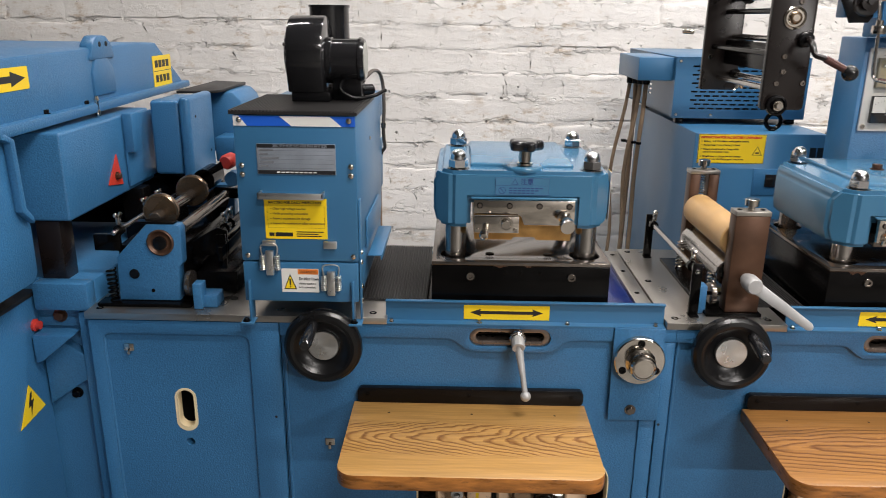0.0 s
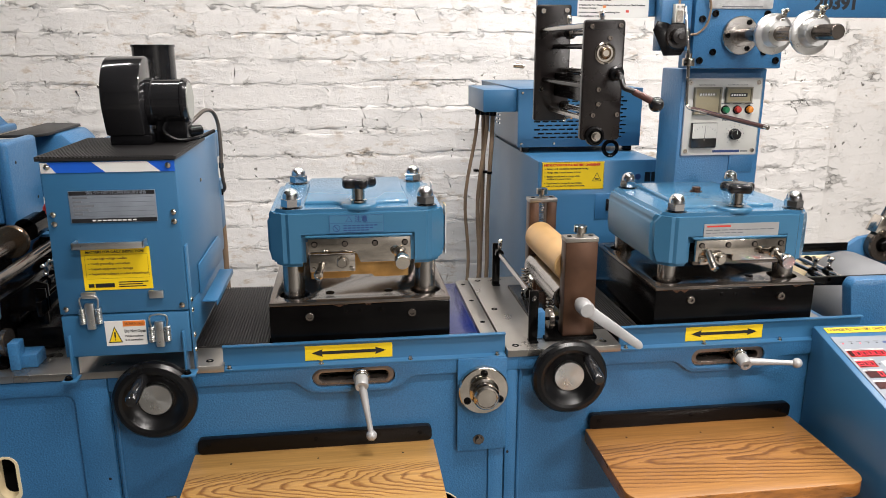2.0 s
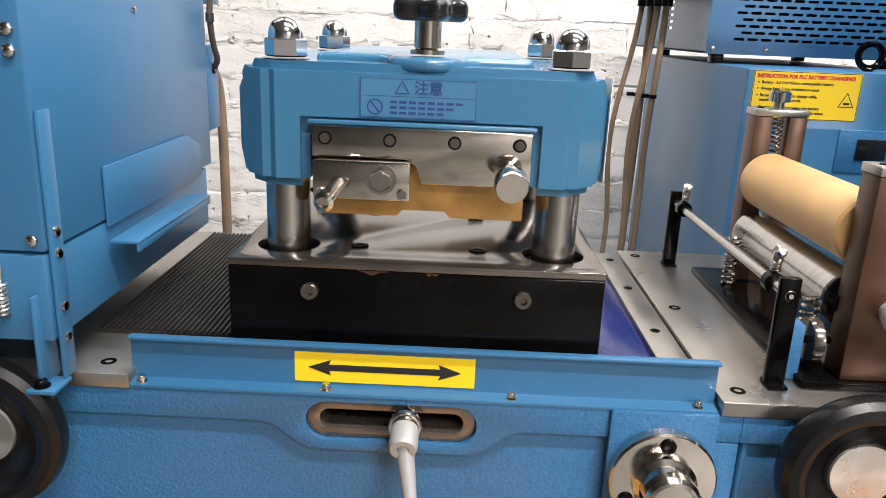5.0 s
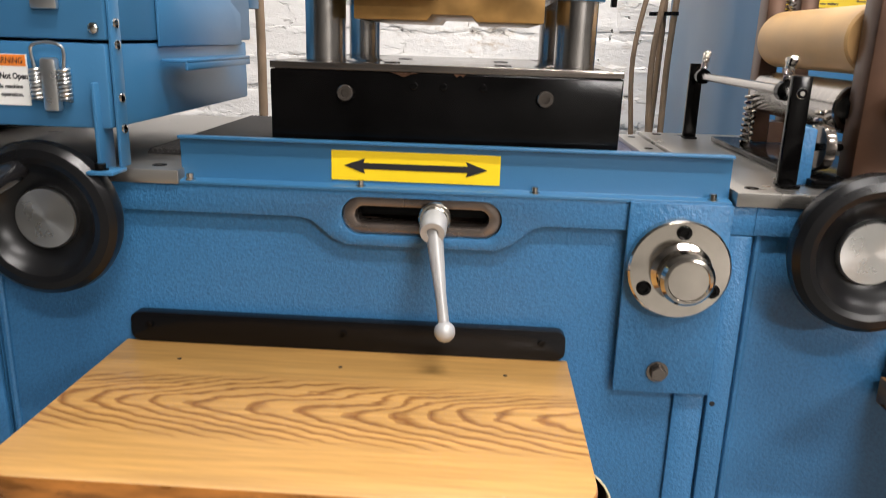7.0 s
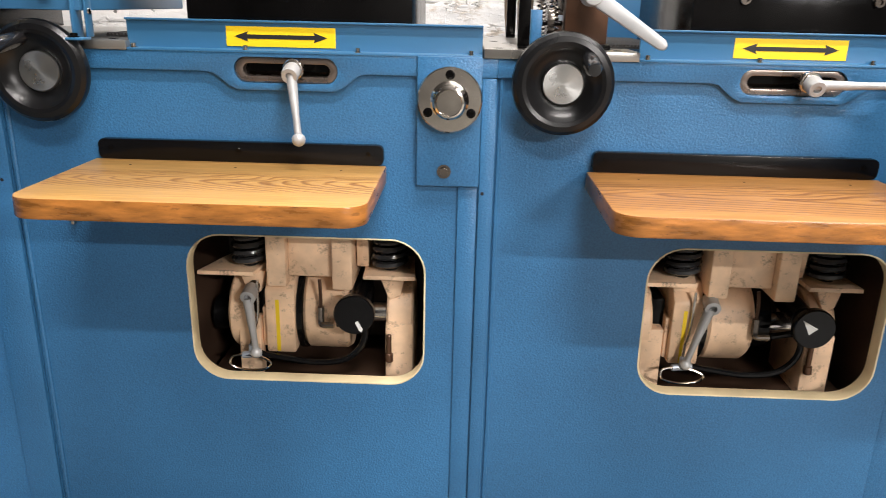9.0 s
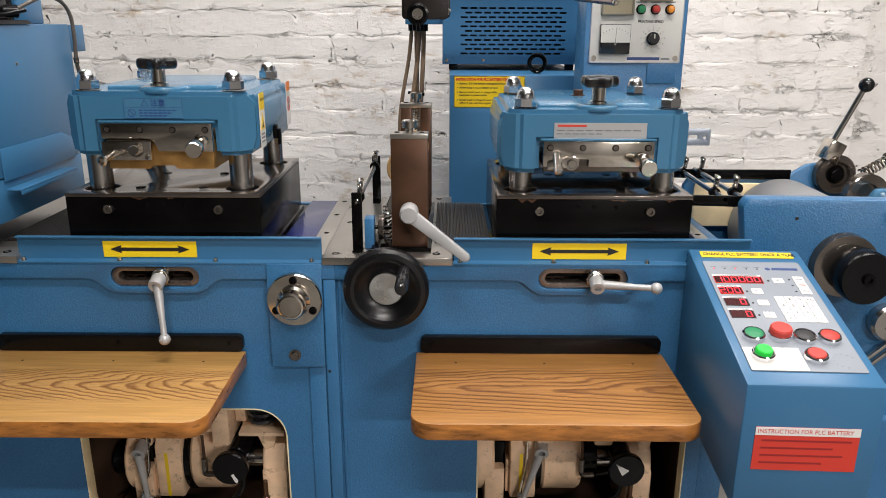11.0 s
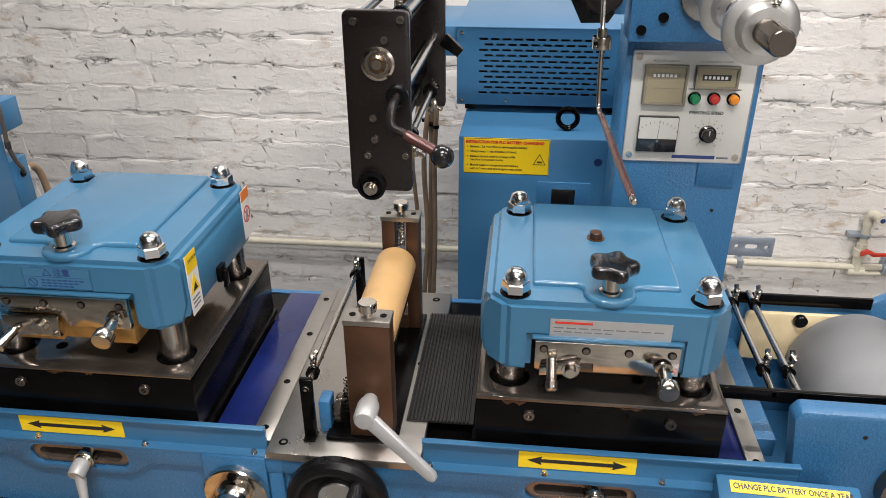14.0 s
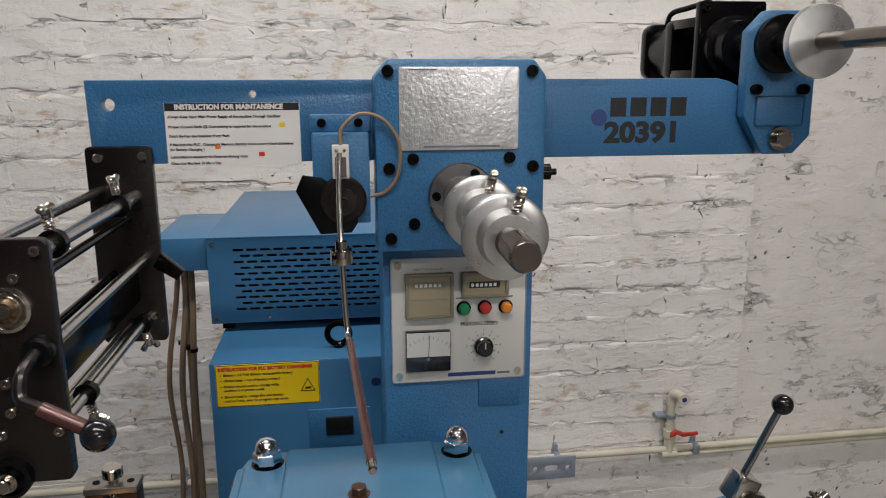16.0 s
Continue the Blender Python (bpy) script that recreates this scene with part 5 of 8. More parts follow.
# ---- first press at the machine's end ----
def end_press():
    r = root("end_press", (-0.95, 1.6, 0.0), "large blue press with long overhead arm at the machine end", "press")
    part("arm", prism([(1.0, 1.285), (2.275, 1.288), (2.07, 1.417), (1.94, 1.421), (1.0, 1.409)], "x", -1.25, -0.815, 0.008), BLUE, r)
    part("arm_flange", prism([(1.10, 1.272), (1.10, 1.296), (1.30, 1.297), (2.26, 1.302), (2.26, 1.284), (1.34, 1.274)], "x", -0.86, -0.797, 0.005), BLUE, r)
    part("arm_rib", prism([(1.68, 1.31), (1.68, 1.365), (1.70, 1.395), (1.76, 1.395), (1.79, 1.365), (1.79, 1.31)], "x", -0.83, -0.809, 0.006), BLUE, r)
    ey = part("lifting_eye", prism([(1.675, 1.39), (1.69, 1.425), (1.715, 1.443), (1.76, 1.443), (1.785, 1.425), (1.80, 1.39)], "x", -0.84, -0.808, 0.006), BLUE, r)
    for yy in (1.722, 1.755):
        part("eye_hole", rod((-0.8085, yy, 1.424), (-0.8065, yy, 1.424), 0.006), HOLESHADE, ey)
    part("front_leg", prism([(1.27, 1.29), (1.335, 1.26), (1.345, 1.12), (1.36, 1.1), (1.36, 1.0), (1.34, 0.985), (1.2, 0.985), (1.2, 1.29)], "x", -1.2, -0.812, 0.008), BLUE, r)
    part("leg_flange", prism([(1.29, 1.285), (1.32, 1.27), (1.325, 1.14), (1.345, 1.118), (1.345, 1.105), (1.31, 1.135), (1.305, 1.265), (1.28, 1.275)], "x", -0.812, -0.796, 0.003), BLUE, r)
    part("head_block", box(-1.2, -0.768, 1.42, 1.86, 1.088, 1.2665, 0.006, 3), BLUE, r)
    part("head_block_wing", prism([(1.70, 1.10), (1.86, 1.10), (1.86, 1.262), (1.70, 1.262)], "x", -0.767, -0.761, 0.002), BLUE, r)
    part("side_box", box(-0.768, -0.744, 1.70, 1.745, 1.18, 1.27, 0.003), BLUE, r)
    part("head_cover", box(-0.741, -0.668, 1.80, 1.96, 1.108, 1.291, 0.01, 3), BLUE, r)
    part("cover_slab", box(-0.667, -0.640, 1.79, 1.97, 1.1, 1.30, 0.01, 3), BLUE, r)
    part("rear_cover", prism([(-0.655, 1.115), (-0.60, 1.14), (-0.60, 1.26), (-0.625, 1.286), (-0.74, 1.286), (-0.74, 1.115)], "y", 2.1, 2.3, 0.01), BLUE, r)
    for yy, zz in ((1.83, 1.25), (1.93, 1.15)):
        part("cover_hole", rod((-0.6395, yy, zz), (-0.6388, yy, zz), 0.004), HOLESHADE, r)
    part("rear_step", box(-0.66, -0.585, 2.02, 2.12, 1.10, 1.17, 0.008), BLUE, r)
    part("rear_top_mat", prism([(-0.745, 2.0), (-0.66, 2.02), (-0.648, 2.03), (-0.64, 2.05), (-0.64, 2.3), (-0.745, 2.34)], "z", 1.2875, 1.295, 0.001), RUBBER, r)
    part("guide_column", box(-0.845, -0.795, 1.425, 1.475, 0.96, 1.087, 0.002), BLUED, r, "oily brown-black steel column")
    part("guide_column", box(-0.795, -0.745, 1.72, 1.77, 0.96, 1.09, 0.002), BLACKSTEEL, r)
    tri = part("red_triangle", prism([(1.598, 1.124), (1.672, 1.112), (1.651, 1.186)], "x", -0.7675, -0.766), TRIMRED, r, "red reflective triangle")
    part("bolt", hexbolt((-0.766, 1.642, 1.137), (-0.756, 1.642, 1.137), 0.007), BROWN, r)
    part("grease_nipple", lathe(((0, 0), (0.006, 0), (0.006, 0.012), (0.004, 0.014), (0.0045, 0.032), (0.006, 0.036), (0.004, 0.044), (0, 0.045)), (-0.80, 1.66, 1.27), (-0.80, 1.655, 1.4), 14), NICKEL, r)
    for yy in (1.47, 1.64):
        part("flange_bolt", hexbolt((-0.815, yy, 1.297), (-0.815, yy, 1.306), 0.007), BLACK, r)
    part("top_tray", box(-2.2, -0.905, 2.0, 2.3, 1.380, 1.400, 0.003), BLACKSTEEL, r, "black top tray edge")
    for tx in (-0.97, -1.15, -1.3):
        part("tray_bolt", hexbolt((tx, 2.02, 1.4), (tx, 2.02, 1.408), 0.009), BLACKSTEEL, r)
    # Black boxes added to fill the dark space below the head block.
    part("rear_black_fill", box(-1.3, -0.60, 1.87, 1.9, 0.963, 1.048, 0.002), BLACKSTEEL, r)
    part("rear_black_fill", box(-0.86, -0.60, 1.87, 1.9, 1.0485, 1.105, 0.002), BLACKSTEEL, r)
    part("arrow_plate", box(-0.8148, -0.8138, 1.05, 1.425, 1.352, 1.394), YELLOW, r, "yellow sticker with a black arrow")
    part("arrow", prism([(1.05, 1.379), (1.365, 1.379), (1.365, 1.387), (1.413, 1.373), (1.365, 1.359), (1.365, 1.367), (1.05, 1.367)], "x", -0.8137, -0.8132), INK, r)
    no = part("yellow_notice", box(-0.8148, -0.8138, 2.032, 2.162, 1.30, 1.382), YELLOW, r, "yellow notice sticker with black print")
    for i in range(4):
        part("print_bar", box(-0.8137, -0.8133, 2.046 + i * 0.026, 2.066 + i * 0.026, 1.351, 1.37), INK, no, smooth=False)
        part("print_bar", box(-0.8137, -0.8133, 2.046 + i * 0.026, 2.064 + i * 0.026, 1.312, 1.331), INK, no, smooth=False)
    part("notice_rule", box(-0.8137, -0.8133, 2.036, 2.158, 1.3405, 1.342), INK, no, smooth=False)
    return r


end_press()


def end_bed():
    r = root("end_bed", (-0.95, 1.6, 0.0), "blue painted bed of the end press with rounded shoulder", "machine bed", "machine bed units")
    part("body", box(-1.5, -0.7405, 1.43, 1.9, 0.0, 0.962, 0.006), BLUE, r)
    part("shoulder", box(-0.855, -0.7405, 1.392, 1.43, 0.905, 0.965, 0.006), BLUE, r)
    part("ledge", prism([(-0.857, 0.858), (-0.772, 0.858), (-0.842, 0.80), (-0.857, 0.795)], "y", 1.372, 1.43, 0.003), BLUE, r)
    part("front_stile", box(-0.77, -0.7405, 1.40, 1.43, 0.0, 0.90, 0.003), BLUE, r)
    part("bolt", hexbolt((-0.823, 1.43, 0.881), (-0.823, 1.418, 0.881), 0.011), BROWN, r)
    part("bolt", hexbolt((-0.81, 1.43, 0.70), (-0.81, 1.418, 0.70), 0.009), BLACKSTEEL, r)
    part("gusset", prism([(-0.857, 0.86), (-0.7405, 0.78), (-0.7405, 0.765), (-0.857, 0.685)], "y", 1.405, 1.429, 0.002), BLUE, r)
    return r


end_bed()


def side_cabinet():
    r = root("electrical_cabinet", (-1.08, 1.14, 0.0), "blue electrical cabinet with speckled black top and warning sign", "cabinet")
    part("body", box(-1.3, -0.861, 0.9, 1.416, 0.0, 0.934, 0.004), BLUE, r)
    part("top", box(-1.3, -0.858, 0.9, 1.419, 0.9345, 0.943, 0.002), RUBBER, r)
    part("red_push_button", lathe(((0, 0), (0.013, 0), (0.013, 0.004), (0.009, 0.006), (0.009, 0.014), (0, 0.015)), (-0.861, 1.393, 0.873), (-0.5, 1.393, 0.873), 20), REDBTN, r, "red push button")
    tr = part("shock_sign", prism([(1.292, 0.685), (1.387, 0.692), (1.339, 0.763)], "x", -0.8605, -0.8595), YELLOW, r, "yellow triangle with black lightning bolt")
    part("bolt_symbol", prism([(1.339, 0.745), (1.346, 0.745), (1.339, 0.727), (1.349, 0.728), (1.333, 0.695), (1.336, 0.717), (1.327, 0.716)], "x", -0.8594, -0.859), INK, tr)
    part("lock_plate", box(-0.8605, -0.8585, 1.08, 1.19, 0.55, 0.70, 0.001), NAMEPLATE, r)
    part("lock", rod((-0.8585, 1.19, 0.68), (-0.85, 1.19, 0.68), 0.008), NICKEL, r)
    return r


side_cabinet()


# ---- roller stand on the middle plate ----
def roller_stand():
    r = root("nip_roller_stand", (0.58, 1.6, 0.913), "tan rubber and steel nip rollers in brown steel brackets", "roller stand")
    part("base_plate", box(0.522, 0.634, 1.405, 1.775, 0.9135, 0.921, 0.001), BLACKSTEEL, r)
    for y0, y1 in ((1.412, 1.446), (1.722, 1.756)):
        x0, x1 = 0.5605, 0.628
        top = 1.145 if y0 > 1.5 else 1.124
        br = part("bracket", join(box(x0, x0 + 0.024, y0, y1, 0.9215, top, 0.0015), box(x1 - 0.024, x1, y0, y1, 0.9215, top, 0.0015), box(x0 + 0.024, x1 - 0.024, y0, y1, 0.9215, 0.95, 0.0)) if y0 > 1.5 else box(x0, x1, y0, y1, 0.9215, top, 0.0015), BROWN, r, "brown blued steel bracket")
        cap = part("cap", box(x0 - 0.001, x1 + 0.001, y0 - 0.001, y1 + 0.001, top + 0.0005, top + 0.0095, 0.001), PLATE, br, "bright steel cap")
        for sx in (x0 + 0.011, x1 - 0.011):
            part("cap_screw", socket((sx, (y0 + y1) / 2, top + 0.0095), (sx, (y0 + y1) / 2, top + 0.0108), 0.005), BLACKSTEEL, cap)
        part("adjusting_screw", lathe(((0, 0), (0.007, 0), (0.007, 0.008), (0.0135, 0.009), (0.0138, 0.021), (0.0125, 0.0225), (0, 0.0225)), ((x0 + x1) / 2, (y0 + y1) / 2, top + 0.0095), ((x0 + x1) / 2, (y0 + y1) / 2, 2), 24), NICKEL, r, "knurled adjusting screw")
        if y0 > 1.5:
            part("spring", spring(((x0 + x1) / 2, (y0 + y1) / 2 - 0.006, 1.092), ((x0 + x1) / 2, (y0 + y1) / 2 - 0.006, top), 0.006, 0.0016, 9), NICKEL, r)
    part("rubber_roller", lathe(((0, 0), (0.034, 0), (0.0365, 0.003), (0.0365, 0.262), (0.034, 0.265), (0, 0.265)), (0.586, 1.452, 1.062), (0.586, 2, 1.062), 48), ROLLER, r, "smooth tan rubber roller")
    part("roller_core", rod((0.586, 1.44, 1.062), (0.586, 1.73, 1.062), 0.016), BLACKSTEEL, r)
    part("steel_roller", lathe(((0, 0), (0.027, 0), (0.0285, 0.002), (0.0285, 0.26), (0.027, 0.262), (0, 0.262)), (0.578, 1.454, 0.991), (0.578, 2, 0.991), 40), STEEL, r, "ground steel roller")
    part("steel_core", rod((0.578, 1.44, 0.991), (0.578, 1.73, 0.991), 0.02), BLACKSTEEL, r)
    for y in (1.408, 1.80):
        po = part("post", join(box(0.487, 0.506, y, y + 0.009, 0.9135, 1.025, 0.001), box(0.487, 0.506, y - 0.01, y + 0.014, 0.9135, 0.917, 0.001)), BLACKSTEEL, r)
        part("post_screw", socket((0.4965, y, 1.008), (0.4965, y - 0.003, 1.008), 0.005), BLACKSTEEL, po)
    part("guide_rod", rod((0.4965, 1.405, 1.008), (0.4965, 1.81, 1.008), 0.0055), STEEL, r)
    for y in (1.45, 1.765):
        collar(0.4965, y, 1.008, r, (0.1, 0.1, 1), 0.0105)
    for y in (1.47, 1.70):
        part("lift_spring", spring((0.548, y, 0.921), (0.548, y, 0.99), 0.0075, 0.002, 9), NICKEL, r)
    part("stop_block", box(0.508, 0.526, 1.425, 1.455, 0.9135, 0.972, 0.0015), BLUE, r, "small blue stop block")
    part("stop_pin", rod((0.524, 1.44, 0.952), (0.56, 1.44, 0.952), 0.004), BLACKSTEEL, r)
    part("stop_disc", lathe(((0, 0), (0.022, 0), (0.0235, 0.003), (0.0235, 0.01), (0, 0.01)), (0.534, 1.44, 0.952), (0.6, 1.44, 0.952), 28), DULL, r)
    part("clamp_hub", lathe(((0, 0), (0.011, 0), (0.011, 0.012), (0.0155, 0.013), (0.017, 0.02), (0.017, 0.046), (0.014, 0.053), (0, 0.054)), (0.595, 1.412, 0.995), (0.595, 1.0, 0.995), 26), CAST, r, "grey die-cast clamp lever")
    p0, p1 = Vector((0.595, 1.372, 0.995)), Vector((0.703, 1.330, 0.922))
    ln = (p1 - p0).length
    arm = prism([(-0.0125, 0.0), (0.0125, 0.0), (0.0105, ln * 0.5), (0.0085, ln - 0.008), (0.004, ln), (-0.004, ln), (-0.0085, ln - 0.008), (-0.0105, ln * 0.5)], "y", -0.006, 0.006, 0.003)
    d = (p1 - p0).normalized()
    side = d.cross(Vector((0, -1, 0))).normalized()
    m = Matrix((side, d.cross(side) * -1, d)).transposed().to_4x4()
    m.translation = p0
    bmesh.ops.transform(arm, matrix=m, verts=arm.verts)
    part("clamp_arm", arm, CAST, r)
    return r


roller_stand()


# ---- control cabinet behind the presses ----
def control_cabinet():
    r = root("control_cabinet", (0.832, 2.4, 0.0), "tall blue control cabinet with battery instruction label", "cabinet")
    part("body", box(0.669, 1.032, 2.0655, 2.78, 0.0, 1.1935, 0.004), SHEET, r)
    part("eye_bolt", join(tube([(0.902 + 0.021 * math.cos(a * math.pi / 6), 2.125, 1.2205 + 0.021 * math.sin(a * math.pi / 6)) for a in range(12)], 0.006, 10, True, 2), rod((0.902, 2.125, 1.187), (0.902, 2.125, 1.2), 0.009)), BLACKSTEEL, r, "black lifting eye bolt")
    part("switch_plate", box(0.842, 0.957, 2.061, 2.065, 1.0205, 1.0955, 0.001), BLUE, r)
    part("switch", box(0.874, 0.925, 2.0555, 2.061, 1.0455, 1.0805, 0.001), PLASTIC, r)
    part("maker_dot", prism(circle(0.969, 1.1435, 0.009, 20), "y", 2.0643, 2.0651), NAVY, r)
    for i in range(2):
        part("maker_bar", box(0.99 + i * 0.02, 1.007 + i * 0.02, 2.0643, 2.0651, 1.1285, 1.1565), INK, r, smooth=False)
    lab = part("battery_label", box(0.68, 0.865, 2.0637, 2.0651, 1.1095, 1.1905), YELLOW, r, "yellow battery instruction label with red heading")
    part("label_border", prism([(0.6805, 1.11), (0.8645, 1.11), (0.8645, 1.19), (0.6805, 1.19)], "y", 2.0633, 2.0637, 0, [[(0.6815, 1.111), (0.8635, 1.111), (0.8635, 1.189), (0.6815, 1.189)]]), INK, lab)
    words("label_title", "INSTRUCTION FOR PLC BATTERY CHANGING!", 0.0062, (0.685, 2.0634, 1.179), REDINK, lab, bold=0.0006, squeeze=0.93)
    for i, (z, t) in enumerate(((1.169, "Battery : 3.6 Volt lithium rechargeable battery."), (1.1585, "Always keep 1 nos of battery in hand."), (1.147, "Battery should need to change while"), (1.1395, "machine is in power mode."), (1.127, "Should need to change the new battery"), (1.119, "with in 5 min, else the program may erase."))):
        words("label_text", t, 0.0049, (0.694, 2.0634, z), INK, lab, squeeze=0.98, bold=0.00022)
        if i in (0, 1, 2, 4):
            part("label_bullet", prism(circle(0.689, z + 0.002, 0.0014, 8), "y", 2.0633, 2.0637), INK, lab)
    part("label_triangle", prism([(0.83, 1.133), (0.858, 1.133), (0.844, 1.159)], "y", 2.0633, 2.0637, 0, [[(0.8325, 1.1345), (0.8555, 1.1345), (0.844, 1.156)]]), INK, lab)
    part("label_hand", box(0.839, 0.85, 2.0633, 2.0637, 1.1375, 1.1415), INK, lab)
    fb = root("ventilated_box", (0.83, 2.55, 1.194), "blue sheet metal box with slotted ventilation front", "control box")
    x0, x1, y0, y1, z0, z1 = 0.648, 1.04, 2.245, 2.87, 1.211, 1.388
    slots = []
    for row in range(11):
        z = z1 - 0.026 - row * 0.0122
        n, off = (11, 0.0) if row % 2 == 0 else (11, 0.0125)
        for k in range(n):
            a = x0 + 0.05 + off + k * 0.0262
            slots.append(rrect(a, a + 0.021, z - 0.0026, z + 0.0026, 0.0025, 2))
    part("front", prism([(x0, z0), (x1, z0), (x1, z1), (x0, z1)], "y", y0, y0 + 0.003, 0, slots), SHEET, fb)
    # Black sheet in place of the shade behind the vent slots.
    part("slot_shade_sheet", box(x0 + 0.04, x1 - 0.01, y0 + 0.03, y0 + 0.035, z0 + 0.01, z1 - 0.01), HOLESHADE, fb)
    side_slots = [rrect(y1 - 0.36 + k * 0.05, y1 - 0.325 + k * 0.05, z0 + 0.045 + q * 0.014, z0 + 0.051 + q * 0.014, 0.0028, 2) for q in range(5) for k in range(2)]
    part("side", prism([(y0 + 0.0035, z0), (y1, z0), (y1, z1 - 0.003), (y0 + 0.0035, z1 - 0.003)], "x", x0, x0 + 0.003, 0, side_slots), SHEET, fb)
    part("side", box(x1 - 0.003, x1, y0 + 0.0035, y1, z0, z1 - 0.003), SHEET, fb)
    part("lid", box(x0 - 0.001, x1 + 0.001, y0 - 0.001, y1, z1 - 0.0025, z1 + 0.001, 0.001), SHEET, fb)
    part("bottom", box(x0, x1, y0 + 0.004, y1, z0 + 0.001, z0 + 0.004), SHEET, fb)
    part("cable_entry_box", box(x0 - 0.105, x0 - 0.0005, y0 + 0.02, y0 + 0.3, z1 - 0.07, z1 - 0.003, 0.002), SHEET, fb)
    for fx, fy in ((x0 + 0.03, y0 + 0.03), (x1 - 0.03, y0 + 0.03), (x0 + 0.03, y1 - 0.2), (x1 - 0.03, y1 - 0.2)):
        part("foot", box(fx - 0.012, fx + 0.012, fy - 0.012, fy + 0.012, 1.1945, z0, 0.001), BLACK, fb)
    for sx, sz in ((x0 + 0.012, z0 + 0.01), (x0 + 0.012, z1 - 0.012), (x0 + 0.115, z0 + 0.01)):
        part("screw", lathe(((0, 0), (0.005, 0), (0.004, 0.003), (0, 0.0035)), (sx, y0, sz), (sx, y0 - 1, sz), 12), NICKEL, fb)
    for k in range(4):
        c = root("power_cable", (0.58, 2.36 + 0.02 * k, 0.6), "grey-brown power cable hanging beside the cabinet", "cable", "hanging cables")
        xx, yy = 0.592 - 0.012 * k, 2.36 + 0.018 * k
        sw = (0.0, 0.018, -0.012, 0.03)[k]
        part("sheath", tube([(xx, yy, 1.32), (xx - 0.002 - sw * 0.3, yy, 1.22), (xx - 0.012 - sw, yy, 1.02), (xx - 0.012 - sw * 0.6, yy, 0.8), (xx - 0.02 - sw, yy, 0.55), (xx - 0.018 - sw * 1.2, yy, 0.2), (xx - 0.02 - sw, yy, 0.008)], 0.0068 if k != 3 else 0.0058, 10), CABLE, c)
        part("cable_tie", lathe(((0, 0), (0.0085, 0), (0.0085, 0.008), (0, 0.008)), (xx - 0.007, yy, 1.12), (xx - 0.0075, yy, 1.0), 12), BLACK, c)
        part("gland", lathe(((0, 0), (0.012, 0), (0.013, 0.02), (0, 0.02)), (xx, yy, 1.299), (xx, yy, 2), 14), BLACK, c)
    return r


control_cabinet()


# ---- column with counter panel ----
def column():
    r = root("control_column", (1.085, 1.94, 0.0), "blue column carrying the counter panel and reel shaft", "column")
    part("lower_column", box(0.972, 1.212, 1.888, 2.02, -0.078, 1.449, 0.004), BLUE, r)
    part("head_block", prism([(0.962, 1.4505), (1.208, 1.4505), (1.208, 1.70), (1.19, 1.724), (0.982, 1.724), (0.962, 1.70)], "y", 1.82, 1.9, 0.004), BLUE, r)
    part("access_cover", box(1.125, 1.195, 1.884, 1.889, 1.17, 1.222, 0.0015), BLUE, r)
    part("hole", rod((1.165, 1.888, 1.12), (1.165, 1.886, 1.12), 0.0035), HOLESHADE, r)
    for bx, bz in ((0.981, 1.708), (1.186, 1.708), (0.981, 1.573), (1.19, 1.573), (0.982, 1.471), (1.19, 1.471), (1.015, 1.586), (1.155, 1.586), (1.016, 1.492), (1.155, 1.492)):
        part("bolt", socket((bx, 1.82, bz), (bx, 1.814, bz), 0.0085), BLACKSTEEL, r)
    fo = part("foil_plate", prism(rrect(0.996, 1.167, 1.598, 1.7135, 0.004, 3), "y", 1.8165, 1.8195, 0.0005), FOIL, r, "crumpled bright foil nameplate")
    bars(fo, 1.03, 1.14, 1.8165, 1.6045, 1, 0.005, 0.003, GREYINK)
    bars(fo, 1.01, 1.05, 1.8165, 1.7105, 1, 0.005, 0.002, GREYINK)
    part("flange", lathe(((0.0, 0), (0.046, 0), (0.048, 0.002), (0.048, 0.011), (0.046, 0.013), (0.027, 0.013), (0.027, 0.018), (0.0, 0.018)), (1.084, 1.82, 1.533), (1.084, 0, 1.533), 40), STEEL, r, "round steel bearing flange")
    for an in (60, 180, 300):
        c = (1.084 + 0.037 * math.cos(radians(an)), 1.807, 1.533 + 0.037 * math.sin(radians(an)))
        part("flange_screw", socket(c, (c[0], c[1] - 0.003, c[2]), 0.0065), BLACKSTEEL, r)
    part("reel_shaft", lathe(((0, 0), (0.0165, 0), (0.0165, 0.391), (0.0145, 0.395), (0, 0.395)), (1.084, 1.815, 1.534), (1.084, 0, 1.534), 30), DULL, r, "dark steel reel shaft")
    for y in (1.655, 1.51):
        di = part("reel_flange", lathe(((0.0165, 0), (0.045, 0.0), (0.047, 0.002), (0.047, 0.009), (0.044, 0.0105), (0.032, 0.011), (0.029, 0.02), (0.0285, 0.034), (0.0165, 0.034)), (1.084, y + 0.012, 1.534), (1.084, 0, 1.534), 48), ALU, r, "turned aluminium reel flange")
        wing_nut((1.091, y - 0.012, 1.562), di, (0.25, 0, 1), size=1.1)
    part("side_knob", lathe(((0, 0), (0.012, 0), (0.012, 0.016), (0.005, 0.017), (0.005, 0.026), (0, 0.026)), (1.208, 1.85, 1.56), (2, 1.85, 1.56), 20), BLACK, r)
    part("stub_bracket", prism(rrect(1.2075, 1.30, 1.018, 1.060, 0.002, 2), "y", 1.9, 1.904, 0.0005, [rrect(1.245, 1.269, 1.034, 1.044, 0.0045, 3), circle(1.2285, 1.039, 0.004, 12), circle(1.286, 1.039, 0.004, 12)]), NAMEPLATE, r, "slotted zinc bracket")
    # counter panel
    pn = root("counter_panel", (1.092, 1.885, 1.322), "white instrument panel with counters, lamps, meter and speed dial", "control panel")
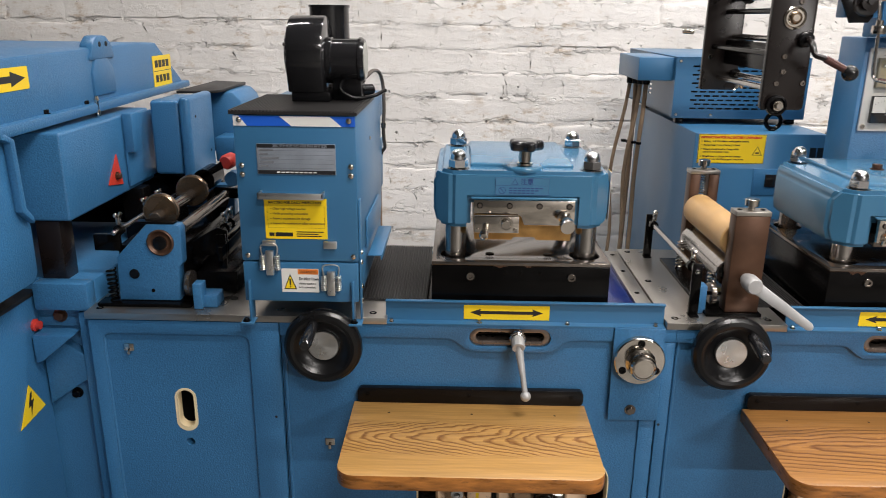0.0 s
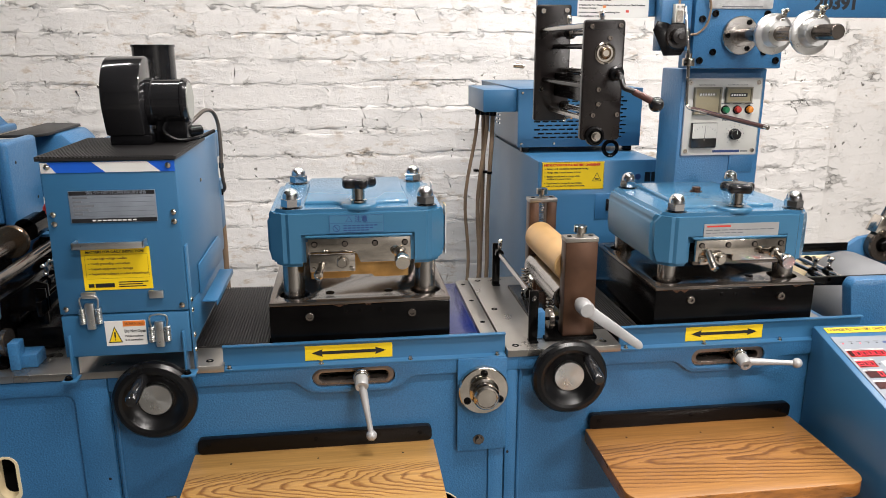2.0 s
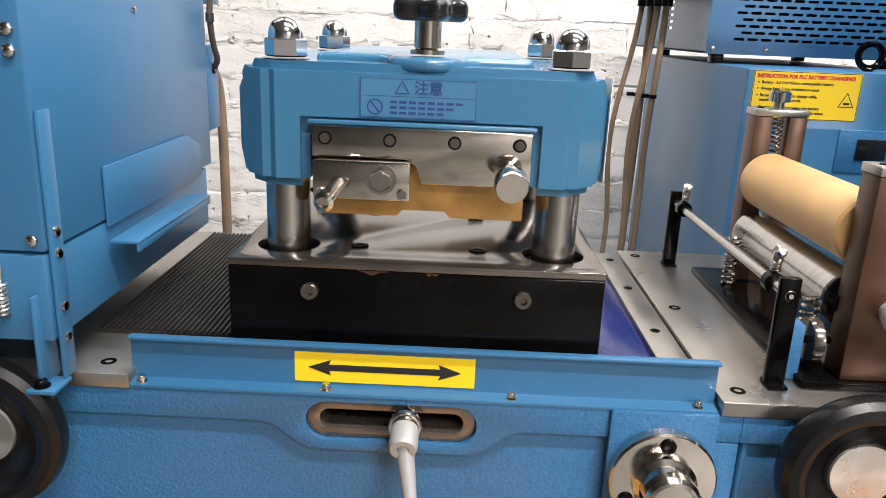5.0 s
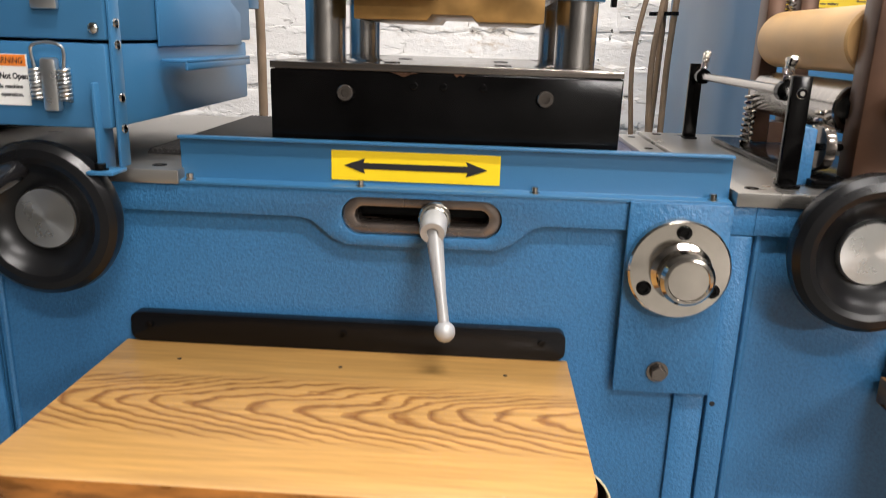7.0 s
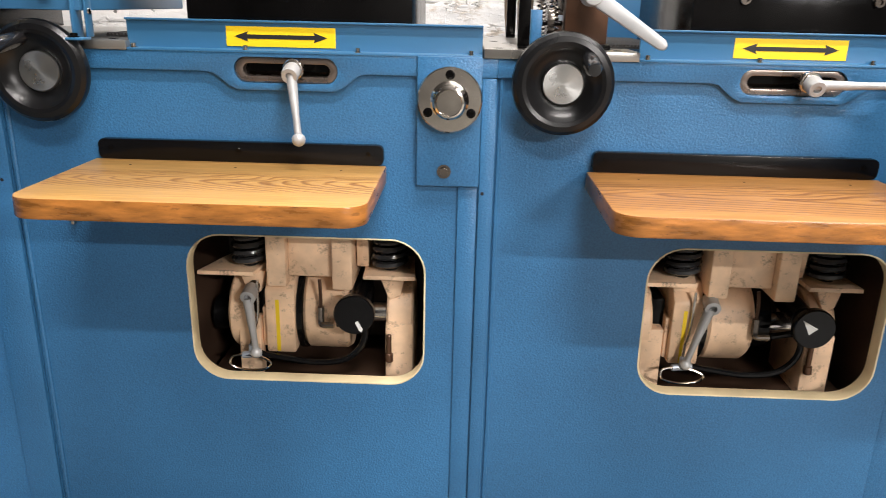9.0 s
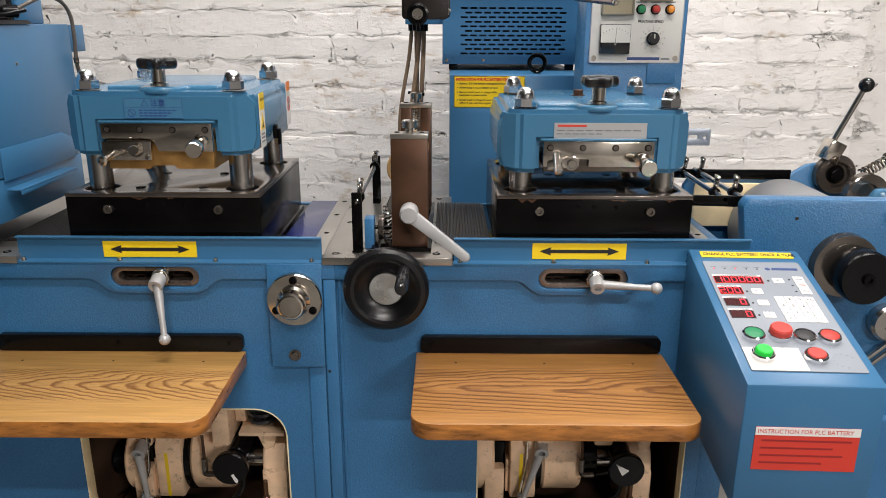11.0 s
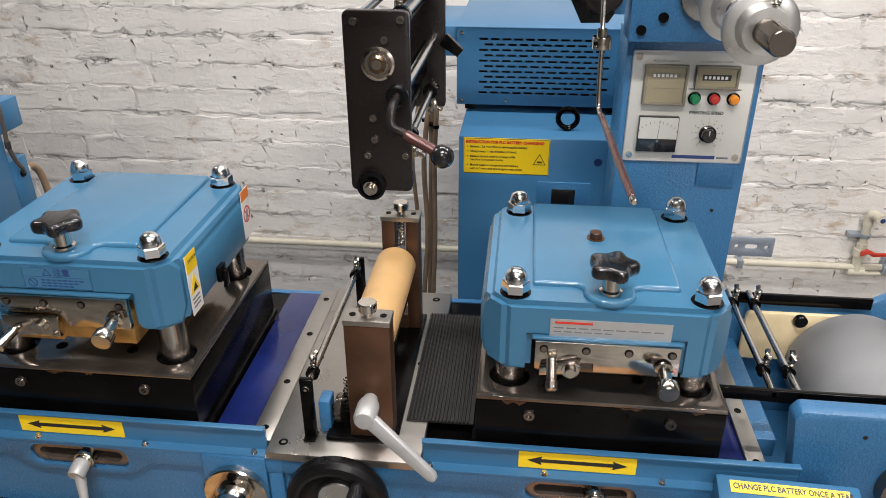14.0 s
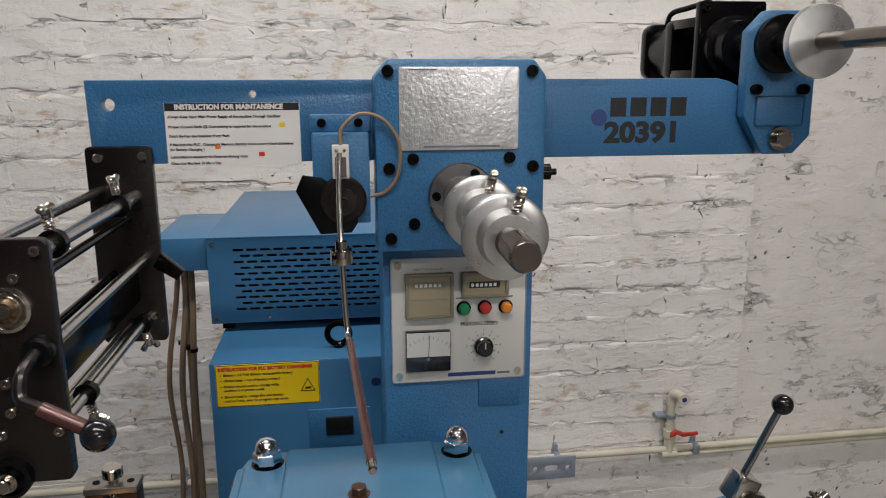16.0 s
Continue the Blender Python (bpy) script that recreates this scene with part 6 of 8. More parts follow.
    x0, x1, z0, z1, y = 0.984, 1.2, 1.219, 1.424, 1.8835
    part("plate", prism(rrect(x0, x1, z0, z1, 0.004, 3), "y", y, 1.8875, 0.0008), PANELWHITE, pn)
    part("plate_rim", prism(rrect(x0 - 0.001, x1 + 0.001, z0 - 0.001, z1 + 0.001, 0.004, 3), "y", y - 0.001, y + 0.003, 0.0004, [rrect(x0 + 0.001, x1 - 0.001, z0 + 0.001, z1 - 0.001, 0.004, 3)]), NAMEPLATE, pn)
    for sx in (x0 + 0.011, x1 - 0.011):
        for sz in (z0 + 0.011, z1 - 0.011):
            part("screw", lathe(((0, 0), (0.0065, 0), (0.0055, 0.003), (0.002, 0.003), (0.002, 0.0015), (0, 0.0015)), (sx, y, sz), (sx, 0, sz), 16), NICKEL, pn)
    def window(cx0, cx1, cz0, cz1, bottom):
        w = part("counter", prism([(cx0, cz0), (cx1, cz0), (cx1, cz1), (cx0, cz1)], "y", y - 0.011, y, 0.0015, [[(cx0 + 0.005, cz0 + 0.005), (cx1 - 0.005, cz0 + 0.005), (cx1 - 0.005, cz1 - 0.005), (cx0 + 0.005, cz1 - 0.005)]]), BEIGE, pn, "beige framed mechanical counter")
        part("counter_window", box(cx0 + 0.005, cx1 - 0.005, y - 0.007, y - 0.001, cz0 + 0.005, cz1 - 0.005), SMOKED, w)
        zc = cz1 - 0.019 if bottom else (cz0 + cz1) / 2
        part("digit_strip", box(cx0 + 0.012, cx1 - 0.014, y - 0.0078, y - 0.007, zc - 0.005, zc + 0.005), BEIGE if bottom else INK, w)
        for i in range(6):
            wx = (cx1 - cx0 - 0.032) / 6
            part("digit", box(cx0 + 0.015 + i * wx, cx0 + 0.015 + i * wx + wx * 0.6, y - 0.0084, y - 0.0078, zc - 0.0026, zc + 0.0026), WHITE, w, smooth=False)
        if bottom:
            part("window_rule", box(cx0 + 0.006, cx1 - 0.006, y - 0.0074, y - 0.007, (cz0 + cz1) / 2 - 0.006, (cz0 + cz1) / 2 - 0.0055), BEIGE, w)
    window(x0 + 0.022, x0 + 0.098, z1 - 0.096, z1 - 0.023, True)
    window(x0 + 0.111, x0 + 0.186, z1 - 0.065, z1 - 0.023, False)
    words("panel_text", "PRESETTING COUNTER", 0.0032, (x0 + 0.035, y - 0.0002, z1 - 0.019), GREYINK, pn)
    words("panel_text", "ACCUMULATING COUNTER", 0.0032, (x0 + 0.117, y - 0.0002, z1 - 0.019), GREYINK, pn)
    for i, m in enumerate((GREENBTN, REDBTN, AMBER)):
        lx, lz = x0 + 0.115 + i * 0.034, z1 - 0.083
        lp = part("indicator_lamp", lathe(((0, 0), (0.0115, 0), (0.0115, 0.003), (0.0095, 0.004), (0, 0.004)), (lx, y, lz), (lx, 0, lz), 22), BLACKSTEEL, pn)
        part("lamp_cap", lathe(((0, 0), (0.0088, 0), (0.0088, 0.008), (0.007, 0.011), (0, 0.0125)), (lx, y - 0.0035, lz), (lx, 0, lz), 22), m, lp, ("green", "red", "amber")[i] + " indicator lamp cap")
        bars(pn, lx - 0.012, lx + 0.012, y, lz + 0.0175, 1, 0.004, 0.0025, GREYINK)
    words("panel_text", "PRINTING SPEED", 0.006, (x0 + 0.11, y - 0.0002, z1 - 0.113), INK, pn, squeeze=0.98, bold=0.00025)
    me = part("meter_case", box(x0 + 0.021, x0 + 0.093, y - 0.012, y, z0 + 0.021, z0 + 0.0885, 0.002), PLASTIC, pn, "black panel meter")
    part("meter_face", box(x0 + 0.0225, x0 + 0.0915, y - 0.0128, y - 0.012, z0 + 0.047, z0 + 0.087), PANELWHITE, me)
    for i in range(11):
        a = radians(140 - i * 10)
        cx, cz = x0 + 0.057, z0 + 0.034
        part("tick", prism([(cx + rr * math.cos(a) - s * 0.0003, cz + rr * math.sin(a)) for rr, s in ((0.042, -1), (0.042, 1), (0.047, 1), (0.047, -1))], "y", y - 0.0132, y - 0.0128), INK, me, smooth=False)
    part("needle", prism([(x0 + 0.0565, z0 + 0.047), (x0 + 0.0575, z0 + 0.047), (x0 + 0.0592, z0 + 0.083), (x0 + 0.0588, z0 + 0.083)], "y", y - 0.0134, y - 0.0128), INK, me)
    part("meter_screw", rod((x0 + 0.057, y - 0.012, z0 + 0.043), (x0 + 0.057, y - 0.0145, z0 + 0.043), 0.003), NICKEL, me)
    kx, kz = x0 + 0.148, z0 + 0.056
    kn = part("speed_knob", lathe(((0, 0), (0.0155, 0), (0.0155, 0.005), (0.013, 0.007), (0.0125, 0.017), (0.011, 0.018), (0, 0.018)), (kx, y, kz), (kx, 0, kz), 24), PLASTIC, pn, "black speed knob")
    part("pointer", box(kx - 0.0008, kx + 0.0008, y - 0.0186, y - 0.018, kz + 0.001, kz + 0.011), WHITE, kn, smooth=False)
    for i in range(11):
        a = radians(235 - i * 29)
        part("tick", prism([(kx + rr * math.cos(a) + s * 0.0004 * math.sin(a), kz + rr * math.sin(a) - s * 0.0004 * math.cos(a)) for rr, s in ((0.0185, -1), (0.0185, 1), (0.0225, 1), (0.0225, -1))], "y", y - 0.0004, y), INK, pn, smooth=False)
        words("dial_number", str(i), 0.004, (kx + 0.0275 * math.cos(a), y - 0.0002, kz + 0.0275 * math.sin(a) - 0.002), GREYINK, pn, align="CENTER")
    part("maker_bar", box(x0 + 0.09, x0 + 0.168, y - 0.0004, y, z0 + 0.0065, z0 + 0.013), NAVY, pn, smooth=False)
    part("maker_bar", box(x0 + 0.171, x0 + 0.192, y - 0.0004, y, z0 + 0.0075, z0 + 0.011), GREYINK, pn, smooth=False)


column()


# ---- overhead beam and what hangs on it ----
def beam():
    r = root("overhead_beam", (1.05, 1.875, 1.58), "long blue overhead beam plate with notices and machine number", "beam")
    part("plate", prism([(0.558, 1.58), (1.60, 1.58), (1.60, 1.64), (1.50, 1.692), (1.48, 1.6965), (0.556, 1.6965)], "y", 1.866, 1.8865, 0.002, [circle(0.585, 1.663, 0.009, 16), circle(0.782, 1.677, 0.0055, 14)]), BLUE, r)
    no = part("maintenance_notice", box(0.66, 0.847, 1.8648, 1.8658, 1.576, 1.665), WHITE, r, "white maintenance notice with black heading")
    part("heading_band", box(0.6605, 0.8465, 1.8644, 1.8648, 1.654, 1.6648), INK, no)
    words("heading", "INSTRUCTION FOR MAINTANENCE", 0.0072, (0.674, 1.8641, 1.656), WHITE, no, bold=0.0005, squeeze=0.94)
    for z, t in ((1.644, "Always Keep Input Main Power Supply of the machine Through Stabilizer"), (1.630, "Proper Ground Earth (E) Connectivity is required for the machine"), (1.617, "Don't By-Pass the Stabilizer if any Fault"), (1.605, "If Machine Has PLC , Change it's Memory Battery Once a year ( Read Guidelines"), (1.598, "for Battery Changing )"), (1.5875, "Lubrication is necessary for External Moving Parts"), (1.5785, "Clean the Machine 10 Min a Day")):
        words("notice_text", t, 0.0039, (0.664, 1.8646, z), INK, no, squeeze=0.98, bold=0.00022)
    for x, z, m in ((0.818, 1.6305, YELLOW), (0.726, 1.6, ORANGE), (0.787, 1.589, REDINK)):
        part("notice_icon", box(x, x + 0.008, 1.8644, 1.8648, z, z + 0.006), m, no, smooth=False)
    part("maker_dot", prism(circle(1.294, 1.639, 0.0125, 28), "y", 1.8652, 1.8659), NAVY, r)
    for i in range(4):
        x = 1.311 + i * 0.032
        part("maker_bar", box(x, x + 0.025, 1.8652, 1.8659, 1.6405, 1.6685), INK, r, smooth=False)
    words("machine_number", "20391", 0.0305, (1.303, 1.8655, 1.602), INK, r, bold=0.002, squeeze=1.16)
    # sensor arm with dancer rod
    s = root("tension_sensor", (0.904, 1.83, 1.5), "blue sensor block with dancer rod and black vane", "sensor")
    part("block", join(box(0.864, 0.944, 1.82, 1.8655, 1.495, 1.624, 0.003), box(0.862, 0.946, 1.84, 1.8655, 1.624, 1.648, 0.002)), BLUE, s)
    for x in (0.878, 0.93):
        part("bolt", socket((x, 1.84, 1.637), (x, 1.834, 1.637), 0.0065), BLACKSTEEL, s)
    el = part("electrode", box(0.892, 0.915, 1.802, 1.82, 1.562, 1.608, 0.001), PANELWHITE, s)
    part("copper_pad", box(0.896, 0.911, 1.8, 1.802, 1.564, 1.592), NICKEL, el)
    for x in (0.898, 0.909):
        part("screw", lathe(((0, 0), (0.003, 0), (0.002, 0.003), (0, 0.003)), (x, 1.802, 1.601), (x, 0, 1.601), 10), NICKEL, el)
    part("hub", lathe(((0, 0), (0.0335, 0), (0.0335, 0.014), (0.03, 0.017), (0.019, 0.017), (0.019, 0.03), (0.007, 0.031), (0.007, 0.036), (0, 0.036)), (0.905, 1.82, 1.531), (0.905, 0, 1.531), 32), BLUED, s, "brown-black rubber hub")
    part("vane", prism([(0.84, 1.545), (0.85, 1.567), (0.876, 1.563), (0.9, 1.547), (0.927, 1.53), (0.925, 1.498), (0.916, 1.484), (0.872, 1.483)], "y", 1.806, 1.812, 0.001), BLACK, s)
    part("loop_wire", tube([(0.904, 1.808, 1.608), (0.906, 1.808, 1.63), (0.93, 1.808, 1.65), (0.962, 1.806, 1.643), (0.985, 1.806, 1.61), (0.983, 1.81, 1.565), (0.965, 1.816, 1.54), (0.944, 1.82, 1.534)], 0.0028, 8), CABLE, s)
    part("dancer_rod", tube([(0.902, 1.77, 1.60), (0.9, 1.745, 1.54), (0.901, 1.7264, 1.474), (0.904, 1.7264, 1.385), (0.9063, 1.716, 1.361), (0.9085, 1.66, 1.3575), (0.9245, 1.40, 1.345)], 0.0038, 10), STEEL, s)
    part("rod_sleeve", rod((0.908, 1.70, 1.3594), (0.9245, 1.4, 1.345), 0.0052), COPPER, s, "brown sleeve on the dancer rod")
    part("rod_tip", rod((0.9243, 1.401, 1.3451), (0.9252, 1.387, 1.3443), 0.0045), NICKEL, s)
    part("weight", lathe(((0.003, 0), (0.0145, 0), (0.015, 0.002), (0.015, 0.017), (0.0145, 0.019), (0.008, 0.019), (0.008, 0.03), (0.003, 0.03)), (0.901, 1.7264, 1.4593), (0.9, 1.7275, 1.56), 24), NICKEL, s, "round nickel weight")
    # reel frame hanging from the beam
    f = root("web_guide_frame", (0.605, 1.63, 1.33), "black web guide frame with steel rods and ball lever", "guide frame")
    rear = part("rear_plate", prism(rrect(0.583, 0.668, 1.334, 1.607, 0.006, 3), "y", 1.8005, 1.813, 0.001), BLUED, f)
    front = part("front_plate", prism(rrect(0.583, 0.664, 1.33, 1.56, 0.007, 3), "y", 1.428, 1.4405, 0.0012), BLUED, f, "blackened steel end plate")
    for x, z in ((0.597, 1.5473), (0.654, 1.5494), (0.634, 1.5257), (0.616, 1.4285), (0.617, 1.4004), (0.607, 1.3788), (0.656, 1.3799), (0.623, 1.5138)):
        part("screw", socket((x, 1.428, z), (x, 1.4245, z), 0.0048), DULL, front)
    for x, z in ((0.599, 1.592), (0.656, 1.594), (0.600, 1.41), (0.654, 1.372)):
        part("screw", socket((x, 1.8005, z), (x, 1.7965, z), 0.006), NICKEL, rear)
    part("bearing", lathe(((0, 0), (0.021, 0), (0.021, 0.003), (0.018, 0.004), (0.016, 0.002), (0.013, 0.002), (0.012, 0.005), (0.006, 0.005), (0.006, 0.009), (0, 0.009)), (0.625, 1.428, 1.4976), (0.625, 0, 1.4976), 30), NICKEL, front, "bright ball bearing")
    part("bearing_core", lathe(((0, 0), (0.0115, 0), (0.0115, 0.0015), (0.008, 0.004), (0.004, 0.004), (0.004, 0.002), (0, 0.002)), (0.625, 1.4235, 1.4976), (0.625, 0, 1.4976), 24), BRONZE, front)
    part("boss", lathe(((0, 0), (0.019, 0), (0.019, 0.01), (0.015, 0.011), (0.014, 0.006), (0.008, 0.006), (0.008, 0.014), (0, 0.014)), (0.611, 1.428, 1.3388), (0.611, 0, 1.3388), 26), BLACK, front)
    part("boss_nut", hexbolt((0.611, 1.414, 1.3388), (0.611, 1.404, 1.3388), 0.007), NICKEL, front)
    for x, z, rr, m in ((0.599, 1.5494, 0.006, STEEL), (0.643, 1.5408, 0.008, STEEL), (0.629, 1.5106, 0.0055, BLACKSTEEL), (0.65, 1.4566, 0.0065, STEEL), (0.647, 1.3734, 0.006, STEEL), (0.623, 1.3637, 0.006, STEEL), (0.605, 1.4328, 0.006, BLACKSTEEL)):
        part("cross_rod", rod((x, 1.4406, z), (x, 1.8004, z), rr), m, f)
    part("web_bar", box(0.632, 0.637, 1.4406, 1.8004, 1.395, 1.449, 0.001), BLACKSTEEL, f)
    for y in (1.50, 1.72):
        collar(0.643, y, 1.5408, f, (-0.1, 0, 1), 0.014)
    for y in (1.53, 1.76):
        collar(0.647, y, 1.3734, f, (0.3, -0.2, -1), 0.012)
    part("side_latch", prism([(0.66, 1.445), (0.69, 1.425), (0.70, 1.437), (0.672, 1.463)], "y", 1.785, 1.799, 0.001), BLACKSTEEL, f)
    part("stud", rod((0.557, 1.806, 1.4652), (0.53, 1.806, 1.4674), 0.006), NICKEL, f)
    part("pivot", lathe(((0, 0), (0.014, 0), (0.014, 0.01), (0.011, 0.012), (0, 0.012)), (0.649, 1.428, 1.4598), (0.649, 0, 1.4598), 24), BLACK, f)
    part("lever", tube([(0.649, 1.414, 1.4609), (0.647, 1.388, 1.4522), (0.649, 1.376, 1.435), (0.665, 1.37, 1.428), (0.702, 1.366, 1.409)], 0.0055, 10), BLUED, f, "bent lever with black ball")
    part("lever_sleeve", rod((0.665, 1.37, 1.428), (0.701, 1.366, 1.410), 0.0068), COPPER, f)
    part("ball_knob", ball((0.7105, 1.3655, 1.4035), 0.0145, 24), PLASTIC, f, "black ball knob")
    # rewind head on the far end
    w = root("rewind_head", (1.56, 1.9, 1.58), "blue rewind bracket with black motor and aluminium reel flange", "rewind head")
    bp = part("bracket", prism([(1.513, 1.64), (1.548, 1.582), (1.60, 1.582), (1.625, 1.61), (1.622, 1.76), (1.605, 1.795), (1.54, 1.795), (1.512, 1.765)], "y", 1.84, 1.8655, 0.003), BLUE, w)
    part("bracket_panel", box(1.53, 1.608, 1.836, 1.84, 1.625, 1.67, 0.004), BLUE, bp)
    for x in (1.527, 1.603):
        part("bolt", socket((x, 1.84, 1.68), (x, 1.828, 1.68), 0.008), BLACKSTEEL, bp)
    part("hex_bolt", hexbolt((1.572, 1.836, 1.606), (1.572, 1.818, 1.606), 0.0135), NICKEL, bp)
    part("bearing_flange", lathe(((0, 0), (0.043, 0), (0.043, 0.012), (0.036, 0.014), (0.02, 0.014), (0.02, 0.02), (0, 0.02)), (1.562, 1.84, 1.746), (1.562, 0, 1.746), 32), BLACK, w)
    part("rewind_shaft", rod((1.562, 1.99, 1.746), (1.562, 1.38, 1.746), 0.0125), DULL, w)
    part("reel_flange", lathe(((0.0125, 0), (0.022, 0), (0.046, 0.012), (0.050, 0.014), (0.051, 0.02), (0.049, 0.026), (0.0125, 0.028)), (1.562, 1.765, 1.746), (1.562, 0, 1.746), 48), ALU, w, "turned aluminium reel flange")
    part("clutch", lathe(((0, 0), (0.05, 0), (0.052, 0.003), (0.052, 0.02), (0.044, 0.022), (0.042, 0.05), (0.025, 0.052), (0.025, 0.085), (0, 0.085)), (1.562, 1.99, 1.746), (1.562, 0, 1.746), 36), BLACK, w)
    part("motor_mount", prism(rrect(1.503, 1.621, 1.66, 1.822, 0.004, 2), "y", 1.99, 2.005, 0.0015), BLACKSTEEL, w, "dark grey motor mounting plate")
    for x in (1.513, 1.611):
        part("mount_bolt", socket((x, 1.99, 1.81), (x, 1.982, 1.81), 0.006), BLACKSTEEL, w)
    part("mount_foot", box(1.503, 1.621, 1.887, 1.99, 1.66, 1.672, 0.001), BLACKSTEEL, w)
    for x, z in ((1.517, 1.702), (1.607, 1.702), (1.517, 1.79), (1.607, 1.79)):
        part("spacer", box(x - 0.008, x + 0.008, 2.005, 2.105, z - 0.008, z + 0.008, 0.001), BLACKSTEEL, w)
    part("motor_flange", prism(rrect(1.508, 1.616, 1.693, 1.80, 0.012, 3), "y", 2.105, 2.135, 0.002), BLACKSTEEL, w)
    part("motor", lathe(((0, 0), (0.05, 0), (0.05, 0.09), (0, 0.09)), (1.562, 2.135, 1.746), (1.562, 3, 1.746), 36), BLACK, w)
    part("motor_end", prism(rrect(1.508, 1.616, 1.693, 1.80, 0.02, 3), "y", 2.225, 2.25, 0.003), BLACKSTEEL, w)
    part("motor_lead", tube([(1.53, 2.18, 1.795), (1.53, 2.16, 1.815), (1.545, 2.12, 1.822), (1.56, 2.08, 1.83), (1.575, 2.1, 1.85), (1.6, 2.2, 1.87)], 0.005, 8), BLACK, w)
    return r


beam()

# The column, its panel and the beam stand on a machine built at 0.954 of the drawn size.
for thing in [o for o in bpy.data.objects if o.parent is None and o.name in ("control_column", "counter_panel", "overhead_beam", "tension_sensor", "rewind_head")]:
    k, eye = 0.954, Vector((0.9, 0.74, 1.685))
    thing.location = eye + (thing.location - eye) * k + Vector((0.006 if "co" in thing.name else 0.015, 0.0, -0.003))
    thing.scale = (k, k, k)


# ---- operator console ----
def console():
    r = root("operator_console", (1.19, 1.2, 0.5), "blue sloping operator console with keypad, red digits and push buttons", "control console")
    x0, x1 = 1.0965, 1.2925
    ya, za, yb, zb = 1.374, 0.931, 1.02, 0.838
    part("housing", prism([(yb, zb), (yb, 0.635), (1.374, 0.655), (1.374, za)], "x", x0, x1, 0.004), SHEET, r)
    part("neck", box(x0 + 0.1, x1, 1.3745, 1.40, 0.67, 0.88, 0.003), SHEET, r)
    slope = math.degrees(math.atan2(za - zb, ya - yb))
    up = Vector((0, ya - yb, za - zb)).normalized()
    nrm = Vector((0, -up.z, up.y))
    base = Vector((x0, yb, zb))
    L = (Vector((0, ya, za)) - Vector((0, yb, zb))).length

    base += up * L * 0.055
    up = up * 0.945

    def pt(u, v, h=0.0):
        return base + Vector((u, 0, 0)) + up * v + nrm * h

    rot = Matrix((Vector((1, 0, 0)), up, nrm)).transposed().to_4x4()

    def lay(bm):
        m = rot.copy()
        m.translation = base
        bmesh.ops.transform(bm, matrix=m, verts=bm.verts)
        return bm

    def slab(name, u0, u1, v0, v1, h0, h1, material, parent, label="", rad=0.0):
        bm = prism(rrect(u0, u1, v0, v1, rad, 3), "z", h0, h1, 0.0003 if h1 - h0 > 0.001 else 0) if rad else box(u0, u1, v0, v1, h0, h1)
        return part(name, lay(bm), material, parent, label)

    def say(text, u, v, h, size, material, parent, align="LEFT", squeeze=1.0, bold=0.0):
        words("panel_text", text, size, pt(u, v, h), material, parent, turn=(slope, 0, 0), align=align, squeeze=squeeze, bold=bold)

    ys = slab("battery_strip", 0.018, 0.18, L - 0.031, L - 0.011, 0.0003, 0.0011, YELLOW, r, "yellow battery reminder strip")
    say("CHANGE PLC BATTERY ONCE A YEAR", 0.022, L - 0.0245, 0.0013, 0.0092, INK, ys, squeeze=0.74, bold=0.0003)
    pn = slab("membrane_panel", 0.0145, 0.181, 0.009, L - 0.047, 0.0003, 0.0021, PANELGREY, r, "grey membrane panel", 0.003)
    h = 0.0021
    part("maker_dot", lay(prism(circle(0.121, 0.2945, 0.0045, 16), "z", h, h + 0.0003)), NAVY, pn)
    slab("maker_bar", 0.128, 0.172, 0.291, 0.298, h, h + 0.0003, NAVY, pn)
    for i, lit in enumerate((1, 0, 1, 0, 0)):
        u = 0.029 + i * 0.0185
        part("status_lamp", lay(prism(circle(u, 0.2935, 0.0016, 10), "z", h, h + 0.0006)), LED if lit else INK, pn)
        slab("print_bar", u - 0.005, u + 0.005, 0.2985, 0.3005, h, h + 0.0003, GREYINK, pn)
    seg = {"0": "abcdef", "1": "bc", "2": "abged"}

    def digits(text, u0, v0, wd, hd, parent):
        for i, ch in enumerate(text):
            u = u0 + i * wd * 1.3
            t = wd * 0.17
            spots = {"a": (u, u + wd, v0 + hd - t, v0 + hd), "d": (u, u + wd, v0, v0 + t), "g": (u, u + wd, v0 + hd / 2 - t / 2, v0 + hd / 2 + t / 2), "b": (u + wd - t, u + wd, v0 + hd / 2, v0 + hd), "c": (u + wd - t, u + wd, v0, v0 + hd / 2), "f": (u, u + t, v0 + hd / 2, v0 + hd), "e": (u, u + t, v0, v0 + hd / 2)}
            for k in seg[ch]:
                slab("led_segment", *spots[k], h + 0.0012, h + 0.0016, LED, parent)

    for row, (n, text, uw) in enumerate(((6, "100000", 0.081), (3, "200", 0.0385), (1, "0", 0.0385), (1, "0", 0.0385))):
        v = 0.246 - row * 0.0348
        dp = slab("digit_display", 0.0207, 0.0207 + uw, v, v + 0.0215, h, h + 0.001, TRIMRED if row < 2 else INK, pn, "red seven-segment display", 0.001)
        slab("display_face", 0.0217, 0.0197 + uw, v + 0.001, v + 0.0205, h + 0.001, h + 0.0012, mat("dark_red_display", (0.05, 0.008, 0.008), 0.2, vary=0.05) if row == 0 else bpy.data.materials["dark_red_display"], dp)
        wd = 0.0098 if n == 6 else 0.0092
        digits(text, 0.0207 + uw - 0.0015 - len(text) * wd * 1.3, v + 0.003, wd, 0.0155, dp)
        slab("display_caption", 0.0207, 0.0207 + uw, v + 0.0225, v + 0.027, h, h + 0.0004, WHITE, pn)
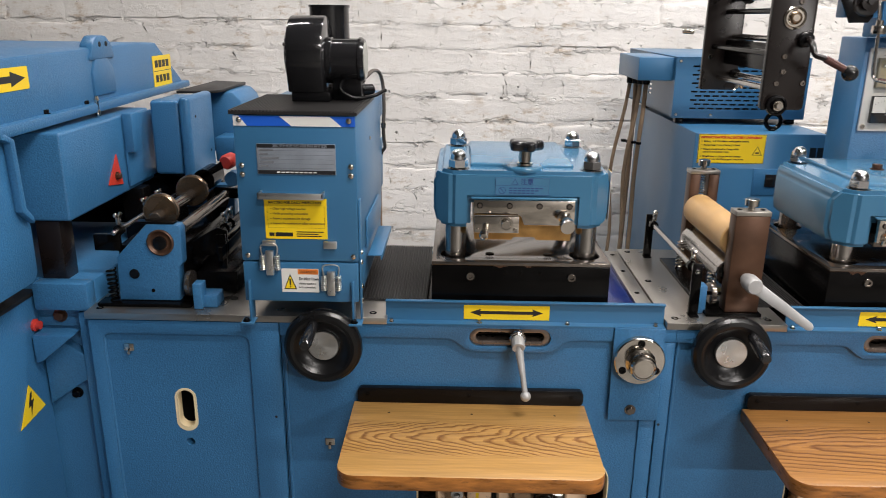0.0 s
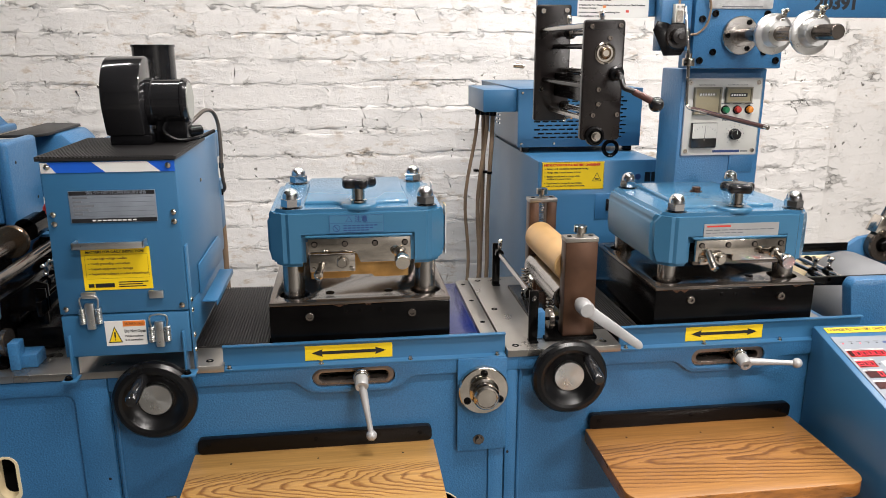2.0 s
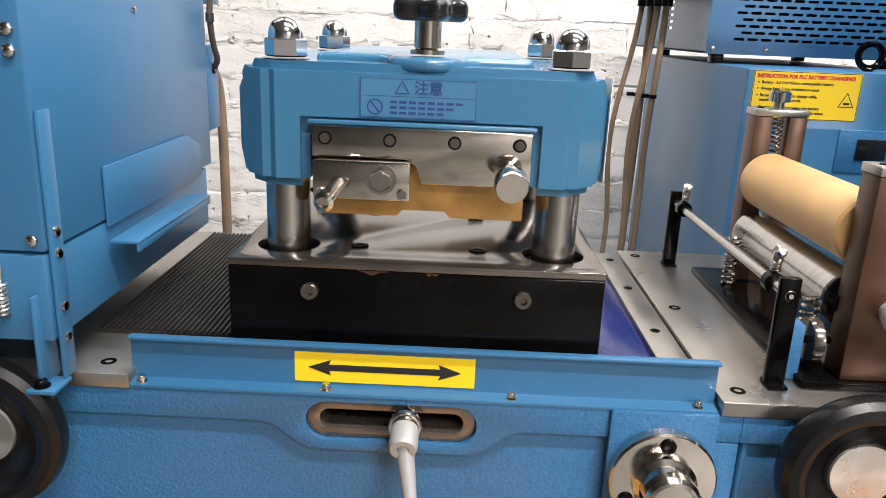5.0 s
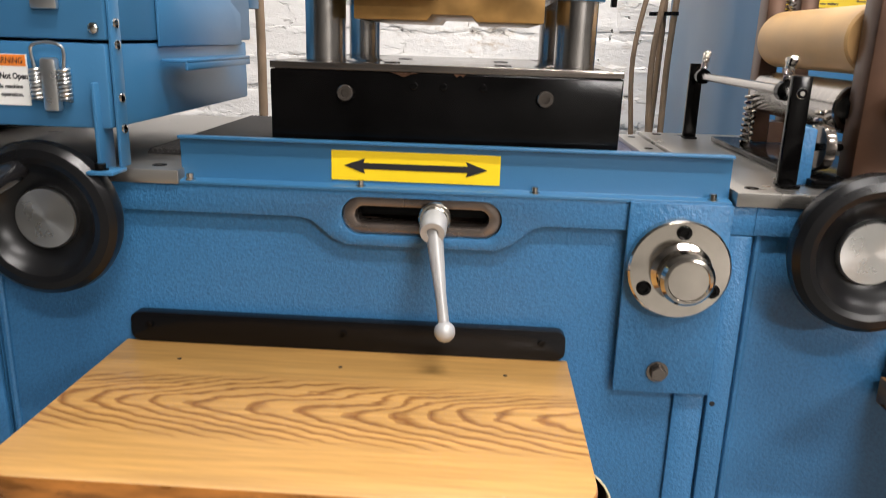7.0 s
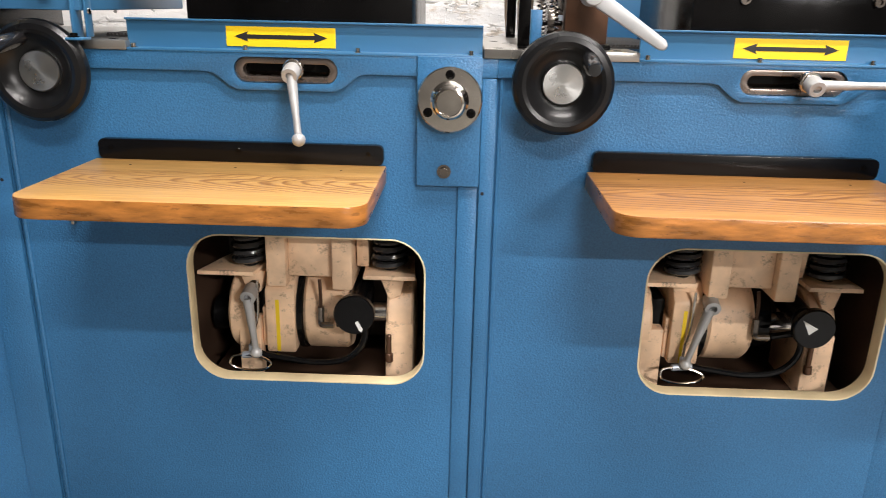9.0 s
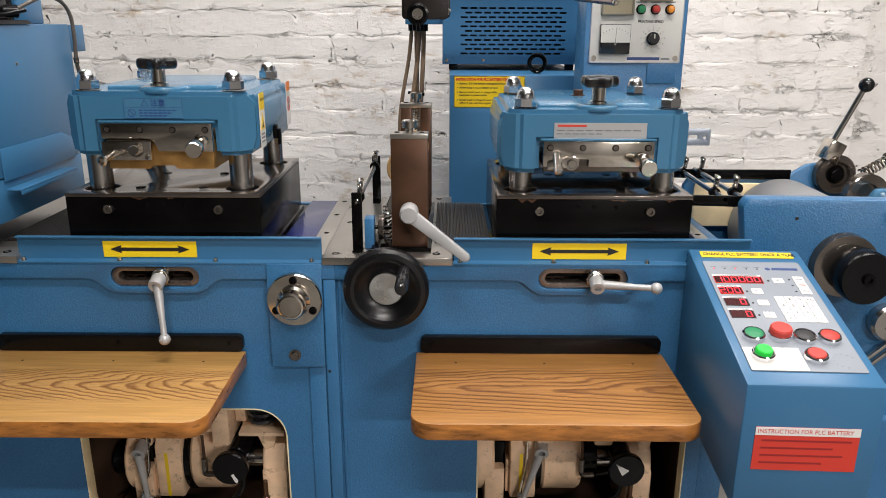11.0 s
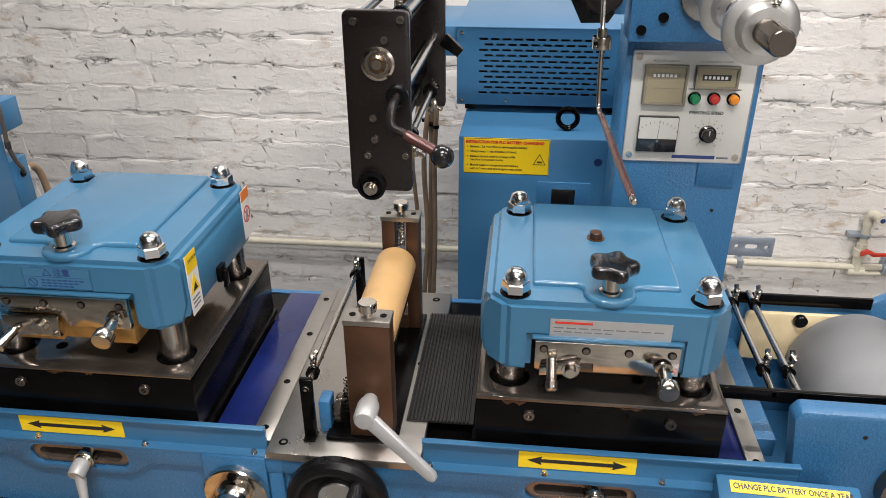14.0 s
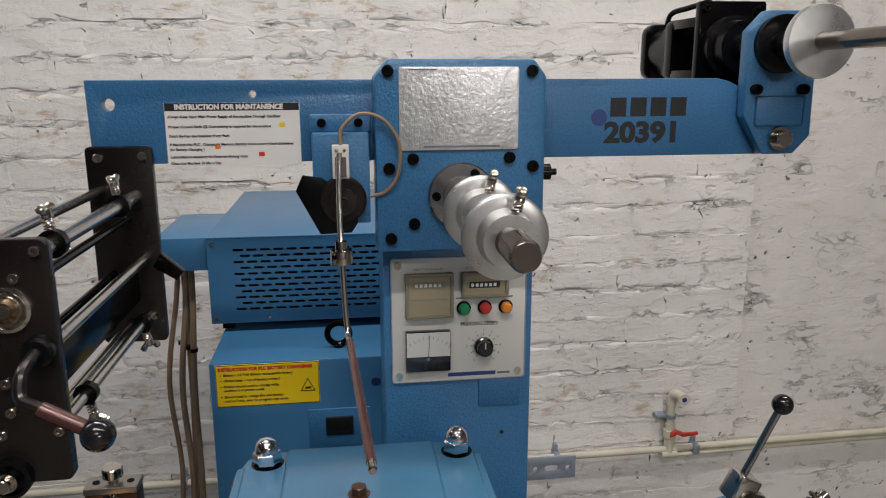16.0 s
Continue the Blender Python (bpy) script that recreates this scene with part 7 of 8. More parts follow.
        slab("print_bar", 0.026, 0.0155 + uw, v + 0.0236, v + 0.0258, h + 0.0004, h + 0.0006, GREYINK, pn)
        ku = 0.1275 if row == 0 else 0.0825
        key = slab("set_key", ku - 0.009, ku + 0.009, v + 0.002, v + 0.018, h, h + 0.0012, WHITE, pn, "", 0.002)
        say("SET", ku, v + 0.008, h + 0.0013, 0.0042, GREYINK, key, "CENTER")
        part("status_lamp", lay(prism(circle(ku - 0.0165, v + 0.0095, 0.0021, 10), "z", h, h + 0.0006)), INK, pn)
    for i in range(3):
        v = 0.2525 - i * 0.0187
        key = slab("mode_key", 0.154, 0.1715, v, v + 0.017, h, h + 0.0012, WHITE, pn, "", 0.0015)
        slab("print_bar", 0.157, 0.1685, v + 0.007, v + 0.0098, h + 0.0012, h + 0.0014, (GREYINK, REDINK, GREYINK)[i], key)
        part("status_lamp", lay(prism(circle(0.1475, v + 0.008, 0.0019, 10), "z", h, h + 0.0006)), INK, pn)
    for ri, rowt in enumerate((("7", "8", "9", "AC"), ("4", "5", "6", "C"), ("1", "2", "3", ""), ("0", ".", "", "+"))):
        for ci, t in enumerate(rowt):
            u, v = 0.1045 + ci * 0.016, 0.1885 - ri * 0.0185
            key = slab("key", u, u + 0.0151, v, v + 0.0176, h, h + 0.0012, WHITE, pn, "", 0.0012)
            if t:
                say(t, u + 0.0076, v + 0.0055, h + 0.0013, 0.0064, INK, key, "CENTER")
    slab("white_base", 0.0145, 0.0975, 0.0095, 0.0645, h, h + 0.0005, PANELWHITE, pn)

    def button(u, v, cap, label, big=0.0135, tall=0.011):
        b = part("push_button", lay(lathe(((0, 0), (0.0165, 0), (0.017, 0.002), (0.017, 0.008), (0.0155, 0.0098), (0.014, 0.0098), (0.0138, 0.006), (0, 0.006)), (u, v, h), (u, v, 1), 32)), CHROME, r, label)
        part("button_cap", lay(lathe(((0, 0), (big, 0), (big, tall * 0.8), (big * 0.88, tall), (0, tall)), (u, v, h + 0.006), (u, v, 1), 28)), cap, b)
        return b

    button(0.039, 0.0905, GREENBTN, "green push button in a bright bezel", tall=0.0045)
    button(0.0788, 0.093, REDBTN, "red mushroom button in a bright bezel", big=0.0165, tall=0.013)
    button(0.1143, 0.0885, INK, "black push button in a bright bezel", tall=0.0035)
    button(0.1514, 0.0885, REDBTN, "red push button in a bright bezel", tall=0.0045)
    button(0.0394, 0.0425, GREENLIT, "lit green push button in a bright bezel", big=0.0122, tall=0.0095)
    button(0.1152, 0.0402, REDBTN, "red push button in a bright bezel", tall=0.006)
    for i in range(9):
        a = radians(30 + i * 30)
        part("dial_tick", lay(prism(circle(0.156 + 0.016 * math.cos(a), 0.036 + 0.016 * math.sin(a), 0.0009, 6), "z", h, h + 0.0003)), GREYINK, pn)
    nx0, nx1 = x0 + 0.02, x1 - 0.028
    rl = part("red_notice", box(nx0, nx1, yb - 0.0012, yb - 0.0002, 0.702, 0.772), REDINK, r, "red and white battery notice")
    part("white_band", box(nx0, nx1, yb - 0.0016, yb - 0.0012, 0.759, 0.772), WHITE, rl)
    words("notice_title", "INSTRUCTION FOR PLC BATTERY", 0.0068, (nx0 + 0.003, yb - 0.0018, 0.7625), REDINK, rl, squeeze=0.95)
    bars(rl, nx0 + 0.01, nx1 - 0.01, yb - 0.0012, 0.752, 4, 0.012, 0.003, DARKREDINK)
    r.rotation_euler = (0, 0, radians(-2.4))
    return r


console()


# ---- rewinder at the machine's outlet ----
def rewinder():
    r = root("rewinder", (1.4, 1.6, 0.0), "blue outlet rewinder with black drive knob and steel guide arms", "rewinder")
    out = [(1.227, 0.90), (1.213, 1.0), (1.223, 1.016), (1.5, 1.013), (1.535, 1.02), (1.565, 0.99), (1.56, 0.9), (1.57, 0.84), (1.60, 0.80), (1.60, 0.76), (1.53, 0.722), (1.30, 0.722), (1.25, 0.74)]
    part("front_plate", prism(out, "y", 1.42, 1.455, 0.006), BLUE, r)
    part("rear_plate", prism([(1.227, 0.5), (1.217, 0.96), (1.232, 0.985), (1.46, 0.985), (1.5, 1.01), (1.56, 1.02), (1.6, 0.97), (1.6, 0.5)], "y", 1.79, 1.81, 0.005), BLUE, r)
    part("lower_plate", prism([(1.557, 0.735), (1.277, 0.735)] + [(1.417 + 0.14 * math.cos(radians(180 + 9 * k)), 0.503 + 0.14 * math.sin(radians(180 + 9 * k))) for k in range(21)], "y", 1.4255, 1.4545, 0.003), BLUE, r)
    for tx, tz in ((1.30, 0.55), (1.53, 0.55), (1.58, 0.74)):
        part("tie_rod", rod((tx, 1.454, tz), (tx, 1.795, tz), 0.012), BLUE, r)
    part("top_deck", box(1.24, 1.59, 1.456, 1.789, 0.701, 0.73, 0.003), BLUE, r)
    part("rear_skirt", box(1.195, 1.23, 1.5, 1.80, 0.86, 0.895, 0.002), BLUE, r)
    part("drive_boss", lathe(((0, 0), (0.062, 0), (0.06, 0.02), (0.04, 0.024), (0, 0.024)), (1.411, 1.42, 0.890), (1.411, 0, 0.890), 36), DULL, r)
    kn = part("drive_knob", lathe(((0, 0), (0.03, 0), (0.03, 0.012), (0.049, 0.013), (0.05, 0.016), (0.05, 0.05), (0.047, 0.055), (0, 0.055)), (1.422, 1.397, 0.885), (1.422, 0, 0.885), 44), BLACK, r, "large black drive knob")
    part("knob_screw", socket((1.422, 1.342, 0.885), (1.422, 1.336, 0.885), 0.011), BLACKSTEEL, kn)
    part("bearing", lathe(((0.012, 0), (0.036, 0), (0.036, 0.02), (0.031, 0.026), (0.014, 0.026), (0.014, 0.018), (0, 0.018)), (1.512, 1.42, 0.776), (1.512, 0, 0.776), 30), STEEL, r)
    part("bearing", lathe(((0.012, 0), (0.036, 0), (0.036, 0.03), (0.031, 0.036), (0.014, 0.036), (0.014, 0.026), (0, 0.026)), (1.518, 1.43, 0.992), (1.518, 0, 0.992), 30), STEEL, r)
    wl = part("warning_label", box(1.5, 1.568, 1.4185, 1.4198, 0.842, 0.92), WHITE, r, "white and orange pinch warning label")
    part("orange_band", box(1.5005, 1.5675, 1.418, 1.4185, 0.897, 0.9195), ORANGE, wl)
    words("warning_word", "WARNING", 0.008, (1.518, 1.4178, 0.904), INK, wl)
    part("pinch_mark", join(prism(circle(1.526, 0.875, 0.009, 16), "y", 1.418, 1.4185, 0, [circle(1.526, 0.875, 0.006, 16)]), prism(circle(1.544, 0.868, 0.009, 16), "y", 1.418, 1.4185, 0, [circle(1.544, 0.868, 0.006, 16)])), INK, wl)
    part("hole", rod((1.315, 1.42, 0.978), (1.315, 1.4185, 0.978), 0.0035), HOLESHADE, r)
    for y0, y1, x0, z in ((1.478, 1.486, 1.115, 0.998), (1.782, 1.789, 1.14, 0.992)):
        part("guide_arm", prism([(x0, z - 0.010), (x0 + 0.155, z - 0.014), (1.46, z - 0.014), (1.46, z + 0.008), (x0 + 0.155, z + 0.008), (x0, z + 0.010)], "y", y0, y1, 0.001), BLACKSTEEL, r, "black steel guide arm")
    for x in (1.2, 1.238):
        part("guide_rod", rod((x, 1.478, 1.0), (x, 1.789, 1.0), 0.0055), STEEL, r)
        for y in (1.54, 1.745):
            collar(x, y, 1.0, r, (0.1, 0, 1), 0.0105)
    part("cream_guide", prism(rrect(1.235, 1.42, 0.87, 0.972, 0.01, 3), "y", 1.762, 1.772, 0.002), CREAMRIM, r, "cream guide plate")
    part("cream_guide_bolt", rod((1.33, 1.762, 0.962), (1.33, 1.75, 0.962), 0.012), BLACK, r)
    part("pivot_ring", lathe(((0.017, 0), (0.044, 0), (0.046, 0.003), (0.046, 0.022), (0.043, 0.026), (0.03, 0.026), (0.028, 0.018), (0.017, 0.018)), (1.557, 1.79, 0.992), (1.557, 0, 0.992), 36), DULL, r, "worn steel pivot ring")
    part("pivot_nut", hexbolt((1.557, 1.775, 0.992), (1.557, 1.758, 0.992), 0.016), BLACKSTEEL, r)
    lb = box(-0.019, 0.019, 1.76, 1.80, -0.024, 0.024, 0.003)
    bmesh.ops.rotate(lb, cent=(0, 1.78, 0), matrix=Matrix.Rotation(radians(25), 3, "Y"), verts=lb.verts)
    bmesh.ops.translate(lb, vec=(1.543, 0, 1.046), verts=lb.verts)
    part("lever_block", lb, NICKEL, r)
    part("lever_rod", rod((1.541, 1.778, 1.06), (1.587, 1.764, 1.186), 0.0062), STEEL, r, "steel lever with black ball")
    part("lever_ball", ball((1.591, 1.763, 1.195), 0.0165, 24), PLASTIC, r, "black ball knob")
    part("pressure_ring", lathe(((0.014, 0), (0.043, 0), (0.045, 0.003), (0.045, 0.025), (0.042, 0.028), (0.024, 0.028), (0.022, 0.018), (0.014, 0.018)), (1.59, 1.71, 0.965), (1.59, 0, 0.965), 36), DULL, r)
    part("pressure_arm", prism([(1.572, 0.965), (1.585, 0.985), (1.605, 0.988), (1.66, 0.93), (1.655, 0.905), (1.63, 0.895)], "y", 1.63, 1.66, 0.006), HEAD, r)
    part("pressure_pin", rod((1.6, 1.63, 0.962), (1.6, 1.62, 0.962), 0.011), BLACKSTEEL, r)
    for a, b in (((1.60, 1.74, 1.0), (1.66, 1.75, 1.03)), ((1.645, 1.66, 0.95), (1.72, 1.67, 0.98))):
        part("spring", spring(a, b, 0.011, 0.0024, 8), NICKEL, r)
        part("spring_nut", hexbolt(b, Vector(b) + (Vector(b) - Vector(a)).normalized() * 0.018, 0.013), NICKEL, r)
    sb = prism(rrect(-0.05, 0.05, -0.011, 0.011, 0.004, 2), "y", 1.408, 1.416, 0.001, [rrect(-0.03, 0.042, -0.0045, 0.0045, 0.004, 3)])
    bmesh.ops.rotate(sb, cent=(0, 1.41, 0), matrix=Matrix.Rotation(radians(-43), 3, "Y"), verts=sb.verts)
    bmesh.ops.translate(sb, vec=(1.514, 0, 0.712), verts=sb.verts)
    part("slot_bar", sb, PLATE, r)
    part("lower_disc", lathe(((0, 0), (0.157, 0), (0.16, 0.003), (0.16, 0.022), (0.157, 0.025), (0, 0.025)), (1.53, 1.425, 0.41), (1.53, 0, 0.41), 56), BLUE, r)
    ro = root("paper_roll", (1.40, 1.62, 0.86), "grey backed paper roll between the rewinder plates", "paper roll")
    part("paper", lathe(((0.04, 0), (0.1105, 0), (0.111, 0.002), (0.111, 0.228), (0.1105, 0.23), (0.04, 0.23)), (1.428, 1.525, 0.874), (1.428, 3, 0.874), 64), PAPER, ro)
    part("core_edge", lathe(((0.085, 0), (0.110, 0), (0.110, 0.002), (0.085, 0.002)), (1.428, 1.523, 0.874), (1.428, 3, 0.874), 48), CREAMRIM, ro, "cream paper edge")
    part("core", rod((1.428, 1.4555, 0.874), (1.428, 1.789, 0.874), 0.02), STEEL, ro)
    return r


rewinder()


# ---- pipe and tap on the wall ----
def wall_pipe():
    r = root("wall_pipe", (0.5, 3.12, 0.372), "cream painted water pipe clipped along the wall", "pipe")
    part("pipe", tube([(-3.0, 3.118, 0.372), (-1.0, 3.118, 0.373), (0.6, 3.118, 0.375), (2.0, 3.118, 0.377), (2.33, 3.125, 0.379), (5.5, 3.15, 0.4)], 0.0125, 14), PVC, r)
    part("second_pipe", tube([(2.05, 3.12, 0.352), (3.0, 3.14, 0.355), (5.5, 3.15, 0.357)], 0.009, 12), PVC, r)
    for x in (-0.55, 0.35, 1.63, 2.15):
        part("clip", join(box(x, x + 0.022, 3.10, 3.15, 0.357, 0.391, 0.002), box(x + 0.004, x + 0.018, 3.13, 3.15, 0.391, 0.417, 0.002)), NAMEPLATE, r, "metal pipe clip")
    t = root("water_tap", (2.03, 3.12, 0.39), "cream pipe branch with red handled valve", "valve")
    part("tee", join(rod((2.0, 3.118, 0.39), (2.06, 3.118, 0.39), 0.017), rod((2.03, 3.118, 0.39), (2.03, 3.118, 0.43), 0.0165)), PVC, t)
    part("valve_body", join(rod((2.03, 3.118, 0.43), (2.03, 3.118, 0.51), 0.018), rod((2.03, 3.118, 0.455), (2.03, 3.118, 0.485), 0.024)), PVC, t)
    part("red_handle", prism([(2.02, 0.466), (2.045, 0.478), (2.065, 0.466), (2.125, 0.472), (2.122, 0.483), (2.07, 0.482), (2.04, 0.496), (2.02, 0.486)], "y", 3.085, 3.094, 0.002), TRIMRED, t, "red valve handle")
    part("riser", rod((2.03, 3.118, 0.51), (2.03, 3.118, 0.60), 0.014), PVC, t)
    part("clamp", join(prism(circle(2.03, 3.118, 0.018, 18), "z", 0.53, 0.545, 0.001), box(1.975, 2.02, 3.115, 3.15, 0.53, 0.543, 0.001)), NAMEPLATE, t)
    part("elbow", tube([(2.03, 3.118, 0.58), (2.03, 3.118, 0.605), (2.033, 3.11, 0.622), (2.04, 3.09, 0.628), (2.043, 3.06, 0.628)], 0.018, 12), PVC, t)
    part("outlet", lathe(((0.009, 0), (0.021, 0), (0.021, 0.012), (0.009, 0.012)), (2.043, 3.06, 0.628), (2.043, 0, 0.628), 20), PVC, t)
    part("outlet_plug", rod((2.043, 3.062, 0.628), (2.043, 3.046, 0.628), 0.009), NAVY, t)
    t.location += Vector((0.03, 0.0, -0.03))
    return r


wall_pipe()


# ---- drive parts behind the bed windows ----
def drive(ox, s, knob, pointer, hub, end, shift):
    r = root("drive_mechanism", (ox + 0.14, 1.5, 0.25), "cream painted crank housing with springs behind the bed window", "mechanism", "drive mechanisms")
    y = 1.455
    c = ox + s
    part("crank_case", join(prism([(y, 0.352), (1.62, 0.352), (1.62, 0.51), (y + 0.03, 0.51), (y, 0.475)], "x", c + 0.054, c + 0.110, 0.005)), CREAM, r)
    part("case_rib", box(c + 0.046, c + 0.0535, y + 0.012, 1.6, 0.36, 0.44, 0.002), CREAM, r)
    part("paint_mark", box(c + 0.074, c + 0.081, y - 0.0005, y + 0.0005, 0.356, 0.46), YELLOW, r, "yellow paint mark")
    part("main_housing", lathe(((0, 0), (0.079, 0), (0.085, 0.006), (0.085, 0.078), (0.079, 0.086), (0, 0.086)), (c + 0.123, 1.543, 0.42), (c + 2, 1.543, 0.42), 44), CREAM, r)
    part("belt", lathe(((0, 0), (0.088, 0), (0.088, 0.010), (0, 0.010)), (c + 0.1115, 1.545, 0.42), (c + 2, 1.545, 0.42), 40), BLACK, r)
    part("housing_hub", rod((c + 0.2095, 1.53, 0.425), (c + 0.243, 1.53, 0.425), 0.058), BLACKSTEEL, r)
    part("fork_arm", box(ox + 0.063, ox + 0.100, y - 0.012, 1.6, 0.49, 0.70, 0.005), CREAM, r)
    part("fork_arm", box(ox + 0.183, ox + 0.221, y - 0.012, 1.6, 0.487, 0.70, 0.005), CREAM, r)
    part("fork_bridge", box(ox + 0.1002, ox + 0.1828, y + 0.006, 1.6, 0.506, 0.70, 0.003), CREAM, r)
    part("fork_web", prism([(y + 0.03, 0.52), (1.6, 0.52), (1.6, 0.70), (y + 0.0, 0.70)], "x", ox + 0.224, ox + 0.246, 0.002), CREAM, r)
    part("left_disc", lathe(((0, 0), (0.072, 0), (0.078, 0.005), (0.078, 0.034), (0.07, 0.04), (0, 0.04)), (c - 0.018, 1.535, 0.415), (c + 2, 1.535, 0.415), 44), CREAM, r)
    part("left_cap", rod((c - 0.06, 1.53, 0.40), (c - 0.018, 1.53, 0.40), 0.034), BLACK, r)
    part("left_block", box(c + 0.0005, c + 0.043, y + 0.004, 1.60, 0.30, 0.42, 0.004), CREAM, r)
    part("spacer_bar", box(c + 0.023, c + 0.046, y + 0.03, 1.58, 0.30, 0.47, 0.002), BLACKSTEEL, r)
    part("pillar", box(ox + 0.279 + s * 0.45, ox + 0.332 + s * 0.45, y, 1.60, 0.25, 0.42, 0.005), CREAM, r)
    part("pillar_bearing", lathe(((0, 0), (0.064, 0), (0.068, 0.004), (0.068, 0.046), (0.062, 0.05), (0, 0.05)), (ox + 0.281 + s * 0.45, 1.525, 0.42), (ox + 2, 1.525, 0.42), 36), CREAM, r)
    part("pillar_tap", join(rod((ox + 0.287 + s * 0.45, 1.448, 0.40), (ox + 0.287 + s * 0.45, 1.448, 0.36), 0.005), rod((ox + 0.287 + s * 0.45, 1.448, 0.362), (ox + 0.288 + s * 0.45, 1.446, 0.345), 0.0075)), BROWN, r)
    part("shaft", rod((c + 0.243, 1.50, 0.425), (ox + 0.30, 1.50, 0.425), 0.020), STEEL, r)
    for sx in (ox + 0.024, ox + 0.286):
        part("spring_seat", prism([(sx - 0.087 if sx < ox + 0.1 else sx - 0.045, 1.44), (sx + 0.016 if sx < ox + 0.1 else sx + 0.05, 1.44), (sx + 0.04, 1.56), (sx - 0.05, 1.56)], "z", 0.511, 0.519, 0.001), CREAM, r)
        part("spring_bracket", prism([(sx - 0.02, 0.5105), (sx + 0.03, 0.5105), (sx + 0.02, 0.47), (sx + 0.0, 0.46)], "y", 1.47, 1.50, 0.001), CREAM, r)
        part("spring", spring((sx, 1.485, 0.525), (sx, 1.485, 0.70), 0.0285, 0.0062, 12), SPRINGBLACK, r, "black coil spring")
        part("spring_core", rod((sx, 1.485, 0.519), (sx, 1.485, 0.71), 0.015), BLACK, r)
    kx, kz = ox + knob[0], knob[1]
    kb = part("black_knob", lathe(((0, 0), (0.012, 0), (0.012, 0.03), (0.035, 0.031), (0.037, 0.034), (0.037, 0.044), (0.035, 0.047), (0, 0.047)), (kx, 1.447, kz), (kx, 0, kz), 36), BLACK, r)
    part("knob_stem", rod((kx, 1.53, kz + 0.004), (kx, 1.447, kz), 0.022), BLACK, kb)
    part("knob_sticker", prism([(kx + a, kz + b) for a, b in pointer], "y", 1.3994, 1.3998), WHITE, kb, "white pointer sticker")
    part("hose", tube([(ox + 0.045, 1.438, 0.358), (ox + 0.085, 1.436, 0.352), (ox + 0.15, 1.436, 0.344), (ox + 0.205, 1.436, 0.352), (ox + 0.236, 1.438, 0.379), (ox + 0.243, 1.442, 0.41), (ox + 0.23, 1.446, 0.425), (ox + 0.19, 1.448, 0.418)], 0.006, 10), BLACK, r, "black oil hose")
    part("hose_elbow", tube([(ox + 0.16, 1.452, 0.45), (ox + 0.160, 1.45, 0.425), (ox + 0.164, 1.446, 0.417), (ox + 0.185, 1.446, 0.417)], 0.0062, 10), DULL, r)
    part("oil_pipe", tube([(ox + 0.158, 1.456, 0.503), (ox + 0.160, 1.452, 0.48), (ox + 0.160, 1.452, 0.45)], 0.0032, 8), BROWN, r)
    part("wire_loop", tube([(ox - 0.009, 1.425, 0.345), (ox - 0.002, 1.425, 0.334), (ox + 0.03, 1.425, 0.328), (ox + 0.06, 1.425, 0.333), (ox + 0.068, 1.425, 0.346), (ox + 0.04, 1.43, 0.356), (ox + 0.0, 1.43, 0.355)], 0.0026, 8, True), NICKEL, r)
    part("fitting", join(rod((ox + 0.012, 1.434, 0.355), (ox + 0.05, 1.436, 0.358), 0.0065), rod((ox + 0.03, 1.434, 0.355), (ox + 0.031, 1.434, 0.378), 0.0055)), NAMEPLATE, r)
    part("feed_pipe", tube([(ox + 0.031, 1.436, 0.378), (ox + 0.034, 1.44, 0.40), (ox + 0.042, 1.448, 0.43), (ox + 0.044, 1.45, 0.5)], 0.0028, 8), NICKEL, r)
    hx, hz = ox + hub[0], hub[1]
    part("lever_hub", lathe(((0, 0), (0.013, 0), (0.014, 0.003), (0.014, 0.032), (0.0075, 0.033), (0.0075, 0.022), (0, 0.022)), (hx + 0.006, 1.46, hz + 0.012), (hx - 0.002, 1.3, hz - 0.03), 24), CAST, r, "silver clamp lever")
    part("lever_stem", rod((hx + 0.008, 1.53, hz + 0.02), (hx + 0.006, 1.46, hz + 0.012), 0.011), BLACK, r)
    p0, p1 = Vector((hx + 0.002, 1.438, hz)), Vector((ox + end[0], 1.428, end[1]))
    ln = (p1 - p0).length
    part("lever_arm", lathe(((0.0098, 0), (0.0085, ln * 0.3), (0.006, ln * 0.7), (0.006, ln)), p0, p1, 14), CAST, r)
    part("lever_ball", ball(p1, 0.0108, 16), CAST, r)
    part("sump", box(ox - 0.06, ox + 0.35, 1.41, 1.86, 0.25, 0.296), INNER, r)
    part("back_wall", box(ox - 0.1, ox + 0.36, 1.66, 1.67, 0.30, 0.86), INNER, r)
    r.location += Vector(shift)
    return r


drive(0.0, 0.0, (0.229, 0.457), ((0.002, -0.013), (0.007, -0.010), (0.016, -0.026), (0.013, -0.032), (0.009, -0.029)), (0.026, 0.468), (0.041, 0.364), (-0.009, 0.0, -0.012))
drive(D, -0.045, (0.243, 0.455), ((-0.023, 0.017), (0.005, 0.002), (-0.009, -0.010)), (0.067, 0.472), (0.035, 0.366), (-0.002, 0.0, -0.008))


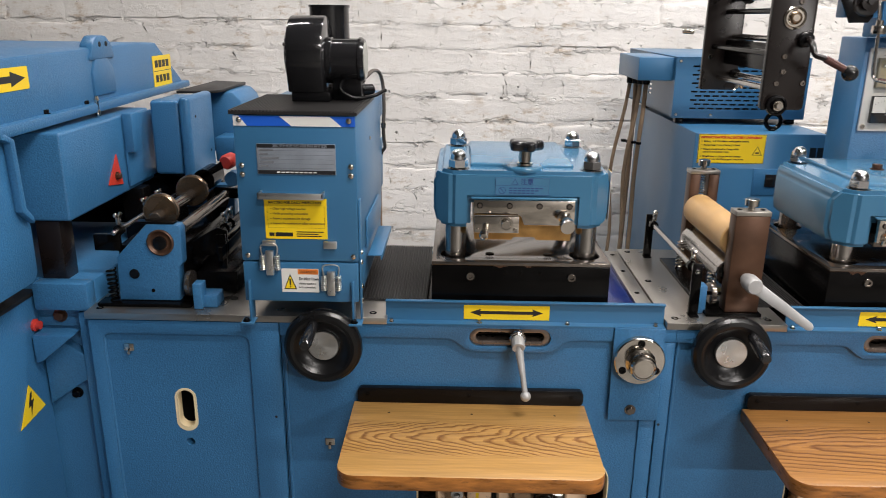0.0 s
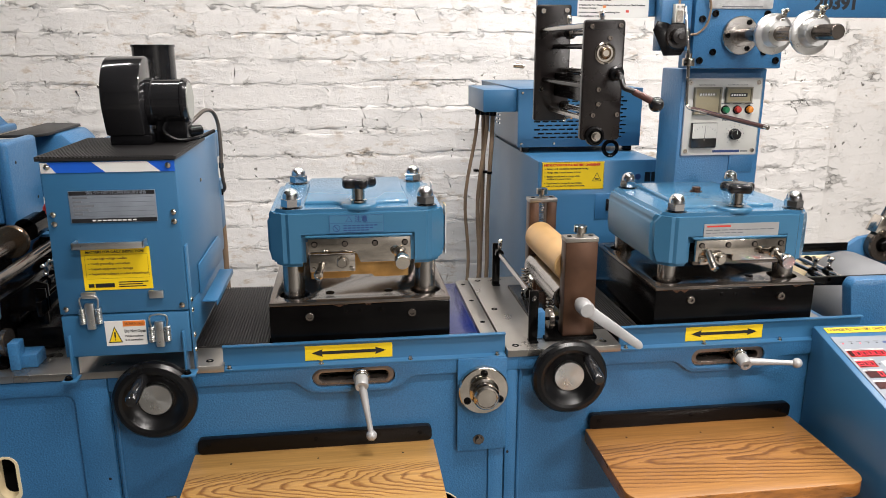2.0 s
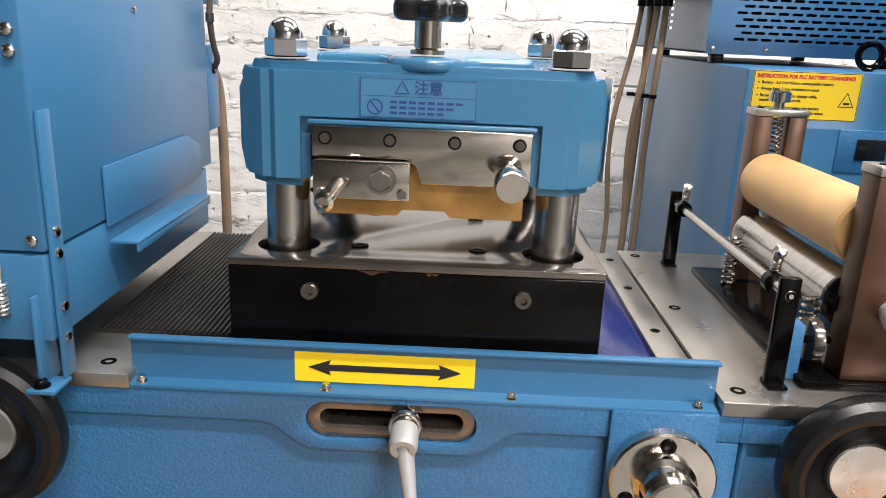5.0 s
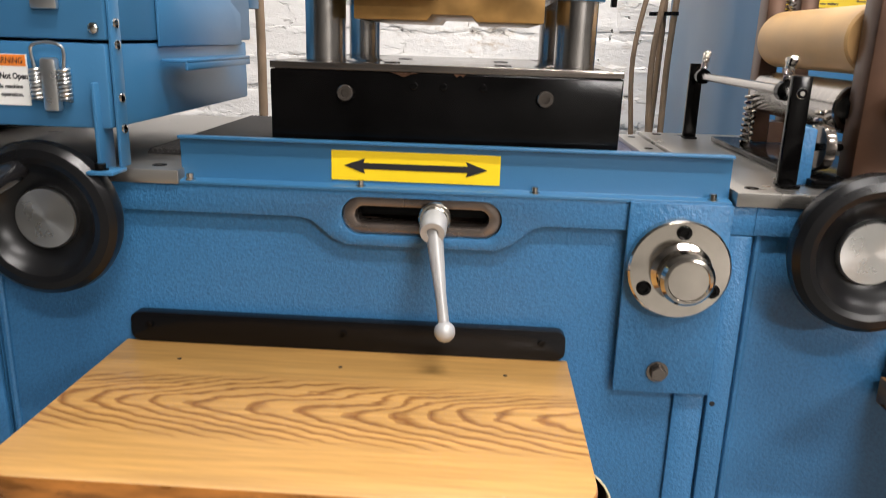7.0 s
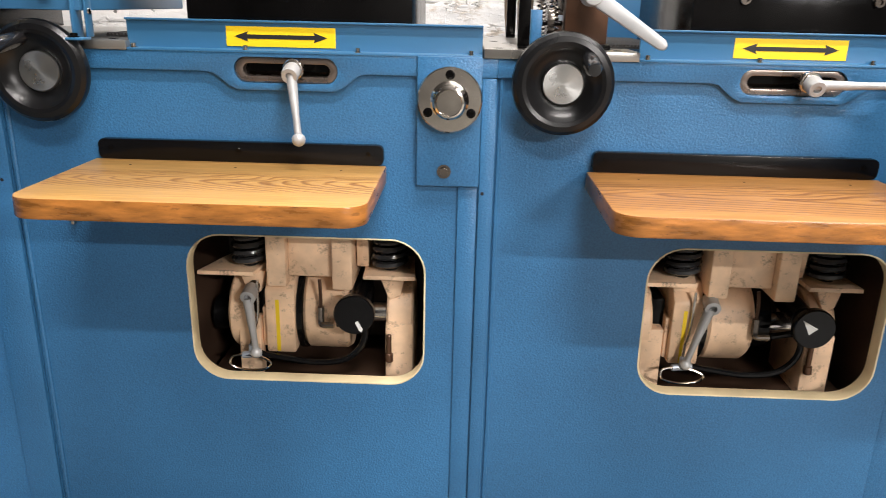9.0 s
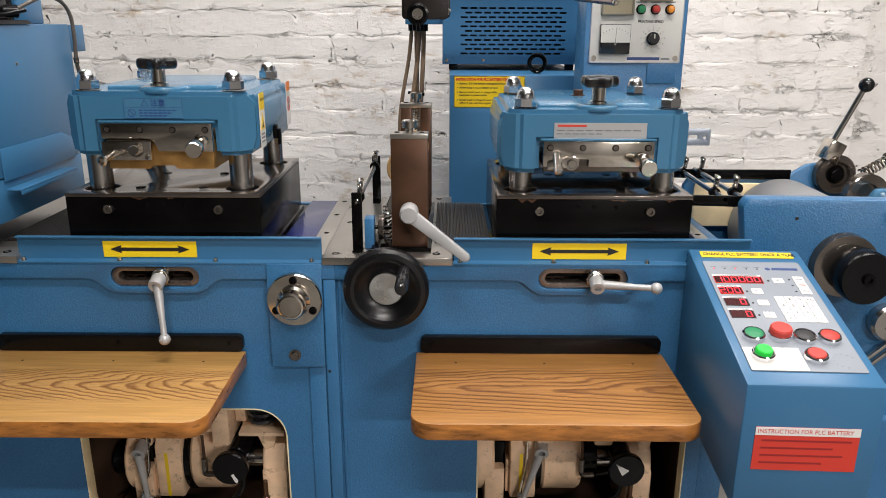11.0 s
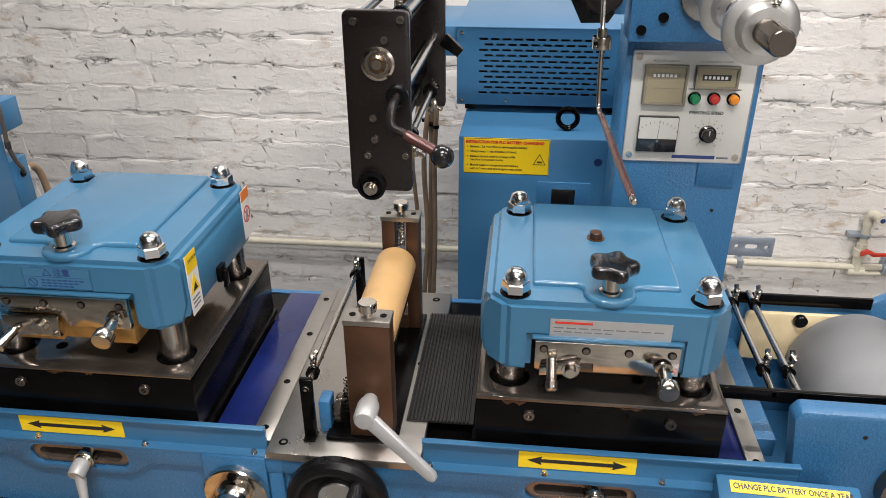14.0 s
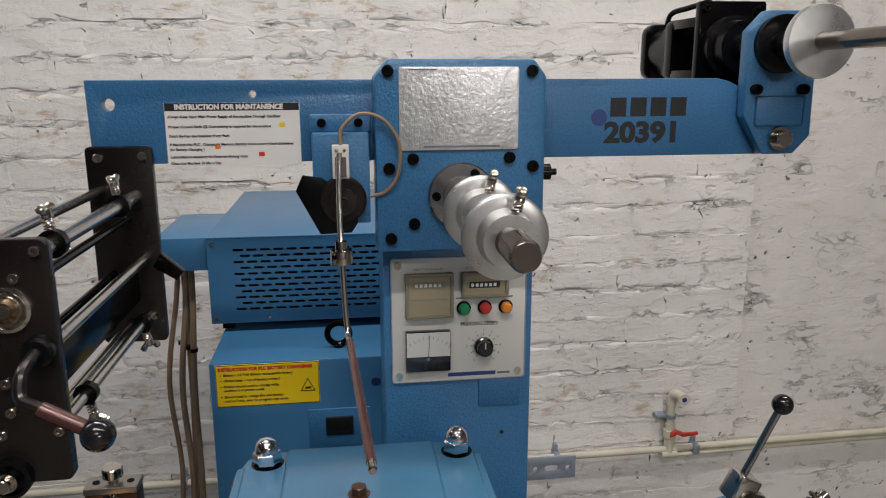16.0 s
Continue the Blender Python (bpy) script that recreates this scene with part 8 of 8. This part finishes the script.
# ---- stickers on the press heads ----
def head_stickers():
    n = part("caution_print", box(0.085, 0.19, 1.4138, 1.4146, 1.159, 1.194), mat("pale_blue_film_label", (0.05, 0.162, 0.28), 0.4, vary=0.03), press_a, "clear label with printed warning triangle")
    part("label_border", prism([(0.0852, 1.1592), (0.1898, 1.1592), (0.1898, 1.1938), (0.0852, 1.1938)], "y", 1.4136, 1.4139, 0, [[(0.0857, 1.1597), (0.1893, 1.1597), (0.1893, 1.1933), (0.0857, 1.1933)]]), NAVY, n)
    part("label_rule", box(0.086, 0.189, 1.4136, 1.4138, 1.178, 1.1785), NAVY, n)
    part("triangle", prism([(0.116, 1.1805), (0.130, 1.1805), (0.123, 1.1925)], "y", 1.4134, 1.4138, 0, [[(0.1178, 1.1815), (0.1282, 1.1815), (0.123, 1.1905)]]), NAVY, n)
    words("warning_word", "注意", 0.0095, (0.1335, 1.4135, 1.1815), NAVY, n, bold=0.0002)
    part("no_touch", prism(circle(0.0985, 1.1685, 0.0072, 24), "y", 1.4134, 1.4138, 0, [circle(0.0985, 1.1685, 0.006, 24)]), NAVY, n)
    part("no_touch_bar", prism([(0.0938, 1.1728), (0.0948, 1.1738), (0.1032, 1.1642), (0.1022, 1.1632)], "y", 1.4134, 1.4138), NAVY, n)
    for row in range(3):
        for k in range(8 - row):
            part("print_bar", box(0.112 + k * 0.0085, 0.1185 + k * 0.0085, 1.4135, 1.4138, 1.172 - row * 0.0048, 1.1744 - row * 0.0048), NAVY, n, smooth=False)
    xs = 0.317
    c = part("caution_sticker", box(xs + 0.0002, xs + 0.001, 1.452, 1.49, 1.099, 1.199), WHITE, press_a, "yellow and white burn caution sticker")
    part("yellow_field", box(xs + 0.001, xs + 0.0014, 1.453, 1.489, 1.169, 1.2), YELLOW, c)
    words("caution_word", "CAUTION", 0.0058, (xs + 0.0016, 1.4575, 1.185), INK, c, turn=(90, 0, 90), squeeze=0.9)
    part("yellow_triangle", prism([(1.455, 1.133), (1.487, 1.133), (1.471, 1.165)], "x", xs + 0.001, xs + 0.0014), YELLOW, c)
    part("triangle_mark", prism([(1.464, 1.136), (1.479, 1.136), (1.473, 1.149)], "x", xs + 0.0014, xs + 0.0018), INK, c)
    for i in range(3):
        part("print_bar", box(xs + 0.001, xs + 0.0014, 1.458, 1.482, 1.109 + i * 0.007, 1.112 + i * 0.007), GREYINK, c, smooth=False)
    c2 = part("prohibition_sticker", box(xs + 0.0002, xs + 0.001, 1.69, 1.727, 1.111, 1.203), WHITE, press_a, "white sticker with a red prohibition ring")
    part("orange_field", box(xs + 0.001, xs + 0.0014, 1.691, 1.726, 1.183, 1.2025), ORANGE, c2)
    part("red_ring", prism(circle(1.7085, 1.155, 0.0155, 28), "x", xs + 0.001, xs + 0.0014, 0, [circle(1.7085, 1.155, 0.0125, 28)]), REDINK, c2)
    part("ring_bar", prism([(1.6985, 1.1645), (1.7005, 1.1665), (1.7185, 1.1455), (1.7165, 1.1435)], "x", xs + 0.001, xs + 0.0014), REDINK, c2)
    part("print_mark", prism([(1.702, 1.144), (1.708, 1.144), (1.714, 1.163), (1.709, 1.165)], "x", xs + 0.0014, xs + 0.0017), GREYINK, c2)
    ox = D
    a = part("address_label", box(ox + 0.062, ox + 0.228, 1.4132, 1.4144, 1.125, 1.154), mat("silver_label", (0.5, 0.5, 0.5), 0.3, 0.6, vary=0.05), press_b, "silver label with rows of fine print")
    part("print_bar", box(ox + 0.068, ox + 0.12, 1.4129, 1.4132, 1.147, 1.1505), REDINK, a, smooth=False)
    for k in range(9):
        part("print_bar", box(ox + 0.067 + k * 0.017, ox + 0.081 + k * 0.017, 1.4129, 1.4132, 1.1395, 1.1415), GREYINK, a, smooth=False)
    for k in range(6):
        part("print_bar", box(ox + 0.067 + k * 0.014, ox + 0.078 + k * 0.014, 1.4129, 1.4132, 1.1335, 1.1353), GREYINK, a, smooth=False)


head_stickers()


# ---- bricks of the north wall ----
def brick_meshes(n, length, height):
    """Painted brick faces: broad, nearly flat fronts; paint fills some joints flush and leaves others sunk."""
    out = []
    us, vs = (0, 0.025, 0.09, 0.3, 0.5, 0.7, 0.91, 0.975, 1), (0, 0.07, 0.2, 0.5, 0.8, 0.93, 1)
    nx, nz = len(us) - 1, len(vs) - 1
    for k in range(n):
        rng = random.Random(40 + k)
        bm = bmesh.new()
        depth = [rng.choice((-0.0017, -0.0015, -0.0012, -0.0008, 0.0, 0.002)) for _ in range(4)]
        lean, bow = rng.uniform(-0.0012, 0.0012), rng.uniform(-0.0008, 0.0014)
        grid = [[None] * (nz + 1) for _ in range(nx + 1)]
        for i in range(nx + 1):
            for j in range(nz + 1):
                u, v = us[i], vs[j]
                gx = (u - 0.5) * length + rng.uniform(-1, 1) * (0.011 if i in (0, nx) else 0.004)
                gz = (v - 0.5) * height + rng.uniform(-1, 1) * (0.009 if j in (0, nz) else 0.003)
                gy = -0.0018 + lean * (v - 0.5) * 2 + bow * (u - 0.5) ** 2 * 4 + rng.uniform(-0.0007, 0.0007)
                sides = [d for d, on in zip(depth, (i == 0, i == nx, j == 0, j == nz)) if on]
                if sides:
                    gy = max(sides) + rng.uniform(-0.001, 0.001) + (rng.uniform(0.001, 0.004) if rng.random() < 0.22 else 0)
                grid[i][j] = bm.verts.new((gx, gy, gz))
        rim = [grid[i][0] for i in range(nx + 1)] + [grid[nx][j] for j in range(1, nz + 1)] + [grid[i][nz] for i in range(nx - 1, -1, -1)] + [grid[0][j] for j in range(nz - 1, 0, -1)]
        for i in range(nx):
            for j in range(nz):
                bm.faces.new((grid[i][j], grid[i + 1][j], grid[i + 1][j + 1], grid[i][j + 1]))
        back = [bm.verts.new((v.co.x, 0.03, v.co.z)) for v in rim]
        for a in range(len(rim)):
            b = (a + 1) % len(rim)
            bm.faces.new((rim[b], rim[a], back[a], back[b]))
        bmesh.ops.recalc_face_normals(bm, faces=bm.faces)
        me = bpy.data.meshes.new("brick")
        bm.to_mesh(me)
        bm.free()
        me.shade_smooth()
        me.set_sharp_from_angle(angle=radians(50))
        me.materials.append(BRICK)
        out.append(me)
    return out


def lay_bricks():
    course, step = 0.0975, 0.242
    variants = brick_meshes(22, 0.241, 0.0965)
    rng = random.Random(5)
    rest_v, rest_f = [], []
    count = 0
    for c in range(33):
        z = 0.05 + c * course
        off = (c % 2) * step / 2 + rng.uniform(-0.03, 0.03)
        x = -2.6 + off
        while x < 2.19:
            me = variants[rng.randrange(len(variants))]
            y = WALL_Y + rng.uniform(-0.0008, 0.0008)
            tilt = rng.uniform(-0.02, 0.02)
            m = Matrix.Translation((x, y, z + 0.007 * math.sin(1.7 * x + 2.3 * c) + rng.uniform(-0.005, 0.005))) @ Matrix.Rotation(tilt, 4, "Y")
            near = -0.45 < x < 2.2 and 0.35 < z < 2.3 and count < 300
            if near:
                b = new("brick", me)
                b.parent = wall_north
                b.matrix_basis = m
                count += 1
            else:
                o = len(rest_v)
                rest_v += [(m @ v.co)[:] for v in me.vertices]
                rest_f += [[o + i for i in p.vertices] for p in me.polygons]
            x += step + rng.uniform(-0.006, 0.006)
    me = bpy.data.meshes.new("brick_field")
    me.from_pydata(rest_v, [], rest_f)
    me.shade_smooth()
    me.set_sharp_from_angle(angle=radians(50))
    me.materials.append(BRICK)
    ob = new("brick_field", me)
    ob.parent = wall_north
    tagged(ob, "white painted bricks of the wall", "", "", "stuff")


lay_bricks()
